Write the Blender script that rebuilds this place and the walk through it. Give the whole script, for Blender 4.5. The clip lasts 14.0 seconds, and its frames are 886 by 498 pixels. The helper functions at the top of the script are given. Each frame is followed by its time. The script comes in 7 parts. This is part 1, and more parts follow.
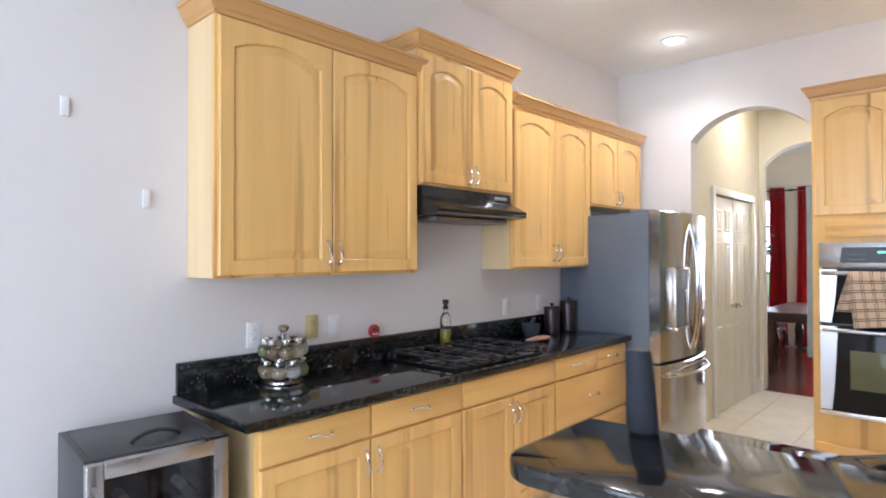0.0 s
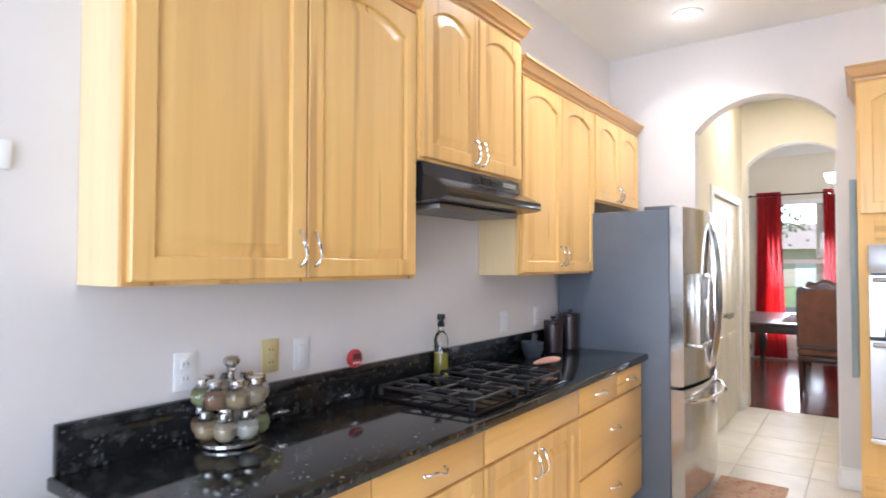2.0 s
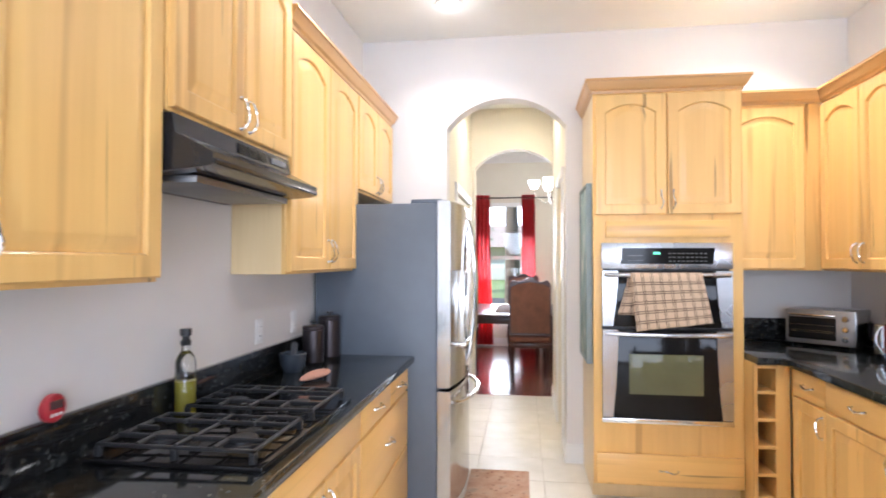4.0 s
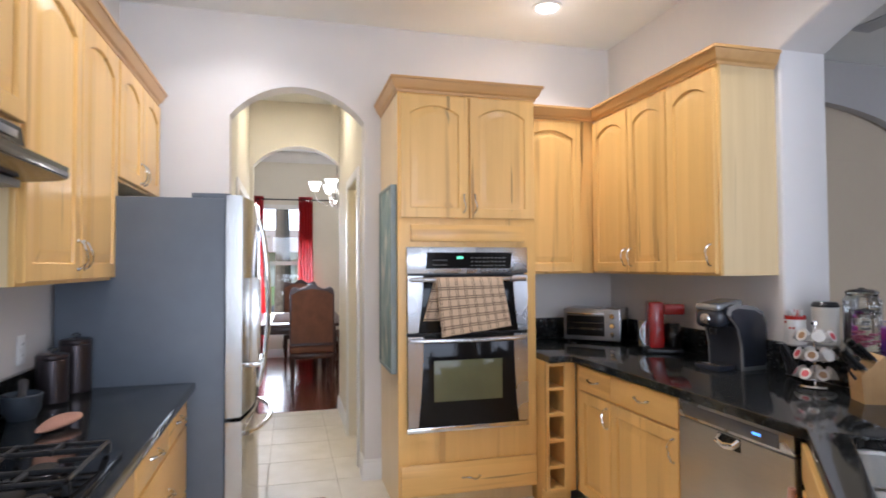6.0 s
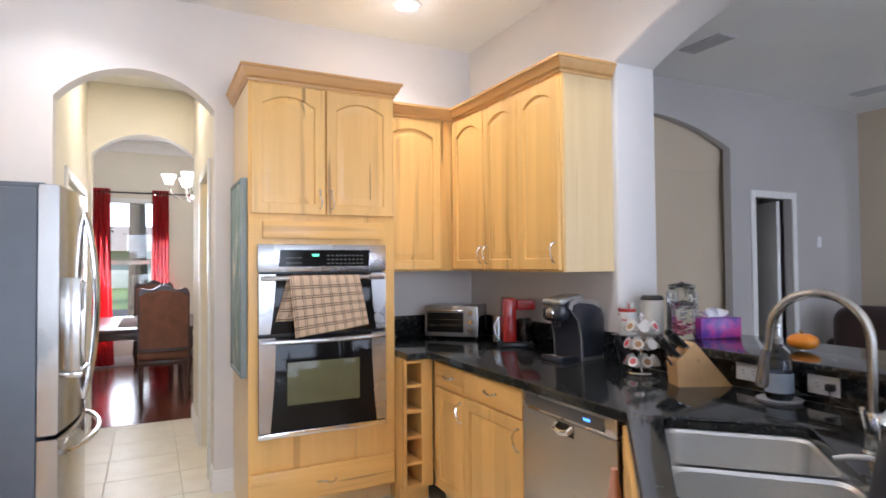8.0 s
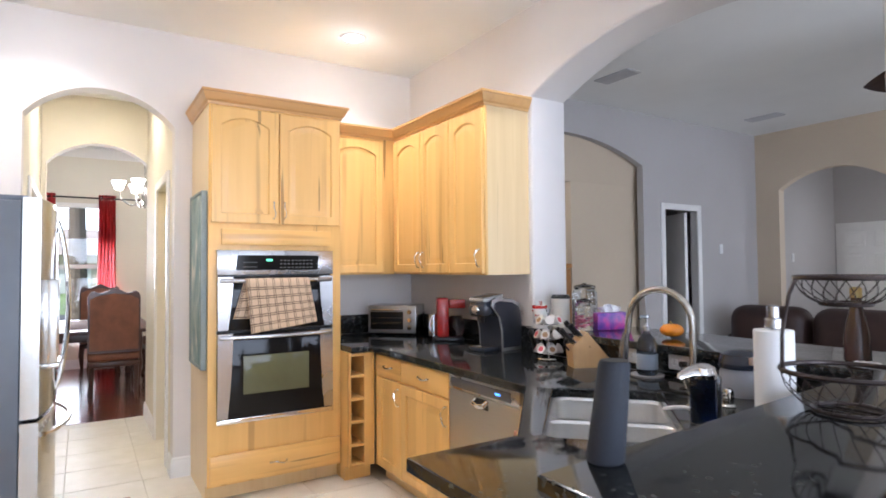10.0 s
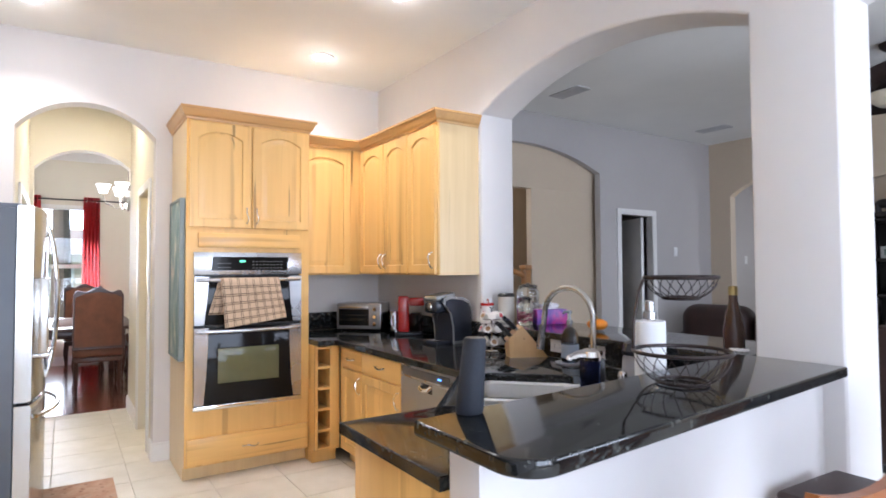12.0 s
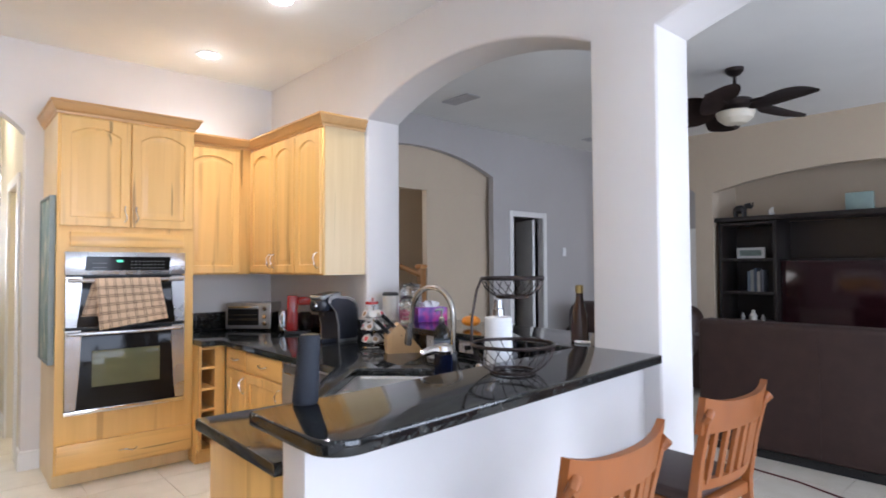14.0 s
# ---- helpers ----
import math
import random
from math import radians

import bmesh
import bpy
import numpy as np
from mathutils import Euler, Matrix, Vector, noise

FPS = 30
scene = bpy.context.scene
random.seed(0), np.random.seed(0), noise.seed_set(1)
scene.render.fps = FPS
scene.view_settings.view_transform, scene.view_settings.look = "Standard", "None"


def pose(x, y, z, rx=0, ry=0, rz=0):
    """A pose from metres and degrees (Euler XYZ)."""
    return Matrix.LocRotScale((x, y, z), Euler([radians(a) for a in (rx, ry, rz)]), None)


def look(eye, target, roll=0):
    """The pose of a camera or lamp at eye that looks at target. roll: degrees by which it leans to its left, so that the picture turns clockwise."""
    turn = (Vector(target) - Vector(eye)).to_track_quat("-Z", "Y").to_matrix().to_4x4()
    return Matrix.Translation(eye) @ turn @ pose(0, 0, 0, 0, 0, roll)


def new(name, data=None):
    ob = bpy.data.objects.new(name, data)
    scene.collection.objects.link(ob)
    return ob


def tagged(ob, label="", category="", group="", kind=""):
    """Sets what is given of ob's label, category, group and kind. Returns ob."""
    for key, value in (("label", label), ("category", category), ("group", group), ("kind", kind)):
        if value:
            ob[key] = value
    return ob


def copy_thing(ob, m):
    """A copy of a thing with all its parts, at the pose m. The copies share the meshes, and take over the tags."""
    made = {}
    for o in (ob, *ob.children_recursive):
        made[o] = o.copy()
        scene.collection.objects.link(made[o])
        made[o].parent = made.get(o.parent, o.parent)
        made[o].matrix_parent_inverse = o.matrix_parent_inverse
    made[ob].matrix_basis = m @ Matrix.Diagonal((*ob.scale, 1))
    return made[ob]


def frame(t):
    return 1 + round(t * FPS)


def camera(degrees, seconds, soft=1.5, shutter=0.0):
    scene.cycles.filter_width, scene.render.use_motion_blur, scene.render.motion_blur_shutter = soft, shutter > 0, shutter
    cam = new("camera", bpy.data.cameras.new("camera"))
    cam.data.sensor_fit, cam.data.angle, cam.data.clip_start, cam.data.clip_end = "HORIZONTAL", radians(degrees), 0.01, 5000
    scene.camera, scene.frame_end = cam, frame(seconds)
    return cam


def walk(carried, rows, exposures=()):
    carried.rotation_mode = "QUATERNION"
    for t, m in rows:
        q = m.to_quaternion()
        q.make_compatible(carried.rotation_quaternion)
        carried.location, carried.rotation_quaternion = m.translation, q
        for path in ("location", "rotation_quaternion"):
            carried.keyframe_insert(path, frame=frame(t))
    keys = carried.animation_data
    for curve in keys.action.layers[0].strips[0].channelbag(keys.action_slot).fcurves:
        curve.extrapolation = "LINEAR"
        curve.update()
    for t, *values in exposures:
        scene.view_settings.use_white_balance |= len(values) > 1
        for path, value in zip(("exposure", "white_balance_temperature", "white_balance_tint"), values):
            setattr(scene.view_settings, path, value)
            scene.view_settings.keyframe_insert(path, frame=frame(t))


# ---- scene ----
cam = camera(74.8, 14.0, soft=1.7, shutter=0.5)
PATH = [
    (0, (0.179, 0.505, 1.489), (1.645, 1.866, 1.511), -0.1),
    (0.5, (0.262, 0.727, 1.492), (1.727, 2.088, 1.535), -0.1),
    (1, (0.348, 0.939, 1.472), (1.854, 2.253, 1.518), -0.1),
    (1.5, (0.476, 1.123, 1.466), (2.021, 2.392, 1.517), -0.1),
    (2, (0.568, 1.273, 1.454), (2.184, 2.451, 1.507), 0.1),
    (2.5, (0.602, 1.44, 1.467), (2.354, 2.403, 1.519), 0.1),
    (3, (0.664, 1.525, 1.46), (2.523, 2.263, 1.506), 0.2),
    (5.5, (1.191, 1.946, 1.455), (3.158, 1.589, 1.507), -0.3),
    (6, (1.207, 1.927, 1.455), (3.138, 1.411, 1.513), -0.3),
    (6.5, (1.238, 1.868, 1.453), (3.136, 1.24, 1.504), -0.5),
    (7, (1.243, 1.827, 1.451), (3.105, 1.096, 1.503), -0.5),
    (7.5, (1.239, 1.799, 1.446), (3.058, 0.969, 1.5), -0.5),
    (8, (1.197, 1.792, 1.446), (2.981, 0.89, 1.498), -0.5),
    (8.5, (1.113, 1.844, 1.453), (2.856, 0.864, 1.507), -0.5),
    (9, (0.999, 1.908, 1.448), (2.713, 0.879, 1.505), -0.5),
    (11.5, (0.381, 1.991, 1.439), (2.067, 0.917, 1.509), -0.4),
    (12, (0.29, 1.997, 1.441), (1.964, 0.904, 1.51), -0.3),
    (12.5, (0.175, 1.964, 1.455), (1.828, 0.841, 1.519), -0.2),
    (13, (0.107, 1.944, 1.453), (1.713, 0.754, 1.518), -0.3),
    (13.5, (0.065, 1.937, 1.456), (1.622, 0.684, 1.52), -0.3),
    (14, (0.021, 1.907, 1.453), (1.523, 0.588, 1.514), -0.3),
]
# The clip's camera opens up on the dark counter, closes on the bright hall and opens again.
LEVELS = [(t, stops, 5700, 14) for t, stops in ((0, 0.04), (1.5, 0.20), (3.0, 0.48), (5.5, 0.08), (6.5, -0.30), (7.5, -0.14), (9.0, 0.32), (11.5, 0.29), (12.5, 0.24), (14.0, 0.11))]
walk(cam, [(t, look(eye, target, roll)) for t, eye, target, roll in PATH], exposures=LEVELS)

# ---- light ----
CEIL = 3.13
world = bpy.data.worlds.new("world")
scene.world = world
world.use_nodes = True
wn = world.node_tree.nodes
sky = wn.new("ShaderNodeTexSky")
sky.sky_type, sky.sun_disc = "NISHITA", False
sky.sun_elevation, sky.sun_rotation = radians(42), radians(-30)
world.node_tree.links.new(sky.outputs["Color"], wn["Background"].inputs["Color"])
wn["Background"].inputs["Strength"].default_value = 0.15


def lamp(name, kind, energy, colour, m, **more):
    data = bpy.data.lights.new(name, kind)
    data.energy, data.color = energy, colour
    for key, value in more.items():
        if key == "size":
            data.size = value
        if key == "size_y":
            data.shape, data.size_y = "RECTANGLE", value
        if key == "disk":
            data.shape, data.size = "DISK", value
        if key == "angle":
            data.angle = value
        if key == "spread":
            data.spread = value
        if key == "radius":
            data.shadow_soft_size = value
    ob = new(name, data)
    ob.matrix_world = m
    return ob


# The sun stands outside, over the street in front of the dining room.
lamp("sun", "SUN", 5.0, (1.0, 0.95, 0.88), look((-6, 26, 24), (8, 2, 0)), angle=radians(0.5))

CANS = [(4.615, 0.31), (4.61, 2.21), (3.365, 0.305), (3.378, 2.26)]
for cx, cy in CANS:
    lamp("can_light_lamp", "AREA", 8.0, (1.0, 0.92, 0.82), pose(cx, cy, CEIL - 0.02), disk=0.14, spread=radians(130))
    # Extra point lamp hung below each can, added to lighten the ceiling.
    lamp("can_ceiling_fill", "POINT", 1.1, (1.0, 0.93, 0.83), pose(cx, cy, CEIL - 0.14), radius=0.05)
# Daylight through the breakfast room's windows, behind the walker.
lamp("breakfast_window_light", "AREA", 140, (0.84, 0.91, 1.0), look((-2.9, 1.05, 1.5), (2, 1.75, 1.55)), size=3.0, size_y=2.2)
# Daylight through the living room's windows.
lamp("living_window_light", "AREA", 98, (0.88, 0.92, 1.0), look((-2.9, -3.4, 1.5), (3, -3.4, 1.4)), size=2.6, size_y=1.8)
# Daylight through the dining room's window.
lamp("dining_window_light", "AREA", 75, (0.95, 0.98, 1.0), look((10.82, 2.0, 1.4), (8, 2.0, 1.2)), size=1.0, size_y=2.1)
# Added fill for the dim stair hall; no window or fixture stands behind it.
lamp("stair_fill_light", "AREA", 10, (1.0, 0.93, 0.82), look((5.9, -1.0, 2.2), (5.2, -3.0, 1.3)), size=0.7, size_y=0.9)
# Unseen fill lamp added at the foyer's side wall to lift its brightness.
lamp("foyer_fill_light", "AREA", 10, (1.0, 0.96, 0.9), look((3.42, -6.6, 1.6), (4.9, -6.6, 1.4)), size=0.6, size_y=1.4)
# The hall's ceiling lamp, the chandelier and the warm lamp in the side room.
lamp("hall_lamp", "AREA", 14, (1.0, 0.86, 0.62), pose(6.3, 1.85, CEIL - 0.03), disk=0.16)
lamp("chandelier_lamp", "POINT", 40, (1.0, 0.90, 0.74), pose(9.0, 1.30, 2.32), radius=0.12)
lamp("side_room_lamp", "POINT", 14, (1.0, 0.75, 0.35), pose(5.8, 0.7, 2.3), radius=0.1)

# ---- materials ----
def material(name):
    m = bpy.data.materials.new(name)
    m.use_nodes = True
    return m, m.node_tree.nodes, m.node_tree.links, m.node_tree.nodes["Principled BSDF"]


def coords(nodes, links, scale):
    tc, mp = nodes.new("ShaderNodeTexCoord"), nodes.new("ShaderNodeMapping")
    mp.inputs["Scale"].default_value = scale
    links.new(tc.outputs["Object"], mp.inputs["Vector"])
    return mp


def noise_node(nodes, links, mp, scale, detail=4.0, rough=0.55):
    n = nodes.new("ShaderNodeTexNoise")
    n.inputs["Scale"].default_value, n.inputs["Detail"].default_value, n.inputs["Roughness"].default_value = scale, detail, rough
    links.new(mp.outputs["Vector"], n.inputs["Vector"])
    return n


def ramp(nodes, links, source, stops):
    r = nodes.new("ShaderNodeValToRGB")
    while len(r.color_ramp.elements) < len(stops):
        r.color_ramp.elements.new(0.5)
    for e, (at, c) in zip(r.color_ramp.elements, stops):
        e.position, e.color = at, (*c, 1) if len(c) == 3 else c
    links.new(source, r.inputs["Fac"])
    return r


def bump(nodes, links, height, bsdf, strength, distance):
    b = nodes.new("ShaderNodeBump")
    b.inputs["Strength"].default_value, b.inputs["Distance"].default_value = strength, distance
    links.new(height, b.inputs["Height"])
    links.new(b.outputs["Normal"], bsdf.inputs["Normal"])


def mixed(nodes, links, kind, fac, a, b):
    x = nodes.new("ShaderNodeMix")
    x.data_type, x.blend_type = "RGBA", kind
    if isinstance(fac, float):
        x.inputs[0].default_value = fac
    else:
        links.new(fac, x.inputs[0])
    for slot, v in ((6, a), (7, b)):
        if isinstance(v, tuple):
            x.inputs[slot].default_value = (*v, 1)
        else:
            links.new(v, x.inputs[slot])
    return x.outputs[2]


def plain(name, colour, rough, metal=0.0, spread=0.08, scale=9.0, relief=0.0, relief_scale=120.0, coat=0.0, spec=0.5):
    """A surface whose colour and gloss vary a little at two scales, with optional fine relief."""
    m, nodes, links, b = material(name)
    mp = coords(nodes, links, (1, 1, 1))
    big, small = noise_node(nodes, links, mp, scale), noise_node(nodes, links, mp, scale * 14)
    low, high = tuple(c * (1 - spread) for c in colour), tuple(min(1, c * (1 + spread)) for c in colour)
    r = ramp(nodes, links, big.outputs["Fac"], [(0.3, low), (0.7, high)])
    col = mixed(nodes, links, "OVERLAY", 0.05, r.outputs["Color"], small.outputs["Color"])
    links.new(col, b.inputs["Base Color"])
    g = nodes.new("ShaderNodeMapRange")
    g.inputs["To Min"].default_value, g.inputs["To Max"].default_value = max(0.02, rough * 0.88), min(1, rough * 1.12)
    links.new(small.outputs["Fac"], g.inputs["Value"])
    links.new(g.outputs["Result"], b.inputs["Roughness"])
    b.inputs["Metallic"].default_value, b.inputs["Coat Weight"].default_value = metal, coat
    b.inputs["Specular IOR Level"].default_value = spec
    if relief:
        n = noise_node(nodes, links, mp, relief_scale, 3)
        bump(nodes, links, n.outputs["Fac"], b, 0.5, relief)
    return m


def wood(name, light, dark, along="z", stave=0.085, rough=0.32, streak=0.45, coat=0.15):
    """Boards glued side by side: each stave has its own tone; grain runs along one axis, with darker heartwood streaks and knots."""
    m, nodes, links, b = material(name)
    info = nodes.new("ShaderNodeObjectInfo")
    tc = nodes.new("ShaderNodeTexCoord")
    shift = nodes.new("ShaderNodeVectorMath")
    shift.operation = "MULTIPLY_ADD"
    comb = nodes.new("ShaderNodeCombineXYZ")
    for k in range(3):
        links.new(info.outputs["Random"], comb.inputs[k])
    links.new(comb.outputs[0], shift.inputs[0])
    shift.inputs[1].default_value = (17.3, 9.1, 23.7)
    links.new(tc.outputs["Object"], shift.inputs[2])
    stretch = {"z": (1, 1, 0.045), "x": (0.045, 1, 1), "y": (1, 0.045, 1)}[along]

    def mapped(f):
        mp = nodes.new("ShaderNodeMapping")
        mp.inputs["Scale"].default_value = tuple(f * s for s in stretch)
        links.new(shift.outputs[0], mp.inputs["Vector"])
        return mp

    grain = noise_node(nodes, links, mapped(1), 34, 5, 0.58)
    broad = noise_node(nodes, links, mapped(1.6), 7, 3, 0.5)
    heart = noise_node(nodes, links, mapped(2.2), 6.5, 2, 0.4)
    # the staves
    sep = nodes.new("ShaderNodeSeparateXYZ")
    links.new(shift.outputs[0], sep.inputs[0])
    across = {"z": "X", "x": "Z", "y": "X"}[along]
    snap = nodes.new("ShaderNodeMath")
    snap.operation = "SNAP"
    links.new(sep.outputs[across], snap.inputs[0])
    snap.inputs[1].default_value = stave
    tone = nodes.new("ShaderNodeTexWhiteNoise")
    tone.noise_dimensions = "1D"
    links.new(snap.outputs[0], tone.inputs["W"])
    mean = tuple((p + q) / 2 for p, q in zip(light, dark))
    base = ramp(nodes, links, tone.outputs["Value"], [(0.0, tuple(0.76 * p + 0.24 * q for p, q in zip(light, mean))), (0.7, light), (1.0, tuple(min(1, p * 1.06) for p in light))])
    g = ramp(nodes, links, grain.outputs["Fac"], [(0.28, (0.92, 0.89, 0.84)), (0.58, (1, 1, 1))])
    w = ramp(nodes, links, broad.outputs["Fac"], [(0.3, (0.90, 0.86, 0.80)), (0.6, (1, 1, 1))])
    h = ramp(nodes, links, heart.outputs["Fac"], [(0.61, (0, 0, 0)), (0.70, (streak,) * 3)])
    knot = noise_node(nodes, links, mapped(1), 22, 2, 0.3)
    kn = ramp(nodes, links, knot.outputs["Fac"], [(0.735, (0, 0, 0)), (0.76, (streak * 1.3,) * 3)])
    col = mixed(nodes, links, "MULTIPLY", 0.55, base.outputs["Color"], g.outputs["Color"])
    col = mixed(nodes, links, "MULTIPLY", 0.6, col, w.outputs["Color"])
    col = mixed(nodes, links, "MIX", h.outputs["Color"], col, dark)
    col = mixed(nodes, links, "MIX", kn.outputs["Color"], col, tuple(c * 0.5 for c in dark))
    links.new(col, b.inputs["Base Color"])
    rr = nodes.new("ShaderNodeMapRange")
    rr.inputs["To Min"].default_value, rr.inputs["To Max"].default_value = rough * 0.85, rough * 1.25
    links.new(grain.outputs["Fac"], rr.inputs["Value"])
    links.new(rr.outputs["Result"], b.inputs["Roughness"])
    b.inputs["Coat Weight"].default_value, b.inputs["Coat Roughness"].default_value = coat, 0.2
    bump(nodes, links, grain.outputs["Fac"], b, 0.25, 0.0006)
    return m


def granite(name):
    m, nodes, links, b = material(name)
    mp = coords(nodes, links, (1, 1, 1))
    fleck = nodes.new("ShaderNodeTexVoronoi")
    fleck.inputs["Scale"].default_value = 115
    links.new(mp.outputs["Vector"], fleck.inputs["Vector"])
    cloud = noise_node(nodes, links, mp, 24, 5, 0.6)
    big = noise_node(nodes, links, mp, 7, 3, 0.5)
    a = ramp(nodes, links, cloud.outputs["Fac"], [(0.50, (0.013, 0.014, 0.015)), (0.64, (0.042, 0.045, 0.043)), (0.78, (0.12, 0.12, 0.105))])
    sep = nodes.new("ShaderNodeSeparateColor")
    links.new(fleck.outputs["Color"], sep.inputs[0])
    pick = ramp(nodes, links, sep.outputs[0], [(0.93, (0, 0, 0)), (0.98, (1, 1, 1))])
    col = mixed(nodes, links, "MIX", pick.outputs["Color"], a.outputs["Color"], (0.10, 0.105, 0.095))
    soft = ramp(nodes, links, big.outputs["Fac"], [(0.35, (0.5, 0.5, 0.5)), (0.7, (1, 1, 1))])
    col = mixed(nodes, links, "MULTIPLY", 1.0, col, soft.outputs["Color"])
    links.new(col, b.inputs["Base Color"])
    rr = ramp(nodes, links, cloud.outputs["Fac"], [(0.3, (0.06,) * 3), (0.8, (0.11,) * 3)])
    links.new(rr.outputs["Color"], b.inputs["Roughness"])
    b.inputs["IOR"].default_value = 1.55
    return m


def steel(name, colour=(0.56, 0.56, 0.57), rough=0.26, along=(1, 1, 60)):
    m, nodes, links, b = material(name)
    mp = coords(nodes, links, along)
    n = noise_node(nodes, links, mp, 12, 4, 0.6)
    wide = noise_node(nodes, links, coords(nodes, links, (1, 1, 1)), 3, 2)
    r = ramp(nodes, links, n.outputs["Fac"], [(0.3, tuple(c * 0.9 for c in colour)), (0.7, colour)])
    links.new(r.outputs["Color"], b.inputs["Base Color"])
    g = nodes.new("ShaderNodeMapRange")
    g.inputs["To Min"].default_value, g.inputs["To Max"].default_value = rough * 0.8, rough * 1.25
    links.new(wide.outputs["Fac"], g.inputs["Value"])
    links.new(g.outputs["Result"], b.inputs["Roughness"])
    b.inputs["Metallic"].default_value = 1.0
    bump(nodes, links, n.outputs["Fac"], b, 0.12, 0.0004)
    return m


def glow(name, colour, strength):
    m, nodes, links, b = material(name)
    b.inputs["Base Color"].default_value = (*colour, 1)
    b.inputs["Emission Color"].default_value = (*colour, 1)
    b.inputs["Emission Strength"].default_value = strength
    return m


def glass(name, colour=(1, 1, 1), rough=0.0):
    m, nodes, links, b = material(name)
    b.inputs["Base Color"].default_value = (*colour, 1)
    b.inputs["Transmission Weight"].default_value, b.inputs["Roughness"].default_value, b.inputs["IOR"].default_value = 1.0, rough, 1.45
    return m


def wall_paint(name, colour):
    return plain(name, colour, 0.62, spread=0.025, scale=1.6, relief=0.0006, relief_scale=95, spec=0.35)


def tile_stone(name):
    m, nodes, links, b = material(name)
    info = nodes.new("ShaderNodeObjectInfo")
    mp = coords(nodes, links, (1, 1, 1))
    off = nodes.new("ShaderNodeVectorMath")
    off.operation = "ADD"
    comb = nodes.new("ShaderNodeCombineXYZ")
    mul = nodes.new("ShaderNodeMath")
    mul.operation = "MULTIPLY"
    mul.inputs[1].default_value = 40
    links.new(info.outputs["Random"], mul.inputs[0])
    links.new(mul.outputs[0], comb.inputs[0])
    links.new(mp.outputs["Vector"], off.inputs[0])
    links.new(comb.outputs[0], off.inputs[1])
    a = nodes.new("ShaderNodeTexNoise")
    a.inputs["Scale"].default_value, a.inputs["Detail"].default_value = 6, 6
    links.new(off.outputs[0], a.inputs["Vector"])
    r = ramp(nodes, links, a.outputs["Fac"], [(0.3, (0.66, 0.61, 0.51)), (0.7, (0.76, 0.71, 0.62))])
    t = ramp(nodes, links, info.outputs["Random"], [(0.0, (0.94, 0.94, 0.94)), (1.0, (1, 1, 1))])
    links.new(mixed(nodes, links, "MULTIPLY", 1.0, r.outputs["Color"], t.outputs["Color"]), b.inputs["Base Color"])
    b.inputs["Roughness"].default_value = 0.42
    bump(nodes, links, a.outputs["Fac"], b, 0.2, 0.001)
    return m


MAPLE = wood("maple_upright", (0.86, 0.55, 0.19), (0.44, 0.205, 0.058), stave=0.125, streak=0.5)
MAPLE_X = wood("maple_level", (0.85, 0.53, 0.175), (0.44, 0.205, 0.058), along="x", stave=0.11)
MAPLE_SIDE = wood("maple_side_veneer", (0.82, 0.63, 0.35), (0.58, 0.38, 0.16), stave=0.4, streak=0.12)
CROWN = wood("maple_moulding", (0.66, 0.385, 0.14), (0.42, 0.21, 0.065), along="x", stave=0.5, streak=0.1)
BLOCK = wood("knife_block_wood", (0.56, 0.34, 0.14), (0.34, 0.17, 0.06), along="y", stave=0.03)
CHERRY = wood("stool_cherry", (0.29, 0.092, 0.020), (0.12, 0.033, 0.009), streak=0.2, rough=0.38, coat=0.1)
MAHOGANY = wood("dining_mahogany", (0.060, 0.022, 0.014), (0.025, 0.009, 0.006), streak=0.2, rough=0.3, coat=0.15)
OAK = wood("handrail_oak", (0.36, 0.17, 0.055), (0.2, 0.09, 0.03), along="y", streak=0.1)
ESPRESSO = wood("espresso_wood", (0.016, 0.012, 0.011), (0.008, 0.006, 0.006), rough=0.35, streak=0.1)
HARDWOOD = wood("cherry_floorboards", (0.135, 0.036, 0.016), (0.055, 0.013, 0.007), along="x", stave=0.09, rough=0.2, streak=0.25, coat=0.25)
WALL = wall_paint("wall_paint", (0.735, 0.705, 0.685))
CREAM = wall_paint("hall_cream_paint", (0.76, 0.71, 0.60))
LIVING = wall_paint("living_room_paint", (0.48, 0.46, 0.45))
BEIGE = wall_paint("beige_paint", (0.60, 0.50, 0.375))
CEILING = wall_paint("ceiling_paint", (0.86, 0.86, 0.84))
TRIM = plain("white_gloss_trim", (0.82, 0.81, 0.79), 0.3, spread=0.02)
DOOR_WHITE = plain("cream_door_paint", (0.80, 0.77, 0.70), 0.32, spread=0.02)
GRANITE = granite("black_granite")
STEEL = steel("brushed_steel")
STEEL_V = steel("fridge_steel", (0.56, 0.55, 0.53), 0.15, (60, 60, 1))
DISH_STEEL = steel("dishwasher_steel", (0.62, 0.60, 0.56), 0.42)
SINK_STEEL = steel("sink_steel", (0.74, 0.74, 0.73), 0.4, (20, 20, 20))
CHROME = plain("chrome", (0.78, 0.77, 0.76), 0.1, metal=1.0, spread=0.02)
NICKEL = plain("brushed_nickel", (0.55, 0.53, 0.50), 0.22, metal=1.0, spread=0.04)
FRIDGE_GREY = plain("fridge_side_grey", (0.115, 0.135, 0.165), 0.42, spread=0.04, relief=0.0003, relief_scale=400)
BLACK = plain("black_plastic", (0.012, 0.012, 0.013), 0.28, spread=0.1)
BLACK_GLASS = plain("black_oven_glass", (0.010, 0.009, 0.009), 0.07, spread=0.05, spec=0.22)
OVEN_WINDOW = plain("oven_window_glass", (0.13, 0.13, 0.07), 0.08, spread=0.12, scale=3, spec=0.22)
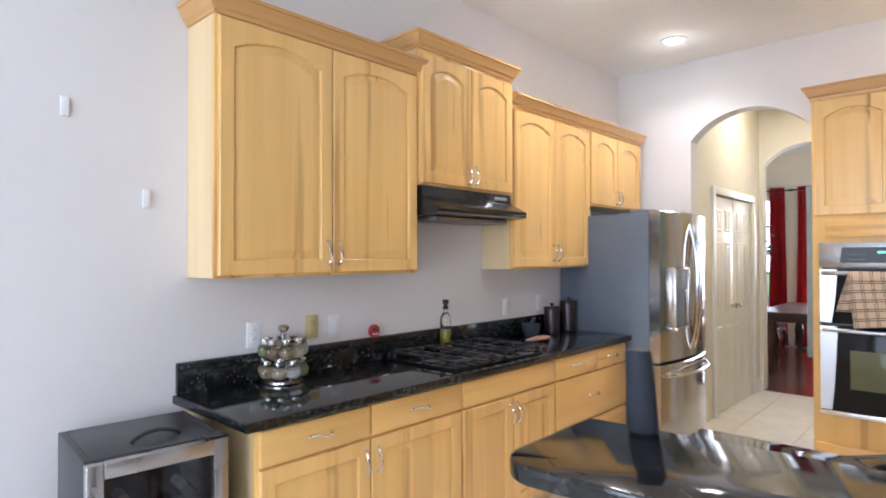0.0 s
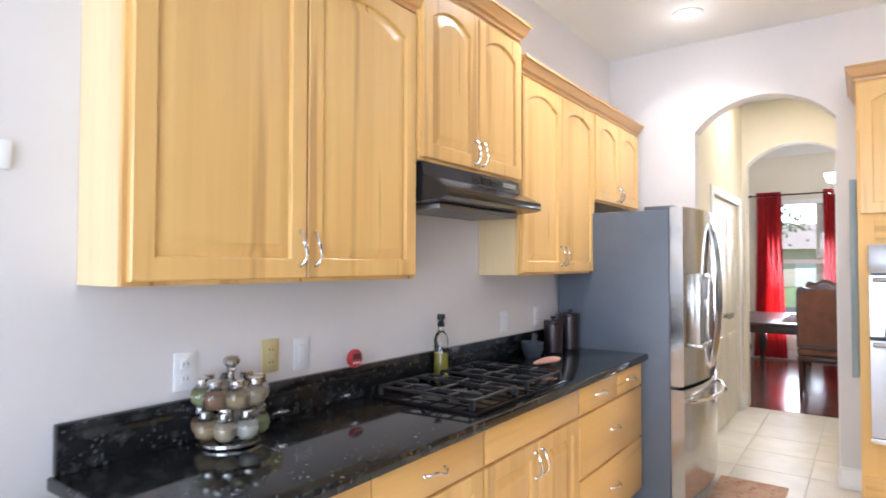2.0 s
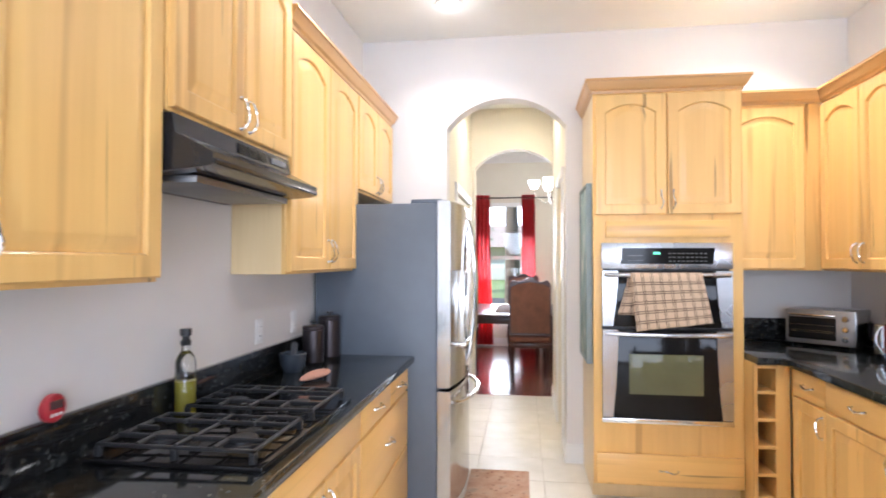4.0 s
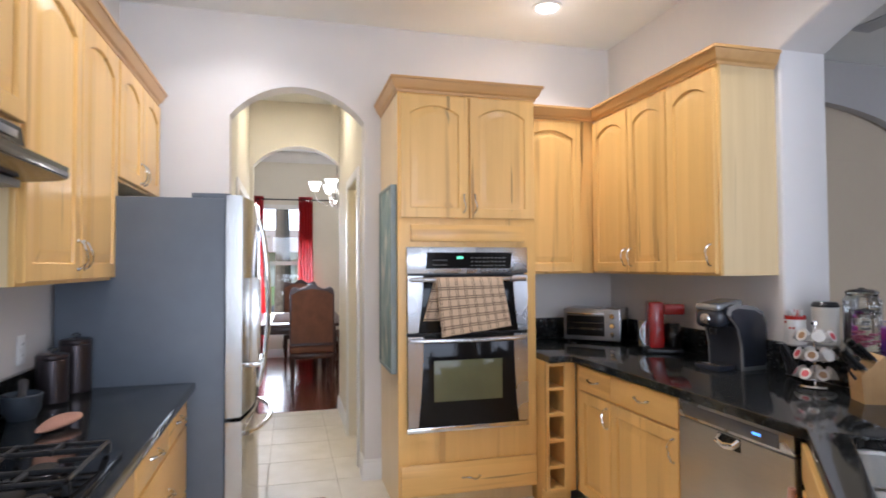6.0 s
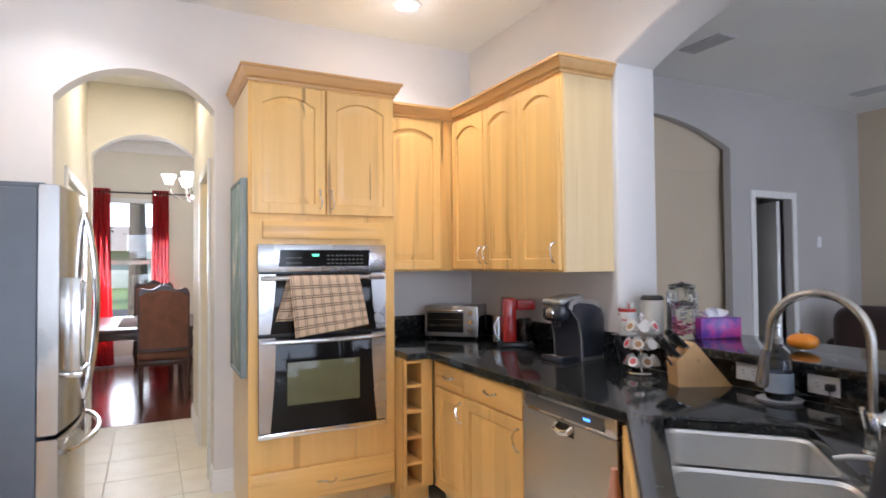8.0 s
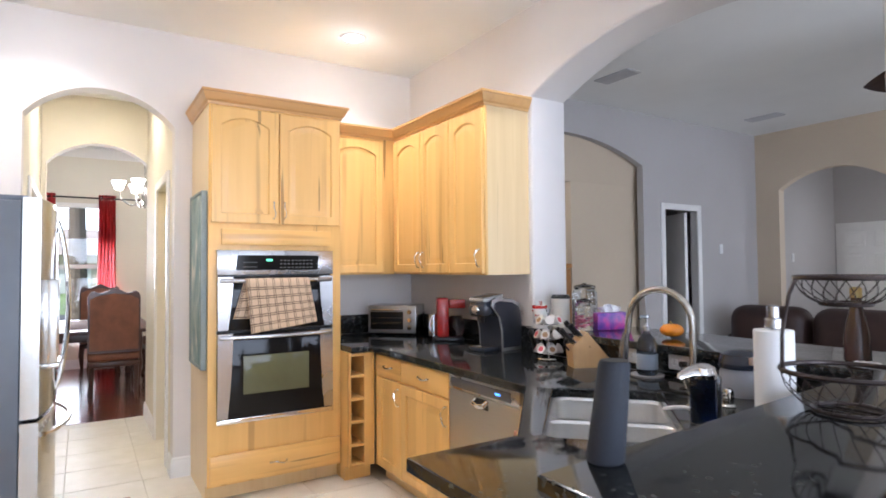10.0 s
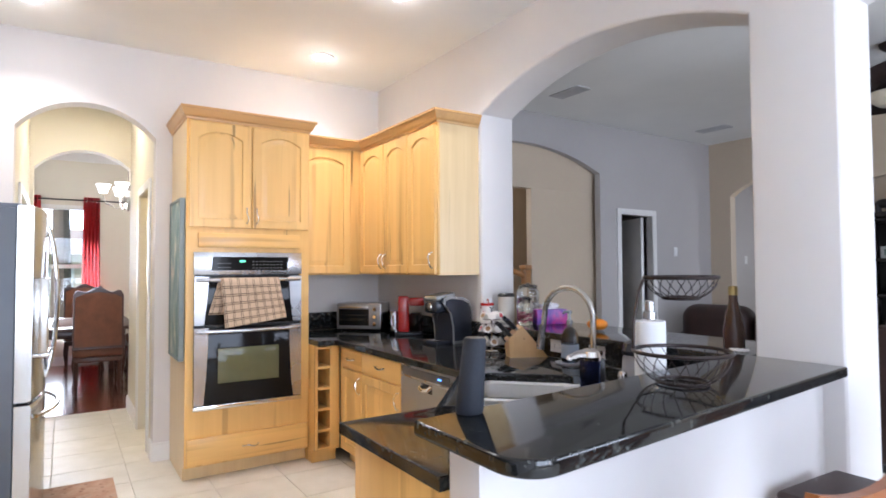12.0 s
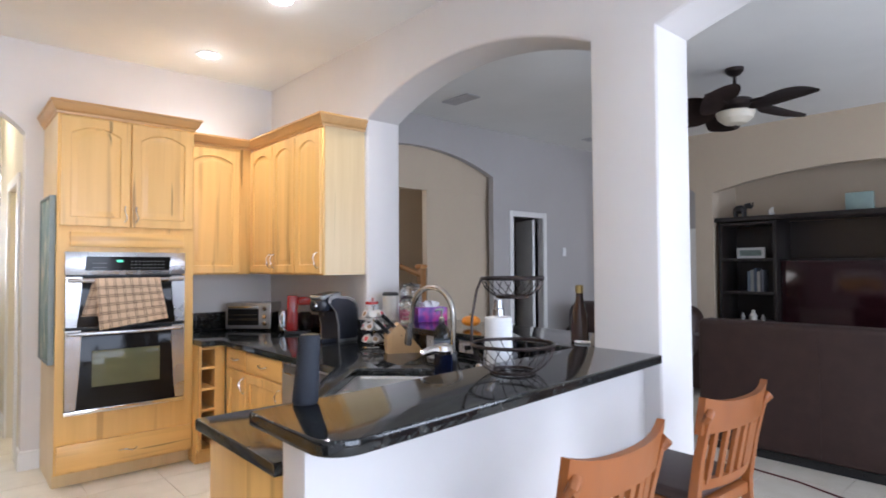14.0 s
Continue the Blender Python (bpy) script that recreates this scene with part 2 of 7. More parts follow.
HOOD = plain("black_enamel", (0.014, 0.014, 0.016), 0.16, spread=0.05)
IRON = plain("cast_iron", (0.016, 0.016, 0.017), 0.42, spread=0.2, relief=0.0004, relief_scale=300)
DARK_METAL = plain("dark_bronze_metal", (0.045, 0.034, 0.032), 0.35, metal=0.7, spread=0.15)
GREY_PLASTIC = plain("grey_plastic", (0.30, 0.30, 0.31), 0.4)
LEATHER = plain("dark_brown_leather", (0.036, 0.017, 0.014), 0.5, spread=0.2, relief=0.0012, relief_scale=160)
GROUT = plain("grout", (0.60, 0.55, 0.46), 0.9, spread=0.1, relief=0.001)
TILE = tile_stone("floor_tile_stone")
CAN_GLOW = glow("can_lamp_glow", (1.0, 0.96, 0.90), 40)

# ---- building blocks ----
def link_mesh(name, bm, mat, angle=24):
    bmesh.ops.recalc_face_normals(bm, faces=bm.faces)
    me = bpy.data.meshes.new(name)
    bm.to_mesh(me)
    bm.free()
    me.materials.append(mat)
    me.shade_smooth()
    me.set_sharp_from_angle(angle=radians(angle))
    return me


def part(name, bm, mat, parent, label="", at=None):
    ob = new(name, link_mesh(name, bm, mat))
    ob.parent = parent
    if at is not None:
        ob.matrix_basis = at
    return tagged(ob, label)


def solid(name, bm, mat, label="", category="", kind="", group="", at=None):
    ob = new(name, link_mesh(name, bm, mat))
    if at is not None:
        ob.matrix_basis = at
    return tagged(ob, label, category, group, kind)


def thing(name, at, label, category, group=""):
    ob = new(name)
    ob.empty_display_size = 0.05
    ob.matrix_basis = at
    return tagged(ob, label, category, group)


def bx(x0, y0, z0, x1, y1, z1, bev=0.0, bm=None, seg=2):
    own = bm is None
    b = bmesh.new()
    bmesh.ops.create_cube(b, size=1)
    for v in b.verts:
        v.co = Vector(((x0 + x1) / 2 + v.co.x * (x1 - x0), (y0 + y1) / 2 + v.co.y * (y1 - y0), (z0 + z1) / 2 + v.co.z * (z1 - z0)))
    if bev:
        bmesh.ops.bevel(b, geom=b.edges[:], offset=bev, segments=seg, affect="EDGES", profile=0.5)
    return b if own else merge(bm, b)


def merge(bm, b):
    index = {v: bm.verts.new(v.co) for v in b.verts}
    for f in b.faces:
        try:
            bm.faces.new([index[v] for v in f.verts])
        except ValueError:
            pass
    b.free()
    return bm


def prism(poly, axis, a, b, bm=None):
    """A polygon extruded from a to b along axis: (u, v) are the two other axes in their order."""
    bm = bm or bmesh.new()

    def put(u, v, w):
        return {"x": (w, u, v), "y": (u, w, v), "z": (u, v, w)}[axis]

    lo = [bm.verts.new(put(u, v, a)) for u, v in poly]
    hi = [bm.verts.new(put(u, v, b)) for u, v in poly]
    bm.faces.new(lo), bm.faces.new(hi)
    for i in range(len(poly)):
        j = (i + 1) % len(poly)
        bm.faces.new((lo[i], lo[j], hi[j], hi[i]))
    return bm


def lathe(profile, seg=24, bm=None, centre=(0, 0), closed=True):
    bm = bm or bmesh.new()
    rings = []
    for r, z in profile:
        if r < 1e-5:
            rings.append([bm.verts.new((centre[0], centre[1], z))])
        else:
            rings.append([bm.verts.new((centre[0] + r * math.cos(2 * math.pi * k / seg), centre[1] + r * math.sin(2 * math.pi * k / seg), z)) for k in range(seg)])
    for p, q in zip(rings, rings[1:]):
        for k in range(seg):
            n = (k + 1) % seg
            if len(p) == 1 and len(q) > 1:
                bm.faces.new((p[0], q[k], q[n]))
            elif len(q) == 1 and len(p) > 1:
                bm.faces.new((p[k], p[n], q[0]))
            elif len(p) > 1:
                bm.faces.new((p[k], p[n], q[n], q[k]))
    if closed:
        for ring in (rings[0], rings[-1]):
            if len(ring) > 2:
                bm.faces.new(ring)
    return bm


def tube(points, radius, seg=8, loop=False, bm=None, flat=1.0):
    """A round bar along points; radius may be a list."""
    bm = bm or bmesh.new()
    pts = [Vector(p) for p in points]
    n = len(pts)
    radii = radius if isinstance(radius, (list, tuple)) else [radius] * n
    rings, side = [], None
    for i in range(n):
        a, b = pts[(i - 1) % n] if loop or i else pts[0], pts[(i + 1) % n] if loop or i < n - 1 else pts[-1]
        t = (b - a).normalized()
        if side is None:
            side = t.orthogonal().normalized()
        side = (side - t * side.dot(t)).normalized()
        up = t.cross(side)
        rings.append([bm.verts.new(pts[i] + radii[i] * (math.cos(2 * math.pi * k / seg) * side + flat * math.sin(2 * math.pi * k / seg) * up)) for k in range(seg)])
    pairs = list(zip(rings, rings[1:])) + ([(rings[-1], rings[0])] if loop else [])
    for p, q in pairs:
        for k in range(seg):
            bm.faces.new((p[k], p[(k + 1) % seg], q[(k + 1) % seg], q[k]))
    if not loop:
        bm.faces.new(rings[0]), bm.faces.new(rings[-1])
    return bm


def arc(u0, u1, spring, peak, n=24):
    """Points of a segmental arch from u0 to u1."""
    half, rise, mid = (u1 - u0) / 2, peak - spring, (u0 + u1) / 2
    r = (half * half + rise * rise) / (2 * rise)
    return [(u0 + (u1 - u0) * k / n, spring + math.sqrt(max(0, r * r - (u0 + (u1 - u0) * k / n - mid) ** 2)) - (r - rise)) for k in range(n + 1)]


def soften(bm, offset, test):
    """Rounds those edges for which test says yes, as plasterers round a corner."""
    edges = [e for e in bm.edges if len(e.link_faces) == 2 and e.calc_face_angle(0) > 0.6 and test((e.verts[0].co + e.verts[1].co) / 2, e)]
    bmesh.ops.bevel(bm, geom=edges, offset=offset, segments=3, affect="EDGES", profile=0.5)
    return bm


# ---- the setting ----
LEFT, END, RIGHT, BACK = 2.955, 5.2, -0.48, -3.2      # faces of the kitchen's walls
THICK = 0.30

solid("wall_north", bx(BACK, LEFT, 0, END + 0.15, LEFT + 0.15, CEIL), WALL, "smooth off-white painted wall behind the cooktop counter", "wall", "structure")

# End wall with the arch to the hall.
poly = [(RIGHT, 0), (1.42, 0)] + arc(1.42, 2.30, 2.45, 2.665) + [(2.30, 0), (LEFT, 0), (LEFT, CEIL), (RIGHT, CEIL)]
b = prism(poly, "x", END, END + 0.15)
soften(b, 0.018, lambda c, e: 1.35 < c.y < 2.35 and c.z > 0.01 and c.z < 2.9 and abs(e.verts[0].co.x - e.verts[1].co.x) < 0.01)
solid("wall_east", b, WALL, "off-white painted wall with an arched doorway", "wall", "structure")

# Wall with the arched pass-through, the column and the wide arch to the living room.
Y0, Y1 = RIGHT - THICK, RIGHT
OPEN_L, OPEN_R, COL = 3.58, 1.65, 1.30


def plate(outer, hole, axis, a, c):
    """A plate with one hole through it: loops of (u, v), extruded from a to c along axis."""
    bm = bmesh.new()

    def put(u, v, w):
        return {"x": (w, u, v), "y": (u, w, v), "z": (u, v, w)}[axis]

    sides = []
    for w in (a, c):
        loops = [[bm.verts.new(put(u, v, w)) for u, v in loop] for loop in (outer, hole)]
        sides.append(loops)
        edges = [bm.edges.new((vs[i], vs[(i + 1) % len(vs)])) for vs in loops for i in range(len(vs))]
        bmesh.ops.triangle_fill(bm, use_beauty=True, use_dissolve=True, edges=edges)
    for lo, hi in zip(*sides):
        for i in range(len(lo)):
            j = (i + 1) % len(lo)
            bm.faces.new((lo[i], lo[j], hi[j], hi[i]))
    bmesh.ops.recalc_face_normals(bm, faces=bm.faces)
    return bm


b = plate([(BACK, 0), (-2.2, 0)] + arc(-2.2, COL, 2.52, 2.80) + [(COL, 0), (END, 0), (END, CEIL), (BACK, CEIL)],
          [(OPEN_R, 1.026)] + arc(OPEN_R, OPEN_L, 2.545, 2.765) + [(OPEN_L, 1.026)], "y", Y0, Y1)
soften(b, 0.022, lambda c, e: abs(e.verts[0].co.y - e.verts[1].co.y) < 0.01 and c.z > 0.02 and c.z < 3.0 and -2.25 < c.x < 3.63)
solid("wall_south", b, WALL, "off-white painted wall with an arched pass-through and a square column", "wall", "structure")

# Back of the breakfast room, with its window.
b = bmesh.new()
prism([(RIGHT, 0), (LEFT, 0), (LEFT, 0.35), (RIGHT, 0.35)], "x", BACK - 0.15, BACK, b)
prism([(RIGHT, 2.6), (LEFT, 2.6), (LEFT, CEIL), (RIGHT, CEIL)], "x", BACK - 0.15, BACK, b)
prism([(RIGHT, 0.35), (-0.3, 0.35), (-0.3, 2.6), (RIGHT, 2.6)], "x", BACK - 0.15, BACK, b)
prism([(2.7, 0.35), (LEFT, 0.35), (LEFT, 2.6), (2.7, 2.6)], "x", BACK - 0.15, BACK, b)
solid("wall_west", b, WALL, "off-white wall around the breakfast room window", "wall", "structure")
win = thing("window_2", pose(BACK - 0.08, 1.2, 0.35), "wide white-framed breakfast room window", "window")
win["kind"] = "structure"
b = bmesh.new()
for yy in (-1.47, -0.5, 0.5, 1.47):
    bx(-0.03, yy - 0.03, 0.0, 0.03, yy + 0.03, 2.25, bm=b)
for zz in (0.03, 1.3, 2.22):
    bx(-0.025, -1.47, zz - 0.03, 0.025, 1.47, zz + 0.03, bm=b)
part("window_frame", b, TRIM, win)

# Hall.
H0, H1, HX = 1.42, 2.30, 7.26
PD0, PD1, PDZ = 5.78, 7.0, 2.05
b = bmesh.new()
prism([(END + 0.15, 0), (PD0, 0), (PD0, CEIL), (END + 0.15, CEIL)], "y", H1, H1 + 0.12, b)
prism([(PD1, 0), (HX, 0), (HX, CEIL), (PD1, CEIL)], "y", H1, H1 + 0.12, b)
prism([(PD0, PDZ), (PD1, PDZ), (PD1, CEIL), (PD0, CEIL)], "y", H1, H1 + 0.12, b)
solid("hall_wall_north", b, CREAM, "cream hall wall around the pantry door", "wall", "structure")
b = bmesh.new()
prism([(END + 0.15, 0), (5.53, 0), (5.53, CEIL), (END + 0.15, CEIL)], "y", H0 - 0.12, H0, b)
prism([(6.26, 0), (HX, 0), (HX, CEIL), (6.26, CEIL)], "y", H0 - 0.12, H0, b)
prism([(5.53, 2.12), (6.26, 2.12), (6.26, CEIL), (5.53, CEIL)], "y", H0 - 0.12, H0, b)
solid("hall_wall_south", b, CREAM, "cream hall wall with a doorway", "wall", "structure")
poly = [(-0.9, 0), (1.38, 0)] + arc(1.38, 2.265, 2.47, 2.682) + [(2.265, 0), (4.6, 0), (4.6, 3.3), (-0.9, 3.3)]
solid("hall_arch_wall", prism(poly, "x", HX, HX + 0.15), CREAM, "cream wall with an arch to the dining room", "wall", "structure")
# Side room behind the hall's doorway.
b = bmesh.new()
bx(END + 0.15, -0.4, 0, END + 0.2, H0 - 0.12, CEIL, bm=b)
bx(HX - 0.05, -0.4, 0, HX, H0 - 0.12, CEIL, bm=b)
bx(END + 0.15, -0.5, 0, HX, -0.4, CEIL, bm=b)
solid("side_room_wall", b, CREAM, "cream walls of the lamp-lit side room", "wall", "structure")
b = bx(END + 0.15, H1 + 0.7, 0, HX, H1 + 0.75, CEIL)
solid("pantry_wall", b, CREAM, "cream wall inside the pantry", "wall", "structure")

# Dining room.
DX, DY0, DY1, DZ = 10.9, -0.6, 4.4, 3.30
W0, W1, WZ0, WZ1 = 1.65, 2.42, 0.45, 2.45
V0, V1 = 2.98, 3.75
b = bmesh.new()
for y0, y1 in ((DY0, W0), (W1, V0), (V1, DY1)):
    prism([(y0, 0), (y1, 0), (y1, DZ), (y0, DZ)], "x", DX, DX + 0.15, b)
for y0, y1 in ((W0, W1), (V0, V1)):
    prism([(y0, 0), (y1, 0), (y1, WZ0), (y0, WZ0)], "x", DX, DX + 0.15, b)
    prism([(y0, WZ1), (y1, WZ1), (y1, DZ), (y0, DZ)], "x", DX, DX + 0.15, b)
solid("dining_wall_east", b, CREAM, "cream dining room wall with two windows", "wall", "structure")
solid("dining_wall_north", bx(HX + 0.15, DY1, 0, DX, DY1 + 0.1, DZ), CREAM, "cream dining room side wall", "wall", "structure")
solid("dining_wall_south", bx(HX + 0.15, DY0 - 0.1, 0, DX, DY0, DZ), CREAM, "cream dining room side wall", "wall", "structure")
solid("dining_ceiling", bx(HX + 0.15, DY0, DZ, DX + 0.1, DY1, DZ + 0.08), CEILING, "white dining room ceiling", "ceiling", "structure")
b = bmesh.new()
prof = [(0, -0.16), (-0.02, -0.16), (-0.03, -0.12), (-0.10, -0.03), (-0.13, -0.02), (-0.13, -0.004), (0, -0.004)]
vs = [[b.verts.new((DX + u - 0.002, y, DZ + w)) for u, w in prof] for y in (DY0, DY1)]
for i in range(len(prof)):
    j = (i + 1) % len(prof)
    b.faces.new((vs[0][i], vs[0][j], vs[1][j], vs[1][i]))
b.faces.new(vs[0]), b.faces.new(vs[1])
solid("crown_trim", b, TRIM, "white crown moulding under the dining room ceiling", "trim", "structure")
for k, (y0, y1) in enumerate(((W0, W1), (V0, V1))):
    w = thing("window_%d" % (3 + k), pose(DX + 0.02, (y0 + y1) / 2, WZ0), "white double-hung window behind red curtains", "window")
    w["kind"] = "structure"
    hw, hh = (y1 - y0) / 2, WZ1 - WZ0
    b = bmesh.new()
    for s in (-1, 1):
        bx(-0.03, s * hw - 0.04, 0, 0.05, s * hw + 0.04, hh, bm=b)
    for zz, th in ((0.03, 0.035), (hh * 0.53, 0.03), (hh - 0.03, 0.035)):
        bx(-0.028, -hw, zz - th, 0.048, hw, zz + th, bm=b)
    part("window_frame", b, TRIM, w)
    part("window_sill", bx(-0.12, -hw - 0.06, -0.045, 0.0, hw + 0.06, -0.002, 0.006), TRIM, w)
    for zz in (0.06, hh * 0.56):
        p = part("pane", bx(0.008, -hw + 0.04, zz, 0.014, hw - 0.04, zz + hh * 0.41), glass("window_pane_glass"), w)
        p.visible_shadow = False

# Living room.
LX, LY = 4.95, -5.45
poly = [(LY, 0), (-4.19, 0), (-4.19, 2.09), (-3.60, 2.09), (-3.60, 0), (-3.25, 0)] + arc(-3.25, -0.95, 2.55, 2.79) + [(-0.95, 0), (Y0, 0), (Y0, CEIL), (LY, CEIL)]
solid("living_wall_east", prism(poly, "x", LX, LX + 0.08), LIVING, "greige living room wall with a doorway and a broad arch", "wall", "structure")
poly = [(LX, 0), (4.66, 0)] + arc(3.47, 4.66, 2.39, 2.60)[::-1] + [(3.47, 0), (3.25, 0)] + arc(0.27, 3.25, 2.37, 2.56)[::-1] + [(0.27, 0), (BACK, 0), (BACK, CEIL), (LX, CEIL)]
solid("living_wall_south", prism(poly, "y", LY - 0.12, LY), BEIGE, "greige living room wall with an arch and a media niche", "wall", "structure")
b = bmesh.new()
bx(0.22, LY - 0.75, 0, 3.30, LY - 0.7, CEIL, bm=b)
bx(3.25, LY - 0.7, 0, 3.30, LY - 0.12, CEIL, bm=b)
bx(0.22, LY - 0.7, 0, 0.27, LY - 0.12, CEIL, bm=b)
solid("media_niche_wall", b, BEIGE, "greige walls of the media niche", "wall", "structure")
b = bmesh.new()
bx(3.37, LY - 2.2, 0, LX + 0.1, LY - 2.1, CEIL, bm=b)
bx(3.31, LY - 2.1, 0, 3.37, LY - 0.12, CEIL, bm=b)
bx(LX + 0.02, LY - 2.1, 0, LX + 0.1, LY - 0.12, CEIL, bm=b)
solid("foyer_wall", b, LIVING, "greige foyer walls beyond the arch", "wall", "structure")
b = bmesh.new()
bx(6.3, -3.6, 0, 6.4, -0.9, CEIL, bm=b)
bx(5.10, -3.599, 0, 5.18, -2.31, 2.33, bm=b)
prism([(LX + 0.081, 2.86), (5.10, 2.33), (5.18, 2.331), (LX + 0.081, 3.0)], "y", -3.598, -0.902, b)
bx(LX + 0.081, -3.66, 0, 6.4, -3.6, CEIL, bm=b)
bx(LX + 0.081, -0.9, 0, 6.4, -0.8, CEIL, bm=b)
solid("stair_hall_wall", b, BEIGE, "beige walls of the stair hall", "wall", "structure")
b = bmesh.new()
bx(6.2, -5.6, 0, 6.25, -3.7, CEIL, bm=b)
bx(LX + 0.081, -5.6, 0, 6.25, -5.55, CEIL, bm=b)
solid("bedroom_wall", b, LIVING, "greige wall beyond the bedroom doorway", "wall", "structure")
b = bmesh.new()
prism([(LY, 0), (Y0, 0), (Y0, CEIL), (LY, CEIL)], "x", BACK - 0.15, BACK, b)
solid("living_wall_west", b, LIVING, "greige living room back wall", "wall", "structure")

# Ceilings.
def slab(name, x0, y0, x1, y1, label):
    return solid(name, bx(x0, y0, CEIL, x1, y1, CEIL + 0.1), CEILING, label, "ceiling", "structure")


slab("ceiling", BACK, RIGHT, END, LEFT, "off-white kitchen ceiling with recessed lamps")
slab("living_ceiling", BACK, LY - 2.2, 6.4, RIGHT - 0.01, "grey-white living room ceiling")
slab("hall_ceiling", END + 0.01, RIGHT, HX + 0.01, 3.1, "cream hall ceiling")

# Floors: grout bed; the tiles come last.
solid("floor_bed_living", bx(BACK - 0.15, LY - 2.2, -0.1, 6.4, RIGHT, -0.006), GROUT, "tiled living room floor bed", "floor", "structure")
FLOOR = solid("floor", bx(BACK - 0.15, RIGHT, -0.1, HX, 3.1, -0.006), GROUT, "cream square floor tiles with narrow beige joints", "floor", "structure")
solid("dining_floor", bx(HX, DY0, -0.1, DX + 0.1, DY1, 0.002), HARDWOOD, "glossy dark cherry floorboards", "floor", "structure")


def baseboard(x0, y0, x1, y1, out):
    """A skirting board from one point to the other; out: the way into the room."""
    a, c = Vector((x0, y0, 0)), Vector((x1, y1, 0))
    o = Vector((*out, 0))
    prof = [(0.0, 0.0), (0.016, 0.0), (0.016, 0.105), (0.011, 0.118), (0.012, 0.128), (0.004, 0.138), (0.0, 0.138)]
    b = bmesh.new()
    ends = [[b.verts.new(p + o * u + Vector((0, 0, w))) for u, w in prof] for p in (a, c)]
    for i in range(len(prof)):
        j = (i + 1) % len(prof)
        b.faces.new((ends[0][i], ends[0][j], ends[1][j], ends[1][i]))
    b.faces.new(ends[0]), b.faces.new(ends[1])
    return solid("baseboard", b, TRIM, "white moulded baseboard along the wall foot", "baseboard", "structure")


baseboard(END - 0.001, 1.305, END - 0.001, 1.422, (-1, 0))
baseboard(END - 0.017, 1.421, END + 0.165, 1.421, (0, 1))
baseboard(END - 0.001, 2.30, END - 0.001, 2.6, (-1, 0))
baseboard(6.33, H0 + 0.001, HX, H0 + 0.001, (0, 1))
baseboard(PD1 + 0.08, H1 - 0.001, HX, H1 - 0.001, (0, -1))
baseboard(HX - 0.001, 2.265, HX - 0.001, 2.30, (-1, 0))
baseboard(BACK, LEFT - 0.001, 0.70, LEFT - 0.001, (0, -1))
baseboard(DX - 0.001, DY0, DX - 0.001, DY1, (-1, 0))
baseboard(LX - 0.001, LY, LX - 0.001, -4.27, (-1, 0))


def casing(name, u0, u1, top, axis, at, out, label):
    """Door casing: two uprights and a head round an opening."""
    b = bmesh.new()
    lo, hi = (at, at + out) if out > 0 else (at + out, at)
    for a0, a1, z0, z1 in ((u0 - 0.07, u0, 0, top + 0.07), (u1, u1 + 0.07, 0, top + 0.07), (u0, u1, top, top + 0.07)):
        if axis == "y":
            bx(a0, lo, z0, a1, hi, z1, 0.004, b)
        else:
            bx(lo, a0, z0, hi, a1, z1, 0.004, b)
    return solid(name, b, TRIM, label, "trim", "structure")


casing("trim_pantry", PD0, PD1, PDZ, "y", H1 - 0.0005, -0.018, "white door casing round the pantry door")
casing("trim_hall", 5.53, 6.26, 2.12, "y", H0 + 0.0005, 0.018, "white door casing round the hall doorway")
casing("trim_bedroom", -4.19, -3.60, 2.09, "x", LX - 0.0005, -0.018, "white door casing round the bedroom doorway")


def panel_door(name, w, h, at, label, columns=2, handle_x=None, mat=None):
    """A moulded six-panel door leaf; local x along the width, front towards -y."""
    d = thing(name, at, label, "door")
    d["kind"] = "structure"
    leaf = part("leaf", bx(0, 0, 0, w, 0.035, h, 0.002), mat or DOOR_WHITE, d)
    m, gap = 0.10 if columns == 2 else 0.07, 0.10
    pw = (w - 2 * m - (columns - 1) * gap) / columns
    rows = [(0.20, 0.80), (0.93, 1.60), (1.70, h - 0.12)]
    for i in range(columns):
        x0 = m + i * (pw + gap)
        for z0, z1 in rows:
            b = bmesh.new()
            loops = [[b.verts.new((x, -0.001 - y, z)) for x, z in ((x0 + i2, z0 + i2), (x0 + pw - i2, z0 + i2), (x0 + pw - i2, z1 - i2), (x0 + i2, z1 - i2))] for i2, y in ((0, 0.0), (0.008, 0.006), (0.018, 0.006), (0.034, 0.001), (0.045, 0.006))]
            for p, q in zip(loops, loops[1:]):
                for k in range(4):
                    b.faces.new((p[k], p[(k + 1) % 4], q[(k + 1) % 4], q[k]))
            b.faces.new(loops[-1])
            part("panel", b, mat or DOOR_WHITE, leaf)
    if handle_x is not None:
        part("knob", tube([(handle_x, -0.002, 0.98), (handle_x, -0.03, 0.98), (handle_x, -0.034, 0.98), (handle_x, -0.056, 0.98), (handle_x, -0.06, 0.98)], [0.022, 0.01, 0.024, 0.026, 0.012], 14), NICKEL, leaf)
    return d


half = (PD1 - PD0) / 2
panel_door("door_1", half - 0.004, PDZ - 0.02, pose(PD0 + 0.002, H1 + 0.02, 0.01), "cream six-panel bifold pantry door leaf, closed", 2, half - 0.08)
panel_door("door_2", half - 0.004, PDZ - 0.02, pose(PD0 + half + 0.002, H1 + 0.02, 0.01), "cream six-panel bifold pantry door leaf, closed", 2, 0.07)
panel_door("door_3", 0.58, 2.07, pose(LX + 0.10, -4.15, 0.01, 0, 0, -26), "white panel bedroom door standing open inwards", 2, 0.52, TRIM)
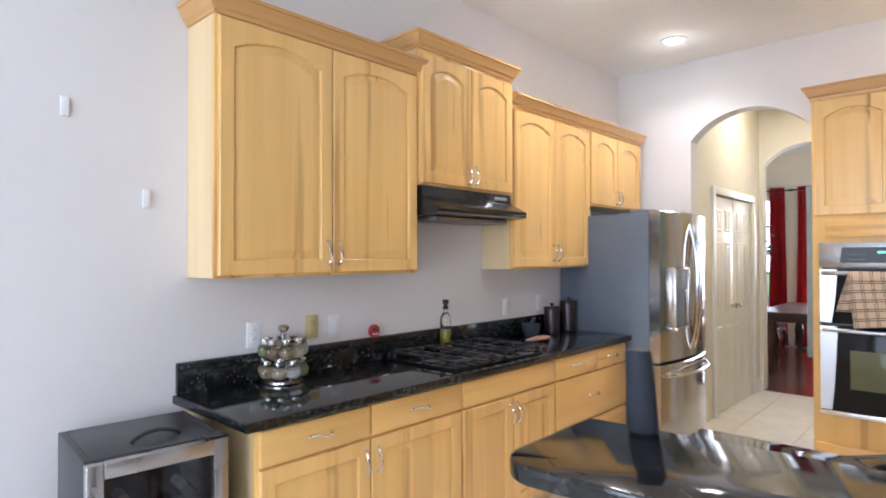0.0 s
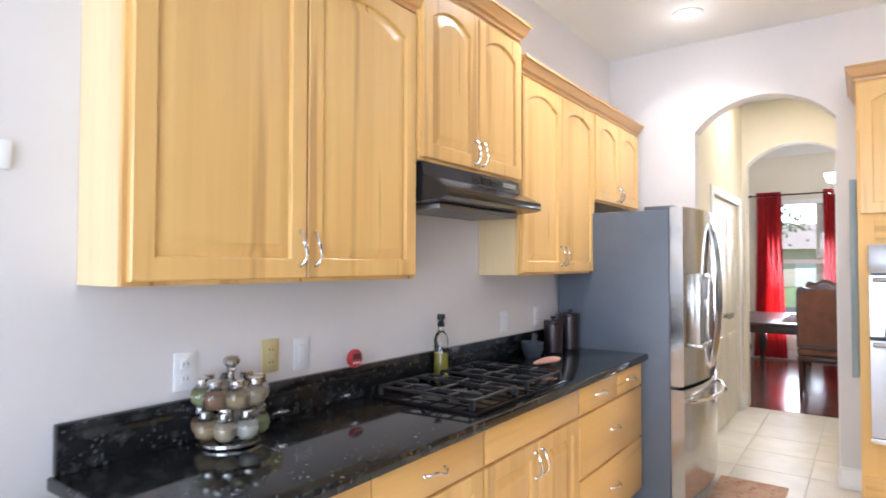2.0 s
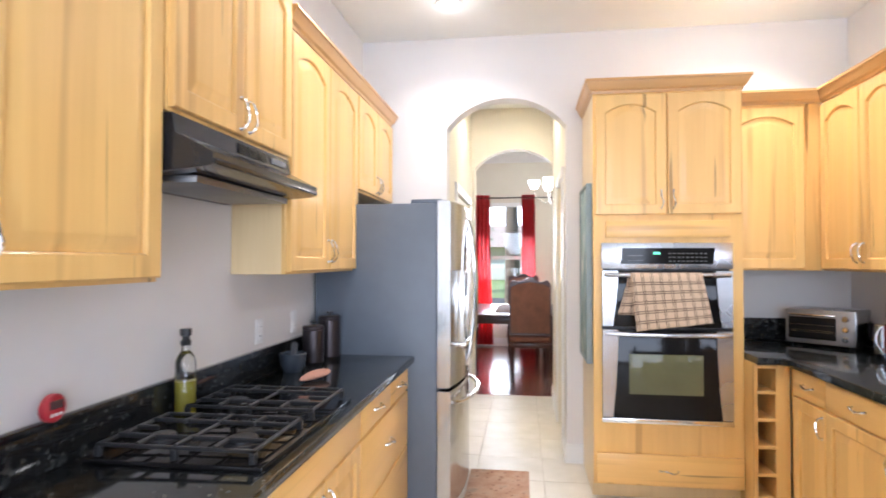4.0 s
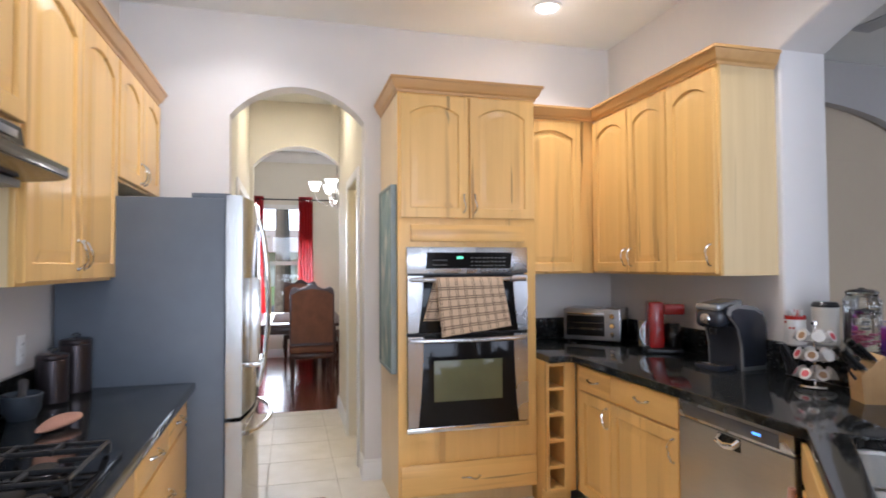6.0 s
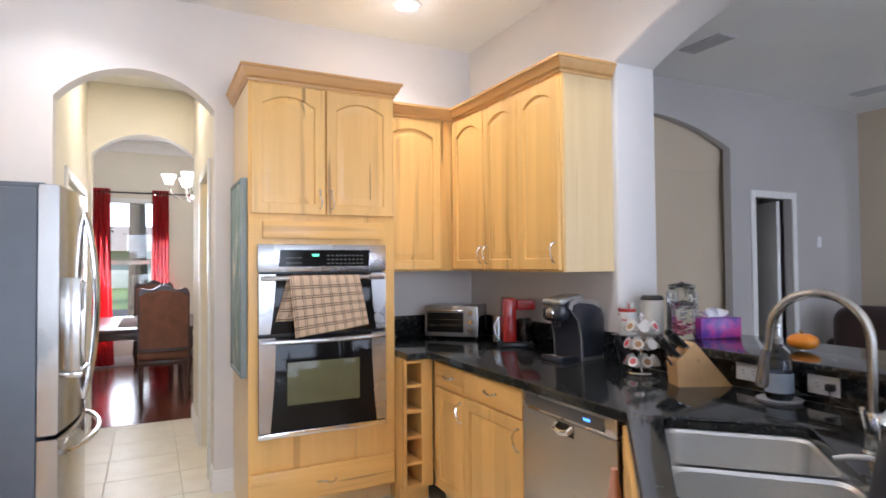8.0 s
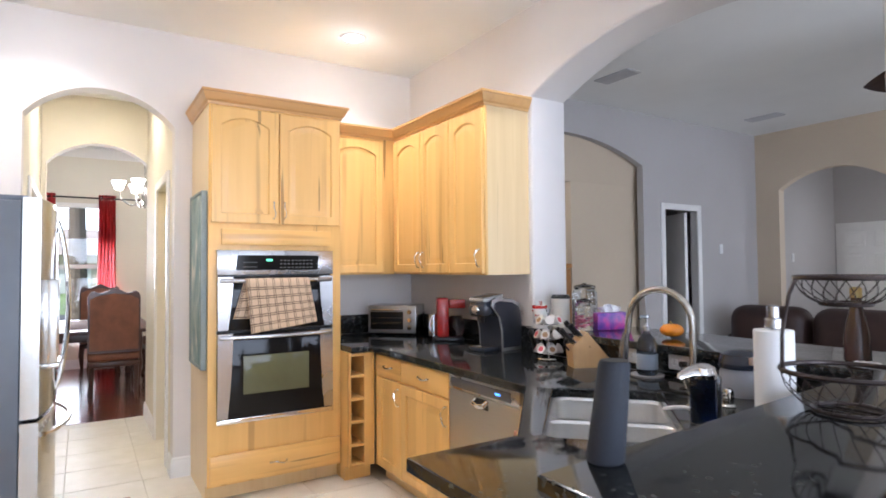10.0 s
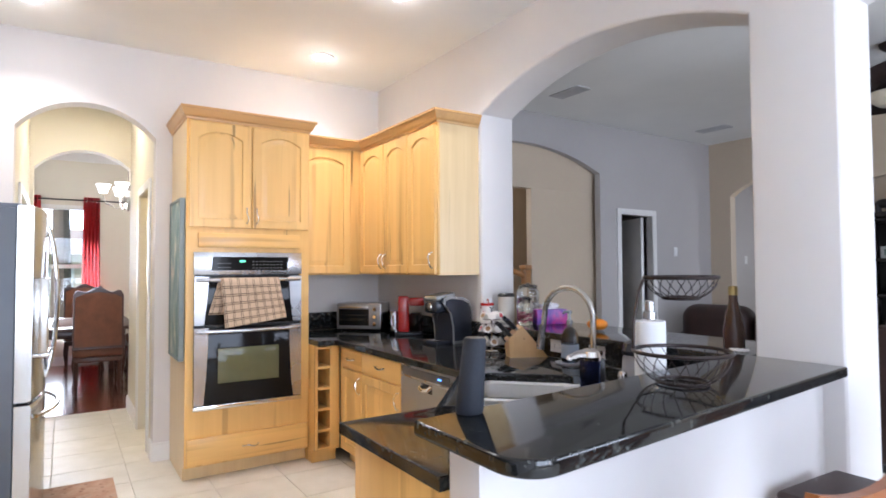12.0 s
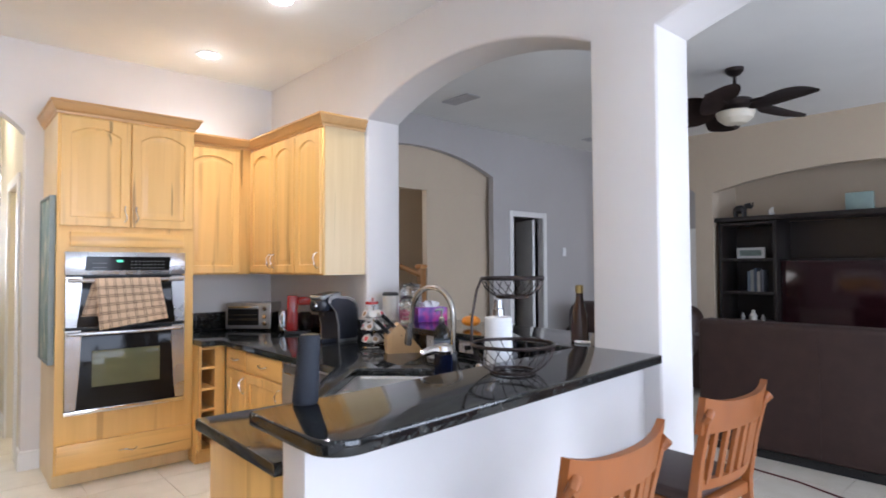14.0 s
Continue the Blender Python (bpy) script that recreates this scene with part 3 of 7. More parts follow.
panel_door("door_4", 0.86, 2.05, pose(4.95, LY - 2.09, 0.01, 0, 0, 180), "white panel front door, closed, in the foyer", 2, 0.8, TRIM)

# ---- kitchen cabinets ----
def contour(w, h, m, i, arched, rise, n=14):
    """The panel opening of a cabinet door, m wide stiles, drawn in by i."""
    x0, x1, z0 = m + i, w - m - i, m + i
    top = h - m - i - (rise if arched else 0)
    pts = [(x0, z0), (x1, z0)]
    for k in range(n + 1):
        u = 1 - 2 * k / n
        pts.append(((x0 + x1) / 2 + u * (x1 - x0) / 2, top + (rise * (1 - u * u) if arched else 0)))
    return pts


def raised_door(w, h, arched=True, m=0.058, t=0.021):
    """A cabinet door with a raised panel, arched at the top or square."""
    rise = min(0.052, w * 0.12)
    b = bmesh.new()
    rings = []
    first = contour(w, h, m, 0, arched, rise)
    n = len(first) - 2
    outer = [(0, 0), (w, 0)] + [(w if k == 0 else 0 if k == n - 1 else first[2 + k][0], h) for k in range(n)]

    def ring(pts, y):
        rings.append([b.verts.new((x, y, z)) for x, z in pts])

    c = 0.004
    ring(outer, t)
    ring(outer, c)
    inset = [(min(max(x, c), w - c), min(max(z, c), h - c)) for x, z in outer]
    ring(inset, 0)
    ring(first, 0)
    for i, y in ((0.004, 0.003), (0.006, 0.0125), (0.013, 0.0125), (0.044, 0.001), (0.048, 0.001)):
        ring(contour(w, h, m, i, arched, rise), y)
    for p, q in zip(rings, rings[1:]):
        for k in range(len(p)):
            j = (k + 1) % len(p)
            b.faces.new((p[k], p[j], q[j], q[k]))
    b.faces.new(rings[0]), b.faces.new(rings[-1])
    return b


def slab_front(w, h, t=0.021):
    return bx(0, 0, 0, w, t, h, 0.004)


def pull(upright, length=0.105):
    """A wavy cabinet pull on two feet."""
    pts, rad = [], []
    n = 18
    for k in range(n + 1):
        u = k / n
        a = (u - 0.5) * length
        out = 0.030 * math.sin(math.pi * u) ** 0.45
        sway = 0.006 * math.sin(2 * math.pi * u)
        pts.append((sway, -out, a) if upright else (a, -out, sway))
        rad.append(0.0042 + 0.0018 * abs(math.cos(3 * math.pi * u)))
    b = tube(pts, rad, 8)
    for s in (-1, 1):
        a = s * length / 2
        merge(b, tube([(0, 0.0, a), (0, -0.006, a)] if upright else [(a, 0.0, 0), (a, -0.006, 0)], [0.008, 0.006], 10))
    return b


def crown(w, d, left, right, h=0.085, o=0.062):
    """Crown moulding round the front, with returns along the open sides."""
    prof = [(0.0, 0.0), (0.008, 0.0), (0.010, 0.014), (0.022, 0.024), (o * 0.82, h * 0.72), (o * 0.86, h * 0.80), (o, h * 0.82), (o, h), (0.0, h)]
    b = bmesh.new()
    rows = []
    for u, z in prof:
        row = []
        if left:
            row += [(-u, d, z), (-u, -u, z)]
        else:
            row += [(0, -u, z)]
        row += [(w + u, -u, z), (w + u, d, z)] if right else [(w, -u, z)]
        rows.append([b.verts.new(p) for p in row])
    n = len(rows[0])
    for p, q in zip(rows, rows[1:] + rows[:1]):
        for k in range(n - 1):
            b.faces.new((p[k], p[k + 1], q[k + 1], q[k]))
    b.faces.new([r[0] for r in rows]), b.faces.new([r[-1] for r in rows])
    return b


def cabinet(name, w, d, h, at, fronts, label, crowned=None, toe=0.0, category="cabinet", group="kitchen cabinets", sides=MAPLE_SIDE):
    """A cabinet unit: carcass, face frame, doors or drawers with pulls, and a crown. Local x runs along the front, y into the wall."""
    c = thing(name, at, label, category, group)
    b = bmesh.new()
    bx(0, 0.018, toe, w, d, h, bm=b)
    if toe:
        bx(0.0, 0.075, 0, w, d, toe, bm=b)
    part("body", b, sides, c)
    b = bmesh.new()
    bx(-0.0005, 0, toe, w + 0.0005, 0.0179, h, 0.002, b)
    part("face_frame", b, MAPLE, c)
    for kind, x0, z0, x1, z1, *pulls in fronts:
        if kind == "arch" or kind == "square":
            f = part("door", raised_door(x1 - x0, z1 - z0, kind == "arch"), MAPLE, c, at=pose(x0, -0.0215, z0))
        else:
            f = part("drawer_front", slab_front(x1 - x0, z1 - z0), MAPLE_X, c, at=pose(x0, -0.0215, z0))
        for hx, hz, up in pulls:
            part("handle", pull(up), CHROME, f, "wavy chrome pull", at=pose(hx - x0, 0, hz - z0))
    if crowned:
        part("crown", crown(w, d, *crowned, o=0.048), CROWN, c, "darker stained crown moulding", at=pose(0, -0.002, h - 0.002))
    return c


UP = 1.398                       # underside of the wall cabinets
UF = 2.713                       # their front on the cooktop wall
DEEP = LEFT - UF - 0.002

w, h = 1.11, 1.055
cabinet("wall_cabinet", w, DEEP, h, pose(1.235, UF, UP), [
    ("arch", 0.012, 0.012, w / 2 - 0.003, h - 0.012, (w / 2 - 0.03, 0.105, True)),
    ("arch", w / 2 + 0.003, 0.012, w - 0.008, h - 0.012, (w / 2 + 0.03, 0.105, True))],
    "honey maple wall cabinet with two tall arched doors", (True, True))
w, h = 0.833, 0.732
cabinet("wall_cabinet", w, LEFT - 2.697, h, pose(2.347, 2.695, 1.868), [
    ("arch", 0.014, 0.012, w / 2 - 0.003, h - 0.03, (w / 2 - 0.03, 0.085, True)),
    ("arch", w / 2 + 0.003, 0.012, w - 0.014, h - 0.03, (w / 2 + 0.03, 0.085, True))],
    "short honey maple wall cabinet above the range hood", (True, True))
w, h = 1.0, 1.055
cabinet("wall_cabinet", w, DEEP, h, pose(3.20, UF, UP), [
    ("arch", 0.012, 0.012, w / 2 - 0.003, h - 0.02, (w / 2 - 0.03, 0.105, True)),
    ("arch", w / 2 + 0.003, 0.012, w - 0.012, h - 0.02, (w / 2 + 0.03, 0.105, True))],
    "tall honey maple wall cabinet with paired arched doors beside the fridge", (False, False))
w, h = 0.90, 0.588
cabinet("wall_cabinet", w, DEEP, h, pose(4.202, UF, 1.87), [
    ("arch", 0.012, 0.012, w / 2 - 0.003, h - 0.02, (w / 2 - 0.03, 0.085, True)),
    ("arch", w / 2 + 0.003, 0.012, w - 0.012, h - 0.02, (w / 2 + 0.03, 0.085, True))],
    "short honey maple wall cabinet above the refrigerator", (False, True))

# Base cabinets under the cooktop counter.
BF = 2.40
BD = LEFT - BF - 0.002
TOP = 0.875
w = 1.10
cabinet("base_cabinet", w, BD, TOP, pose(1.237, BF, 0), [
    ("drawer", 0.012, 0.735, w * 0.468, 0.862, (w * 0.24, 0.80, False)),
    ("drawer", w * 0.475, 0.735, w - 0.006, 0.862, (w * 0.735, 0.80, False)),
    ("square", 0.012, 0.115, w * 0.468, 0.722, (w * 0.468 - 0.03, 0.63, True)),
    ("square", w * 0.475, 0.115, w - 0.006, 0.722, (w * 0.475 + 0.03, 0.63, True))],
    "honey maple base cabinet with two drawers over two doors", None, 0.1)
w = 0.845
cabinet("base_cabinet", w, BD, TOP, pose(2.339, BF, 0), [
    ("drawer", 0.006, 0.735, w - 0.006, 0.862),
    ("square", 0.006, 0.115, w / 2 - 0.003, 0.722, (w / 2 - 0.03, 0.63, True)),
    ("square", w / 2 + 0.003, 0.115, w - 0.006, 0.722, (w / 2 + 0.03, 0.63, True))],
    "honey maple base cabinet under the cooktop", None, 0.1)
w = 0.945
cabinet("base_cabinet", w, BD, TOP, pose(3.186, BF, 0), [
    ("drawer", 0.006, 0.735, w * 0.55, 0.862, (w * 0.28, 0.80, False)),
    ("drawer", w * 0.556, 0.735, w - 0.006, 0.862, (w * 0.775, 0.80, False)),
    ("drawer", 0.006, 0.43, w - 0.006, 0.722, (w * 0.5, 0.58, False)),
    ("drawer", 0.006, 0.115, w - 0.006, 0.418, (w * 0.5, 0.27, False))],
    "honey maple base cabinet with four drawers", None, 0.1)

# Oven tower on the end wall: local x runs towards -y.
TX, TW = 4.56, 0.87
tower = pose(TX, 1.305, 0, 0, 0, -90)
cabinet("oven_cabinet", TW, END - TX - 0.002, 2.49, tower, [
    ("arch", 0.012, 1.74, TW / 2 - 0.004, 2.475, (TW / 2 - 0.035, 1.83, True)),
    ("arch", TW / 2 + 0.004, 1.74, TW - 0.012, 2.475, (TW / 2 + 0.035, 1.83, True)),
    ("drawer", 0.012, 0.115, TW - 0.012, 0.292, (TW / 2, 0.20, False)),
    ("drawer", 0.075, 1.60, TW - 0.075, 1.70)],
    "tall honey maple oven cabinet with arched doors and a bottom drawer", (True, True), 0.1)

# Wall cabinets round the corner.
RF, EF = -0.13, 4.82
w, h = 0.56, 1.055
cabinet("wall_cabinet", w, END - EF - 0.002, h, pose(EF, 0.433, UP, 0, 0, -90), [
    ("arch", 0.006, 0.012, w - 0.11, h - 0.02)],
    "honey maple corner wall cabinet with one knotty arched door", (False, False))
RU0 = 3.61
w = EF - RU0 - 0.002
cabinet("wall_cabinet", w, RF - RIGHT - 0.002, h, pose(EF - 0.002, RF, UP, 0, 0, 180), [
    ("arch", 0.012, 0.012, 0.435, h - 0.02, (0.405, 0.105, True)),
    ("arch", 0.441, 0.012, 0.815, h - 0.02, (0.472, 0.105, True)),
    ("arch", 0.825, 0.012, w - 0.012, h - 0.02, (w - 0.045, 0.105, True))],
    "honey maple wall cabinet with three arched doors in the corner", (False, True))

# Base cabinets under the corner counter, to the dishwasher.
RB = 0.235
w = 4.418 - 3.435
cabinet("base_cabinet", w, RB - RIGHT - 0.002, TOP, pose(4.418, RB, 0, 0, 0, 180), [
    ("drawer", 0.068, 0.725, 0.408, 0.862, (0.238, 0.795, False)),
    ("drawer", 0.414, 0.725, w - 0.006, 0.862, (0.70, 0.795, False)),
    ("square", 0.068, 0.115, 0.408, 0.712, (0.378, 0.62, True)),
    ("square", 0.414, 0.115, w - 0.006, 0.712, (w - 0.04, 0.62, True))],
    "honey maple base cabinet with drawers over doors in the corner", None, 0.1)

# Wine rack between the oven cabinet and the corner.
rack = thing("wine_rack", pose(4.42, 0.433, 0, 0, 0, -90), "narrow open maple wine rack with five cubbies", "wine rack", "kitchen cabinets")
b = bmesh.new()
w = 0.19
bx(0, 0, 0.1, 0.018, 0.35, TOP, bm=b)
bx(w - 0.075, 0, 0.1, w, 0.35, TOP, bm=b)
bx(0, 0.35, 0.1, w, 0.37, TOP, bm=b)
bx(0.0, 0.07, 0, w, 0.36, 0.1, bm=b)
part("body", b, MAPLE, rack)
for z in (0.11, 0.245, 0.40, 0.555, 0.71, 0.855):
    part("shelf", bx(0.018, 0.002, z - 0.009, w - 0.075, 0.35, z + 0.009, 0.002), MAPLE_X, rack)

# Counters.
def counter(name, poly, z0, z1, label, corners=(), r=0.0):
    b = prism(poly, "z", z0, z1)
    bmesh.ops.recalc_face_normals(b, faces=b.faces)
    if r:
        edges = [e for e in b.edges if abs(e.verts[0].co.z - e.verts[1].co.z) > 0.01 and any((e.verts[0].co.xy - Vector(c)).length < 0.01 for c in corners)]
        bmesh.ops.bevel(b, geom=edges, offset=r, segments=8, affect="EDGES", profile=0.5)
    edges = [e for e in b.edges if abs(e.verts[0].co.z - e.verts[1].co.z) < 0.001]
    bmesh.ops.bevel(b, geom=edges, offset=0.008, segments=3, affect="EDGES", profile=0.5)
    return solid(name, b, GRANITE, label, "countertop")


CZ = 0.915
counter("countertop", [(1.175, 2.345), (4.15, 2.345), (4.15, LEFT - 0.002), (1.175, LEFT - 0.002)], TOP + 0.001, CZ, "polished black granite countertop with a front overhang")
solid("backsplash", bx(1.185, LEFT - 0.028, CZ + 0.0005, 4.149, LEFT - 0.002, CZ + 0.13, 0.004), GRANITE, "low black granite backsplash along the cooktop wall", "backsplash")


def sunk_counter():
    """The corner counter with the cut-out for the sink."""
    outer = [(4.375, 0.430), (4.375, 0.31), (4.345, 0.285), (2.755, 0.285), (2.18, 0.80), (2.18, 1.195), (1.54, 1.195), (1.54, -0.44), (3.58, -0.44), (3.58, RIGHT + 0.002), (END - 0.002, RIGHT + 0.002), (END - 0.002, 0.430)]
    return outer


SINK = pose(2.235, 0.32, CZ, 0, 0, 135)        # local x along the sink's length
SL, SW = 0.76, 0.44


def sink_hole(inset, n=6, r=0.05):
    pts = []
    for sx, sy, a0 in ((1, 1, 0), (-1, 1, 90), (-1, -1, 180), (1, -1, 270)):
        for k in range(n + 1):
            a = radians(a0 + 90 * k / n)
            pts.append((sx * (SL / 2 - inset - r) + r * math.cos(a), sy * (SW / 2 - inset - r) + r * math.sin(a)))
    return pts


def make_corner_counter():
    b = bmesh.new()
    hole = [(SINK @ Vector((x, y, 0))).xy for x, y in sink_hole(0.0)]
    outer = sunk_counter()
    for z in (CZ, TOP + 0.001):
        ev = []
        for loop in (outer, hole):
            vs = [b.verts.new((p[0], p[1], z)) for p in loop]
            ev.append([b.edges.new((vs[i], vs[(i + 1) % len(vs)])) for i in range(len(vs))])
        bmesh.ops.triangle_fill(b, use_beauty=True, use_dissolve=False, edges=ev[0] + ev[1])
    tops = [e for e in b.edges if e.is_boundary and e.verts[0].co.z > CZ - 0.001]
    bottom = {(round(v.co.x, 4), round(v.co.y, 4)): v for v in b.verts if v.co.z < CZ - 0.01}
    for e in tops:
        p, q = e.verts
        b.faces.new((p, q, bottom[(round(q.co.x, 4), round(q.co.y, 4))], bottom[(round(p.co.x, 4), round(p.co.y, 4))]))
    bmesh.ops.recalc_face_normals(b, faces=b.faces)
    edge = [e for e in b.edges if len(e.link_faces) == 2 and e.calc_face_angle(0) > 1.0 and e.verts[0].co.z > CZ - 0.001 and e.verts[1].co.z > CZ - 0.001]
    bmesh.ops.bevel(b, geom=edge, offset=0.007, segments=3, affect="EDGES", profile=0.5)
    return b


solid("countertop", make_corner_counter(), GRANITE, "polished black granite corner countertop with a sink cut-out", "countertop")
b = bmesh.new()
bx(4.74, RIGHT + 0.001, CZ + 0.0005, END - 0.03, RIGHT + 0.025, CZ + 0.15, 0.003, b)
bx(3.582, RIGHT + 0.001, CZ + 0.0005, 4.739, RIGHT + 0.025, CZ + 0.15, 0.003, b)
bx(END - 0.027, RIGHT + 0.001, CZ + 0.0005, END - 0.002, 0.425, CZ + 0.15, 0.003, b)
solid("backsplash", b, GRANITE, "low black granite backsplash in the corner", "backsplash")

# Raised bar: the low wall, its granite face on the sink side, and the bar top.
BAR = 1.065
b = bmesh.new()
bx(1.385, Y1, 0, 1.511, 1.185, BAR - 0.041, 0.004, b)
solid("bar_wall", b, WALL, "off-white painted low wall under the raised bar", "wall", "structure")
b = bmesh.new()
bx(1.512, -0.43, CZ + 0.0005, 1.538, 1.17, BAR - 0.041, bm=b)
bx(1.539, Y1 + 0.001, CZ + 0.0005, 3.579, -0.441, 1.0255, bm=b)
solid("bar_backsplash", b, GRANITE, "black granite face between the counter and the raised bar", "backsplash")
counter("bar_counter", [(1.298, Y1 + 0.002), (1.135, 1.26), (1.555, 1.26), (1.70, -0.40), (3.575, -0.40), (3.575, Y0 - 0.20), (1.655, Y0 - 0.20), (1.655, Y1 + 0.002)], BAR - 0.0405, BAR, "polished black granite raised bar top with rounded corners", [(1.135, 1.26)], 0.10)

# End cabinet of the peninsula and the sink cabinet.
cabinet("base_cabinet", 0.60, 0.36, TOP, pose(2.115, 1.165, 0, 0, 0, 180), [], "honey maple end panel of the sink peninsula", None, 0.0, sides=MAPLE)
sinkcab = thing("sink_cabinet", pose(0, 0, 0), "honey maple diagonal sink cabinet with a door", "cabinet", "kitchen cabinets")
b = prism([(2.775, 0.225), (2.185, 0.755), (2.10, 0.755), (2.10, 0.27), (2.775, -0.3)], "z", 0.1, 0.60)
part("body", b, MAPLE, sinkcab)
dm = pose(2.775, 0.225, 0, 0, 0, math.degrees(math.atan2(0.53, -0.59)))
length = math.hypot(0.59, 0.53)
part("face_frame", bx(0.0, -0.02, 0.1, length, 0.0, TOP - 0.001, 0.002), MAPLE, sinkcab, at=dm)
dl = part("door", raised_door(length / 2 - 0.03, 0.59, False), MAPLE, sinkcab, at=dm @ pose(0.025, -0.0415, 0.115))
part("handle", pull(True), CHROME, dl, "wavy chrome pull", at=pose(0.335, 0, 0.52))
dr = part("door", raised_door(length / 2 - 0.03, 0.59, False), MAPLE, sinkcab, at=dm @ pose(length / 2 + 0.005, -0.0415, 0.115))
part("handle", pull(True), CHROME, dr, "wavy chrome pull", at=pose(0.03, 0, 0.52))
part("drawer_front", slab_front(length - 0.05, 0.127), MAPLE_X, sinkcab, at=dm @ pose(0.025, -0.0415, 0.735))

# ---- appliances ----
def bowed_panel(w, z0, z1, bow, depth, n=16):
    """A door whose front bows outwards; back at y=0, front at -depth-bow in the middle."""
    b = bmesh.new()
    xs = [w * k / n for k in range(n + 1)]
    rows = []
    for z, r in ((z0, 0.008), (z0 + 0.008, 0.0), (z1 - 0.008, 0.0), (z1, 0.008)):
        rows.append([b.verts.new((x, -(depth - r + bow(x)), z)) for x in xs])
    back = [[b.verts.new((x, 0, z)) for x in xs] for z in (z0, z1)]
    for p, q in zip(rows, rows[1:]):
        for k in range(n):
            b.faces.new((p[k], p[k + 1], q[k + 1], q[k]))
    for k in range(n):
        b.faces.new((back[0][k], back[0][k + 1], rows[0][k + 1], rows[0][k]))
        b.faces.new((rows[-1][k], rows[-1][k + 1], back[1][k + 1], back[1][k]))
        b.faces.new((back[1][k], back[1][k + 1], back[0][k + 1], back[0][k]))
    for s in (0, n):
        b.faces.new([back[0][s]] + [r[s] for r in rows] + [back[1][s]])
    return b


FW, FD = 0.905, LEFT - 0.02 - 2.215
fridge = thing("refrigerator", pose(4.155, 2.215, 0), "stainless french-door refrigerator with grey sides and a water dispenser", "refrigerator")
part("body", bx(0, 0.004, 0.02, FW, FD, 1.785, 0.006), FRIDGE_GREY, fridge, "blue-grey painted cabinet side")
part("hinge_cover", bx(0.03, -0.02, 1.786, 0.16, 0.16, 1.812, 0.006), FRIDGE_GREY, fridge)
part("hinge_cover", bx(FW - 0.16, -0.02, 1.786, FW - 0.03, 0.16, 1.812, 0.006), FRIDGE_GREY, fridge)
part("kick_grille", bx(0.02, -0.01, 0.015, FW - 0.02, 0.003, 0.06, 0.003), BLACK, fridge)


def bulge(x):
    return 0.055 * (1 - ((x - FW / 2) / (FW / 2)) ** 2)


hw = FW / 2 - 0.003
ld = part("door", bowed_panel(hw, 0.735, 1.80, bulge, 0.075), STEEL_V, fridge, "brushed stainless door with a dispenser")
rd = part("door", bowed_panel(hw, 0.735, 1.80, lambda x: bulge(x + FW / 2 + 0.003), 0.075), STEEL_V, fridge, at=pose(FW / 2 + 0.003, 0, 0))
fd = part("freezer_drawer", bowed_panel(FW, 0.065, 0.715, bulge, 0.075), STEEL_V, fridge, "brushed stainless freezer drawer")


def bow_handle(p0, p1, out, r=0.013, n=14):
    a, c, o = Vector(p0), Vector(p1), Vector(out)
    return tube([a + (c - a) * (k / n) + o * math.sin(math.pi * k / n) ** 0.7 for k in range(n + 1)], r, 10)


part("handle", bow_handle((hw - 0.035, -0.128, 0.80), (hw - 0.035, -0.128, 1.72), (0, -0.055, 0)), CHROME, ld, "bowed polished handle")
part("handle", bow_handle((0.035, -0.128, 0.80), (0.035, -0.128, 1.72), (0, -0.055, 0)), CHROME, rd, "bowed polished handle")
part("handle", bow_handle((0.05, -0.095, 0.645), (FW - 0.05, -0.095, 0.645), (0, -0.10, 0)), CHROME, fd, "bowed polished handle")
b = bmesh.new()
bx(0.10, -0.145, 0.98, 0.125, -0.09, 1.40, 0.004, b)
bx(0.345, -0.145, 0.98, 0.37, -0.09, 1.40, 0.004, b)
bx(0.125, -0.145, 1.375, 0.345, -0.09, 1.40, 0.004, b)
bx(0.10, -0.155, 0.955, 0.37, -0.09, 0.98, 0.004, b)
part("dispenser_surround", b, NICKEL, ld, "satin dispenser surround")
part("dispenser_recess", bx(0.125, -0.125, 0.98, 0.345, -0.10, 1.24), plain("dispenser_grey", (0.16, 0.17, 0.19), 0.35), ld)
part("dispenser_panel", bx(0.125, -0.14, 1.24, 0.345, -0.10, 1.375, 0.003), plain("dispenser_panel_grey", (0.33, 0.34, 0.37), 0.25), ld, "grey touch panel")

# Range hood under the short cabinet.
hood = thing("range_hood", pose(2.355, LEFT - 0.003, 1.863, 0, 0, 180), "black under-cabinet range hood with a sloping front", "range hood")
prof = [(0.0, 0.0), (0.272, 0.0), (0.282, -0.055), (0.395, -0.112), (0.395, -0.145), (0.37, -0.152), (0.0, -0.178)]
b = prism(prof, "x", -0.79, 0.0)
soften(b, 0.004, lambda c, e: True)
part("body", b, HOOD, hood)
for k in range(3):
    b = bmesh.new()
    for j in range(5):
        bx(-0.36 - 0.075 * k - 0.06, 0.273 + 0.0016 * j, -0.016 - 0.007 * j, -0.36 - 0.075 * k, 0.279 + 0.0016 * j, -0.012 - 0.007 * j, bm=b)
    part("vent_slots", b, BLACK, hood)
part("control_plate", bx(-0.74, 0.277, -0.04, -0.62, 0.284, -0.018, 0.001), GREY_PLASTIC, hood)
part("trim_strip", bx(-0.785, 0.395, -0.142, -0.006, 0.399, -0.128, 0.001), HOOD, hood, "bright front edge")
part("filter", bx(-0.72, 0.06, -0.183, -0.08, 0.30, -0.162, 0.001), steel("hood_filter_mesh", (0.3, 0.3, 0.3), 0.5), hood)

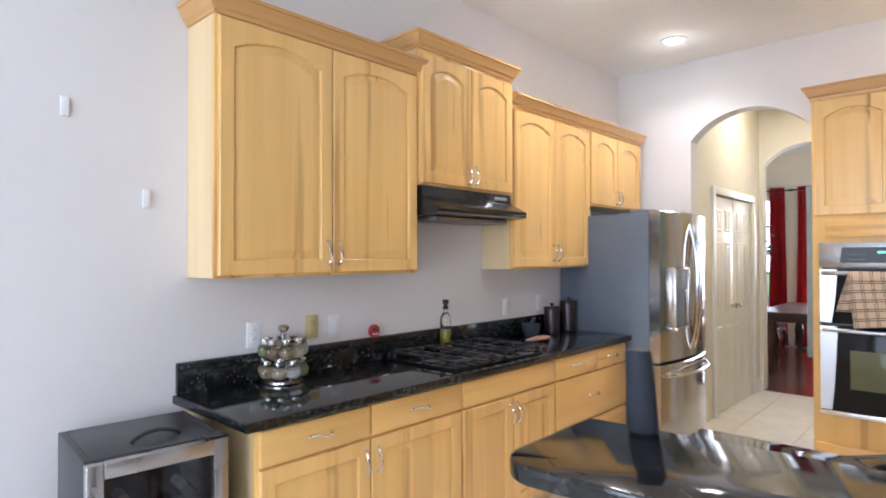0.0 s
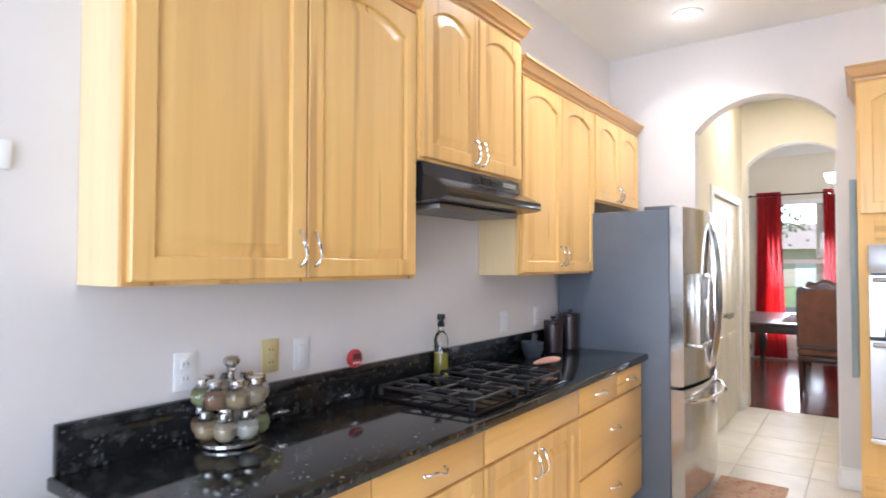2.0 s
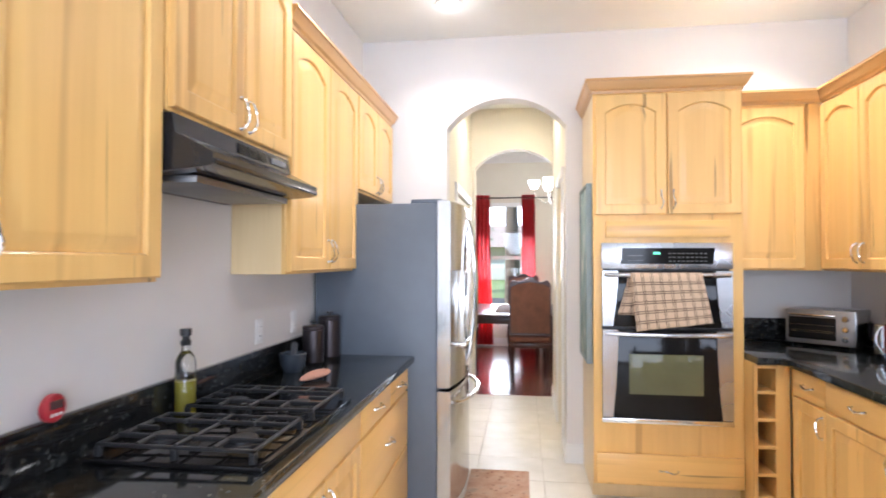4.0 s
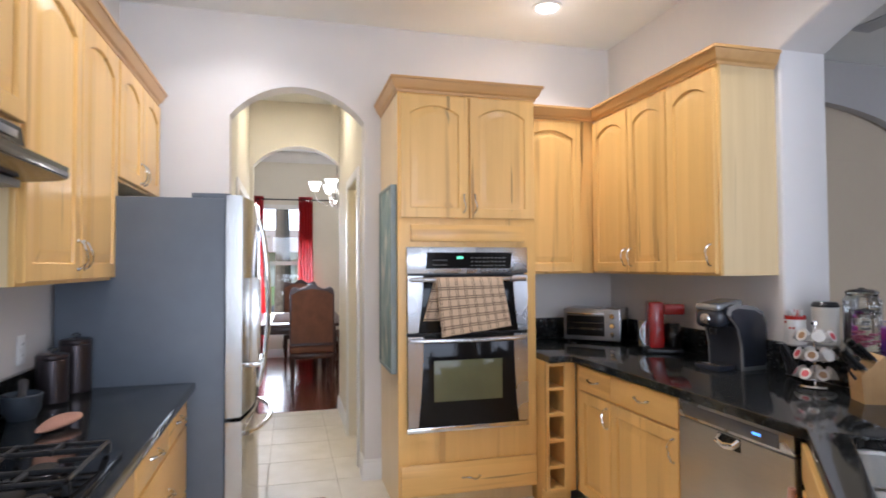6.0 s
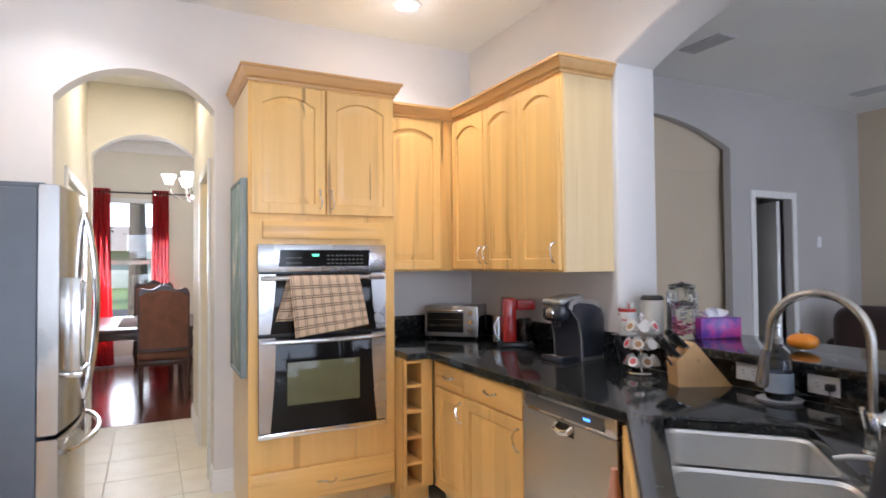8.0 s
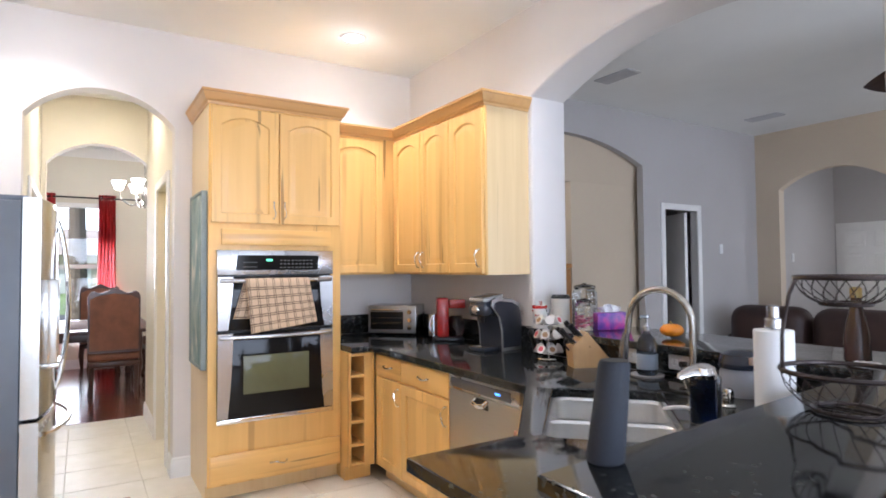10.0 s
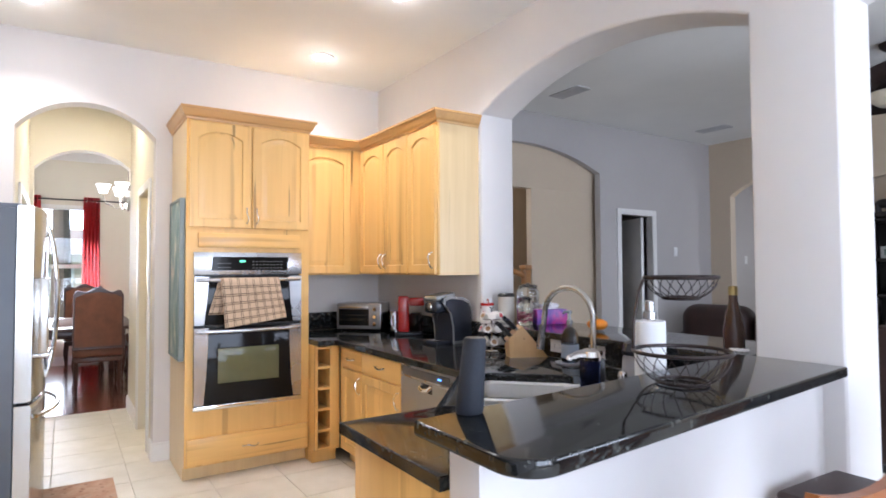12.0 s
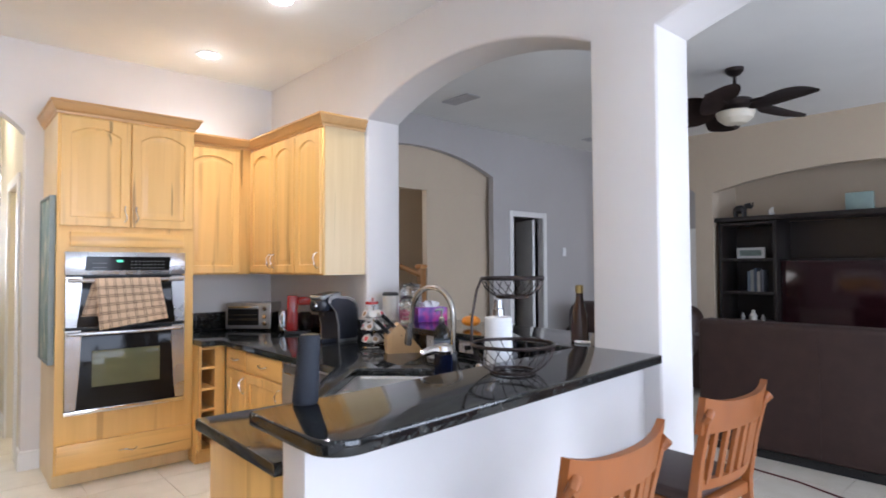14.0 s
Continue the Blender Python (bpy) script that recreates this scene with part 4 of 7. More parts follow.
# Gas cooktop.
cook = thing("cooktop", pose(2.30, 2.385, CZ + 0.0005), "black gas cooktop with cast-iron grates", "cooktop")
part("glass_plate", bx(0, 0, 0, 0.775, 0.515, 0.014, 0.005), BLACK_GLASS, cook, "black glass plate")
BURN = [(0.17, 0.14, 0.045), (0.17, 0.385, 0.036), (0.60, 0.14, 0.036), (0.60, 0.385, 0.045)]
for ux, uy, r in BURN:
    part("burner", lathe([(0, 0.014), (r * 1.15, 0.014), (r * 1.15, 0.022), (r, 0.026), (r, 0.034), (r * 0.85, 0.038), (0, 0.038)], 20, centre=(ux, uy)), IRON, cook, "round burner with a flat cap")
for k in range(4):
    part("knob", lathe([(0.021, 0.014), (0.02, 0.034), (0.017, 0.037), (0, 0.037)], 16, centre=(0.385, 0.075 + 0.085 * k)), BLACK, cook, "black control knob")


def grate(w, d):
    b = bmesh.new()
    r, z = 0.0062, 0.052
    rim = [(0, 0), (w, 0), (w, d), (0, d)]
    for (xa, ya), (xb, yb) in zip(rim, rim[1:] + rim[:1]):
        bx(min(xa, xb) - r, min(ya, yb) - r, z - 0.010, max(xa, xb) + r, max(ya, yb) + r, z, 0.003, b, 1)
    for k in (1, 3):
        bx(w * k / 4 - r, 0, z - 0.009, w * k / 4 + r, d, z + 0.004, 0.003, b, 1)
    bx(w / 2 - r, 0, z - 0.009, w / 2 + r, d * 0.16, z + 0.004, 0.003, b, 1)
    bx(w / 2 - r, d * 0.84, z - 0.009, w / 2 + r, d, z + 0.004, 0.003, b, 1)
    for v in (0.25, 0.5, 0.75):
        bx(0, d * v - r, z - 0.009, w * 0.30, d * v + r, z + 0.004, 0.003, b, 1)
        bx(w * 0.70, d * v - r, z - 0.009, w, d * v + r, z + 0.004, 0.003, b, 1)
    bx(0, d / 2 - r, z - 0.009, w, d / 2 + r, z, 0.003, b, 1)
    for fx in (0, w):
        for fy in (0, d / 2, d):
            bx(fx - 0.009, fy - 0.009, 0.0145, fx + 0.009, fy + 0.009, z - 0.008, 0.003, b, 1)
    return b


part("grate", grate(0.315, 0.44), IRON, cook, "cast-iron pan grate", at=pose(0.022, 0.035, 0))
part("grate", grate(0.315, 0.44), IRON, cook, "cast-iron pan grate", at=pose(0.438, 0.035, 0))

# Combination wall oven in the tower: local x towards -y, front towards -x.
oven = thing("wall_oven", pose(TX - 0.022, 1.262, 0.496, 0, 0, -90) @ Matrix.Diagonal((0.974, 1, 0.957, 1)), "stainless double wall oven with black glass doors", "oven")
OW = 0.775


def face(x0, z0, x1, z1, y, t, bev=0.003):
    return bx(x0, y - t, z0, x1, y, z1, bev)


part("chassis", bx(0.012, 0.0, 0.006, OW - 0.012, 0.4, 1.112), BLACK, oven)
cp = part("control_panel", face(0, 0.955, OW, 1.118, 0.0, 0.024), STEEL, oven, "brushed stainless control panel")
b = prism([(0.115, 0.985), (OW - 0.115, 0.985), (OW - 0.105, 1.085), (0.125, 1.085)], "y", -0.028, -0.023)
part("display_glass", b, BLACK_GLASS, cp, "black touch display")
part("clock_digits", bx(0.31, -0.0292, 1.045, 0.35, -0.0284, 1.06), glow("green_clock_glow", (0.2, 1.0, 0.6), 0.7), cp, "glowing green clock")
KEY_PRINT = plain("key_print", (0.13, 0.13, 0.13), 0.5)
for r in range(3):
    for c in range(9):
        part("key_mark", bx(0.40 + c * 0.026, -0.0292, 1.0 + r * 0.024, 0.415 + c * 0.026, -0.0284, 1.006 + r * 0.024), KEY_PRINT, cp)
for r in range(2):
    part("key_mark", bx(0.16, -0.0292, 1.005 + 0.03 * r, 0.25, -0.0284, 1.009 + 0.03 * r), KEY_PRINT, cp)


def oven_door(z0, z1, window):
    """A glass door between curved stainless side bands, with a bowed handle."""
    d = part("door", bx(0.004, -0.024, z0, OW - 0.004, 0.0, z1, 0.003), BLACK_GLASS, oven, "black glass oven door")
    for s in (0, 1):
        n = 10
        poly = [(0.005, z0 + 0.004)] + [(0.068 + 0.03 * math.sin(math.pi * 0.5 * k / n), z0 + 0.004 + (z1 - z0 - 0.008) * k / n) for k in range(n + 1)] + [(0.005, z1 - 0.004)]
        if s:
            poly = [(OW - x, z) for x, z in poly]
        part("side_band", prism(poly, "y", -0.032, -0.0245), STEEL, d, "brushed stainless side band")
    b = bow_handle((0.02, -0.036, z1 - 0.028), (OW - 0.02, -0.036, z1 - 0.028), (0, -0.035, 0), 0.015, 16)
    part("handle", b, STEEL, d, "bowed stainless handle")
    if window:
        part("window", bx(0.165, -0.0262, z0 + window[0], OW - 0.175, -0.0245, z0 + window[1], 0.0005), OVEN_WINDOW, d, "greenish tinted oven window")
    return d


lower = oven_door(0.02, 0.575, (0.15, 0.40))
upper = oven_door(0.59, 0.945, None)
part("vent_strip", bx(0.0, -0.02, 0.577, OW, 0.0, 0.588), BLACK, oven)
part("bottom_trim", face(0, -0.012, OW, 0.018, 0.0, 0.03), CHROME, oven, "polished bottom trim")

# Tea towel over the upper handle: a sheet that drapes in front and behind.
def check_cloth():
    m, nodes, links, b = material("checked_tea_towel")
    tc, sep = nodes.new("ShaderNodeTexCoord"), nodes.new("ShaderNodeSeparateXYZ")
    links.new(tc.outputs["UV"], sep.inputs[0])

    def lines(axis, period, width, offset):
        a = nodes.new("ShaderNodeMath")
        a.operation = "ADD"
        links.new(sep.outputs[axis], a.inputs[0])
        a.inputs[1].default_value = offset
        p = nodes.new("ShaderNodeMath")
        p.operation = "MODULO"
        links.new(a.outputs[0], p.inputs[0])
        p.inputs[1].default_value = period
        q = nodes.new("ShaderNodeMath")
        q.operation = "LESS_THAN"
        links.new(p.outputs[0], q.inputs[0])
        q.inputs[1].default_value = width
        return q.outputs[0]

    out = (0.62, 0.47, 0.33)
    for axis, per, wd, off in (("Y", 0.058, 0.005, 0.0), ("Y", 0.058, 0.005, 0.045), ("X", 0.056, 0.0036, 0.0), ("X", 0.056, 0.0036, 0.044)):
        out = mixed(nodes, links, "MIX", lines(axis, per, wd, off + 1.0), out, (0.075, 0.042, 0.03))
    links.new(out, b.inputs["Base Color"])
    b.inputs["Roughness"].default_value = 0.9
    n = noise_node(nodes, links, coords(nodes, links, (1, 1, 1)), 500, 2)
    bump(nodes, links, n.outputs["Fac"], b, 0.6, 0.001)
    return m


def draped(w, front, back, skew, mat, name, parent_at, label, category, fold=0.008, seed=1.0, handle_y=-0.072, top=0.0):
    b = bmesh.new()
    uv = b.loops.layers.uv.new("UVMap")
    nx, n1, n2 = 22, 22, 12
    grid = []
    for j in range(n1 + n2 + 1):
        row = []
        for i in range(nx + 1):
            u = i / nx
            if j <= n2:
                v = 1 - j / n2
                z, y = top - back * v, handle_y + 0.021
            else:
                v = (j - n2) / n1
                z, y = top - front * v * (1 - 0.17 * u), handle_y - 0.024
            ripple = fold * v * math.sin(7 * u + seed + 2 * v) + 0.5 * fold * v * math.sin(17 * u + seed * 3)
            x = (u - 0.5) * w * (0.92 + 0.05 * v) + (skew if j > n2 else -0.055) * v
            y -= ripple * (0.4 if j <= n2 else 1.0)
            if v * (back if j <= n2 else front) < 0.02:
                a = (v * (back if j <= n2 else front)) / 0.02
                y = handle_y + (0.021 if j <= n2 else -0.021) * math.sin(a * math.pi / 2)
                z = top + 0.021 * math.cos(a * math.pi / 2) - 0.006
            row.append((b.verts.new((x, y, z)), u * w, (-back * v if j <= n2 else front * v)))
        grid.append(row)
    for p, q in zip(grid, grid[1:]):
        for i in range(nx):
            quad = (p[i], p[i + 1], q[i + 1], q[i])
            f = b.faces.new([v for v, *_ in quad])
            for l, (_, uu, vv) in zip(f.loops, quad):
                l[uv].uv = (uu, vv)
    ob = new(name, link_mesh(name, b, mat, 60))
    ob.matrix_basis = parent_at
    s = ob.modifiers.new("thickness", "SOLIDIFY")
    s.thickness, s.offset = 0.003, 0
    return tagged(ob, label, category)


draped(0.44, 0.335, 0.24, 0.045, check_cloth(), "tea_towel", pose(TX - 0.022, 1.262 - 0.36, 0.502 + 0.873, 0, 0, -90), "tan and brown checked tea towel hung over the oven handle", "towel")

# Dishwasher.
DW0 = 3.43
dish = thing("dishwasher", pose(DW0, RB + 0.005, 0, 0, 0, 180), "stainless dishwasher with a dark control strip", "dishwasher")
part("body", bx(0.004, 0.01, 0.10, 0.606, 0.58, TOP - 0.003), BLACK, dish)
d = part("door", bx(0.004, -0.022, 0.115, 0.606, 0.009, 0.79, 0.004), DISH_STEEL, dish, "brushed stainless door")
part("control_panel", bx(0.004, -0.022, 0.794, 0.606, 0.009, TOP - 0.006, 0.004), STEEL, dish)
part("control_strip", bx(0.03, -0.0245, 0.806, 0.545, -0.0225, 0.856, 0.001), plain("dishwasher_strip", (0.10, 0.10, 0.105), 0.3), dish, "dark grey control strip")
part("display", bx(0.425, -0.0252, 0.826, 0.465, -0.0247, 0.836), glow("blue_display_glow", (0.1, 0.35, 1.0), 2.0), dish, "glowing blue display")
b = tube([(0.255, -0.022, 0.775), (0.26, -0.044, 0.758), (0.305, -0.05, 0.75), (0.35, -0.044, 0.758), (0.355, -0.022, 0.775)], 0.013, 10, flat=0.7)
part("handle", b, CHROME, d, "polished pocket handle")
part("handle_pocket", bx(0.245, -0.0235, 0.735, 0.365, -0.0225, 0.786), BLACK, d)
part("kick_plate", bx(0.004, 0.05, 0.0, 0.606, 0.06, 0.1), BLACK, dish)

# Wine cooler beside the base cabinets.
WCM = pose(0.715, 2.43, 0, 0, 0, -4.5) @ Matrix.Diagonal((1.06, 1.08, 1, 1))
wc = thing("wine_cooler", WCM, "black wine cooler with a stainless framed glass door", "wine cooler")
WW, WD, WH = 0.40, 0.405, 0.875
COOLER = plain("cooler_black_metal", (0.03, 0.032, 0.036), 0.35, relief=0.0003, relief_scale=300)
part("side_panel", bx(0, 0.035, 0.0, 0.02, WD, WH, 0.004), COOLER, wc)
part("side_panel", bx(WW - 0.02, 0.035, 0.0, WW, WD, WH, 0.004), COOLER, wc)
part("top_panel", bx(0.02, 0.035, WH - 0.03, WW - 0.02, WD, WH, 0.004), COOLER, wc)
part("back_panel", bx(0.02, WD - 0.02, 0.06, WW - 0.02, WD, WH - 0.03), COOLER, wc)
part("bottom_panel", bx(0.02, 0.035, 0.02, WW - 0.02, WD, 0.06), COOLER, wc)
wd = bmesh.new()
for x0, z0, x1, z1 in ((0, 0.05, 0.045, WH - 0.005), (WW - 0.045, 0.05, WW, WH - 0.005), (0.045, 0.05, WW - 0.045, 0.095), (0.045, WH - 0.055, WW - 0.045, WH - 0.005)):
    bx(x0, 0.0, z0, x1, 0.032, z1, 0.003, wd)
wdoor = part("door", wd, STEEL, wc, "stainless door rim")
p = part("door_glass", bx(0.045, 0.008, 0.095, WW - 0.045, 0.014, WH - 0.055), glass("smoked_glass", (0.35, 0.37, 0.40)), wdoor, "smoked glass")
p.visible_shadow = False
part("hinge", bx(WW - 0.07, 0.0, WH - 0.004, WW, 0.05, WH + 0.006, 0.002), BLACK, wc)
for zz in (0.20, 0.36, 0.52, 0.68):
    b = bmesh.new()
    for k in range(8):
        tube([(0.05 + 0.047 * k, 0.07, zz), (0.05 + 0.047 * k, WD - 0.04, zz)], 0.003, 6, bm=b)
    tube([(0.03, 0.07, zz), (WW - 0.03, 0.07, zz)], 0.004, 6, bm=b)
    part("shelf", b, CHROME, wc, "wire shelf")
part("cooler_light", bx(0.12, 0.3, WH - 0.04, 0.3, 0.32, WH - 0.032), glow("cooler_led", (0.15, 0.3, 1.0), 3.0), wc, "blue LED strip")
BOTTLE_GREEN = plain("dark_bottle_glass", (0.012, 0.02, 0.012), 0.06)
for zz, xs in ((0.24, (0.1, 0.2, 0.32)), (0.40, (0.11, 0.31)), (0.56, (0.12, 0.22, 0.33)), (0.72, (0.12, 0.3))):
    for xx in xs:
        bt = thing("wine_bottle", WCM @ pose(0.93 * xx, 0.36, zz, 90, 0, 0), "dark green wine bottle lying on a cooler shelf", "bottle", "bottles in the wine cooler")
        part("glass", lathe([(0, 0), (0.036, 0.0), (0.037, 0.006), (0.037, 0.17), (0.03, 0.195), (0.015, 0.22), (0.014, 0.26)], 14), BOTTLE_GREEN, bt)
        part("capsule", lathe([(0.0155, 0.225), (0.0155, 0.285), (0, 0.287)], 12), plain("capsule_foil", (0.35, 0.3, 0.2), 0.3, metal=0.6), bt, "foil capsule")
b = bow_handle((0.14, 0.11, WH + 0.002), (0.29, 0.125, WH + 0.002), (0, 0, 0.028), 0.007)
solid("loose_handle", b, BLACK, "black bowed handle lying on the wine cooler", "handle", at=WCM)

# Recessed ceiling lamps.
for cx, cy in CANS:
    can = thing("ceiling_light", pose(cx, cy, CEIL), "round recessed ceiling lamp, lit, with a white trim ring", "ceiling light", "recessed ceiling lamps")
    part("trim_ring", lathe([(0.072, -0.001), (0.072, -0.010), (0.094, -0.008), (0.098, -0.001)], 28, closed=False), TRIM, can)
    part("lamp_disc", lathe([(0, -0.003), (0.071, -0.003)], 28, closed=False), CAN_GLOW, can, "glowing lamp disc")

# ---- things on the cooktop counter ----
CLEAR = glass("clear_glass", (0.95, 0.97, 0.96))


def wall_plate(name, at, label, mat, kind="outlet"):
    """A wall plate 7 x 11.5 cm with two sockets or a rocker; front towards -y."""
    o = thing(name, at, label, "outlet" if kind != "blank" else "wall plate", "wall plates")
    part("plate", bx(-0.036, -0.006, -0.058, 0.036, 0, 0.058, 0.003), mat, o)
    if kind == "outlet":
        for z in (-0.022, 0.022):
            part("socket", bx(-0.016, -0.0085, z - 0.016, 0.016, -0.0055, z + 0.016, 0.003), mat, o)
            b = bmesh.new()
            bx(-0.008, -0.0092, z - 0.004, -0.006, -0.0084, z + 0.006, bm=b)
            bx(0.006, -0.0092, z - 0.004, 0.008, -0.0084, z + 0.006, bm=b)
            part("slots", b, BLACK, o)
    elif kind == "switch":
        part("rocker", bx(-0.016, -0.009, -0.033, 0.016, -0.0055, 0.033, 0.002), mat, o)
    return o


WHITE = plain("white_plastic", (0.80, 0.80, 0.80), 0.35, spread=0.02)
ALMOND = plain("aged_almond_plastic", (0.62, 0.53, 0.27), 0.4, spread=0.05)
WY = LEFT - 0.0005
wall_plate("wall_outlet", pose(1.538, WY, 1.127), "white double wall outlet above the backsplash", WHITE)
wall_plate("wall_outlet", pose(1.851, WY, 1.135), "yellowed almond wall outlet behind the spice rack", ALMOND)
wall_plate("wall_outlet", pose(1.989, WY, 1.126), "white wall switch plate above the backsplash", WHITE, "switch")
wall_plate("wall_outlet", pose(3.464, WY, 1.126), "white double wall outlet near the canisters", WHITE)
wall_plate("wall_outlet", pose(3.874, WY, 1.13), "white double wall outlet behind the canisters", WHITE)
for px, pz in ((0.785, 2.035), (1.068, 1.717)):
    o = thing("wall_bracket", pose(px, WY, pz), "small white plastic bracket on the bare wall", "bracket", "wall plates")
    part("clip", bx(-0.014, -0.012, -0.036, 0.014, 0, 0.036, 0.004), WHITE, o)

# Red kitchen timer leaning on the backsplash.
tm = thing("kitchen_timer", pose(2.222, LEFT - 0.034, 1.046), "small round red digital kitchen timer on the backsplash", "timer")
b = tube([(0, 0, 0.036), (0, -0.004, 0.036), (0, -0.018, 0.036), (0, -0.022, 0.036)], [0.032, 0.036, 0.036, 0.031], 24)
part("case", b, plain("red_plastic", (0.45, 0.03, 0.04), 0.3), tm)
part("display", bx(-0.021, -0.025, 0.034, 0.021, -0.0215, 0.056, 0.002), plain("timer_display", (0.10, 0.05, 0.05), 0.2), tm, "dark digital display")
b = bmesh.new()
for k in (-0.014, 0.0, 0.014):
    bx(k - 0.004, -0.0245, 0.016, k + 0.004, -0.0215, 0.024, 0.001, b)
part("buttons", b, WHITE, tm)

# Two-tier revolving spice rack.
spice = thing("spice_rack", pose(1.62, 2.835, CZ), "two-tier revolving spice rack with round glass jars", "spice rack")
part("base", lathe([(0, 0), (0.085, 0), (0.092, 0.006), (0.092, 0.014), (0.06, 0.022), (0.03, 0.026), (0, 0.026)], 32), CHROME, spice, "dark chrome turntable base")
part("tier", lathe([(0, 0.112), (0.075, 0.112), (0.078, 0.115), (0.075, 0.118), (0, 0.118)], 32), CHROME, spice)
part("post", lathe([(0.009, 0.02), (0.009, 0.212), (0.016, 0.218), (0.012, 0.226), (0.024, 0.238), (0.026, 0.249), (0.018, 0.259), (0, 0.262)], 16), NICKEL, spice, "centre post with a round knob")
JAR = glass("spice_jar_glass", (0.92, 0.94, 0.93), 0.02)
FILL = [plain("spice_%s" % n, c, 0.9, relief=0.002, relief_scale=200) for n, c in (("cream", (0.62, 0.52, 0.36)), ("green", (0.35, 0.38, 0.18)), ("tan", (0.50, 0.38, 0.22)), ("white", (0.7, 0.68, 0.62)), ("brown", (0.40, 0.24, 0.14)))]
jar_me = link_mesh("jar", lathe([(0.0, 0.0), (0.018, 0.0), (0.028, 0.010), (0.033, 0.028), (0.030, 0.046), (0.020, 0.060), (0.017, 0.066)], 14), JAR)
lid_me = link_mesh("lid", lathe([(0.0195, 0.060), (0.0205, 0.064), (0.0205, 0.080), (0.018, 0.083), (0, 0.083)], 14), CHROME)
fill_me = [link_mesh("contents", lathe([(0, 0.003), (0.016, 0.003), (0.026, 0.012), (0.030, 0.026), (0.0292, 0.036), (0, 0.037)], 12), f) for f in FILL]
for tier, z in enumerate((0.028, 0.119)):
    for k in range(8):
        a = 2 * math.pi * (k + 0.5 * tier) / 8
        j = new("jar", jar_me)
        j.parent = spice
        j.matrix_basis = pose(0.082 * math.cos(a), 0.082 * math.sin(a), z)
        for nm, me in (("lid", lid_me), ("contents", fill_me[(k * 3 + tier * 2) % 5])):
            q = new(nm, me)
            q.parent = j

# Oil bottle standing behind the grates.
oil = thing("oil_bottle", pose(2.765, 2.885, CZ + 0.0005), "tall clear glass oil bottle, half full, with a dark pourer", "bottle")
part("glass", lathe([(0, 0.002), (0.030, 0.002), (0.034, 0.008), (0.034, 0.19), (0.028, 0.21), (0.015, 0.228), (0.014, 0.25), (0.016, 0.252)], 20), CLEAR, oil)
part("oil", lathe([(0, 0.006), (0.030, 0.006), (0.030, 0.125), (0, 0.125)], 18), plain("olive_oil", (0.42, 0.36, 0.05), 0.15), oil, "greenish yellow oil")
part("pourer", lathe([(0.0165, 0.248), (0.018, 0.262), (0.012, 0.268), (0.012, 0.278), (0.019, 0.282), (0.019, 0.305), (0, 0.307)], 14), BLACK, oil)

BRONZE = plain("gunmetal_canister", (0.075, 0.062, 0.065), 0.3, metal=0.75, spread=0.1)


def canister(x, y, r, h):
    c = thing("canister", pose(x, y, CZ), "dark gunmetal canister with a knobbed lid" if h > 0.2 else "smaller dark gunmetal canister with a knobbed lid", "canister", "canisters by the fridge")
    part("can", lathe([(0, 0), (r * 0.96, 0), (r, 0.004), (r, h), (r * 0.98, h + 0.002), (0, h + 0.002)], 28), BRONZE, c)
    part("lid", lathe([(r * 0.99, h + 0.003), (r * 1.01, h + 0.006), (r * 1.01, h + 0.018), (r * 0.9, h + 0.024), (0, h + 0.028)], 28), BRONZE, c)
    part("knob", lathe([(0.008, h + 0.026), (0.008, h + 0.034), (0.018, h + 0.038), (0.018, h + 0.046), (0, h + 0.05)], 14), BLACK, c)


canister(3.885, 2.845, 0.058, 0.17)
canister(4.085, 2.825, 0.062, 0.205)

pot = thing("mortar", pose(3.62, 2.85, CZ), "dark blue-grey stone mortar with its pestle", "mortar")
part("bowl", lathe([(0, 0), (0.045, 0), (0.048, 0.008), (0.06, 0.03), (0.066, 0.085), (0.062, 0.09), (0.05, 0.05), (0, 0.035)], 24), plain("mortar_stone", (0.05, 0.06, 0.075), 0.45, spread=0.2), pot)
part("pestle", tube([(0.0, 0.0, 0.045), (0.03, 0.01, 0.08), (0.07, 0.02, 0.12)], [0.02, 0.013, 0.017], 12), plain("pestle_stone", (0.05, 0.05, 0.06), 0.45), pot)
b = bmesh.new()
bmesh.ops.create_uvsphere(b, u_segments=24, v_segments=10, radius=1)
for v in b.verts:
    x, y, z = v.co
    v.co = (x * 0.105 * (1 + 0.08 * y), y * 0.045 * (1 + 0.25 * math.sin(2 * x)), 0.016 + z * 0.015 + 0.006 * x)
solid("oven_mitt", b, plain("terracotta_cloth", (0.42, 0.22, 0.16), 0.85, relief=0.002, relief_scale=80), "folded terracotta cloth pot holder on the counter", "pot holder", at=pose(3.45, 2.675, CZ + 0.003, 0, 0, -14))

# ---- things on the corner counter ----
# Toaster oven, front towards the walker.
to = thing("toaster_oven", pose(4.88, -0.13, CZ, 0, 0, -134), "stainless toaster oven with a glass door and three knobs", "toaster oven")
part("case", bx(-0.20, 0.0, 0.012, 0.20, 0.27, 0.235, 0.012), STEEL, to)
part("fascia", bx(-0.195, -0.012, 0.016, 0.195, 0.0, 0.231, 0.004), plain("toaster_fascia", (0.42, 0.42, 0.42), 0.3, metal=0.8), to)
part("door_glass", bx(-0.175, -0.018, 0.045, 0.095, -0.012, 0.185, 0.002), BLACK_GLASS, to, "dark glass door")
b = bmesh.new()
for z in (0.09, 0.10, 0.135):
    tube([(-0.165, -0.019, z), (0.085, -0.019, z)], 0.0015, 6, bm=b)
part("rack", b, CHROME, to)
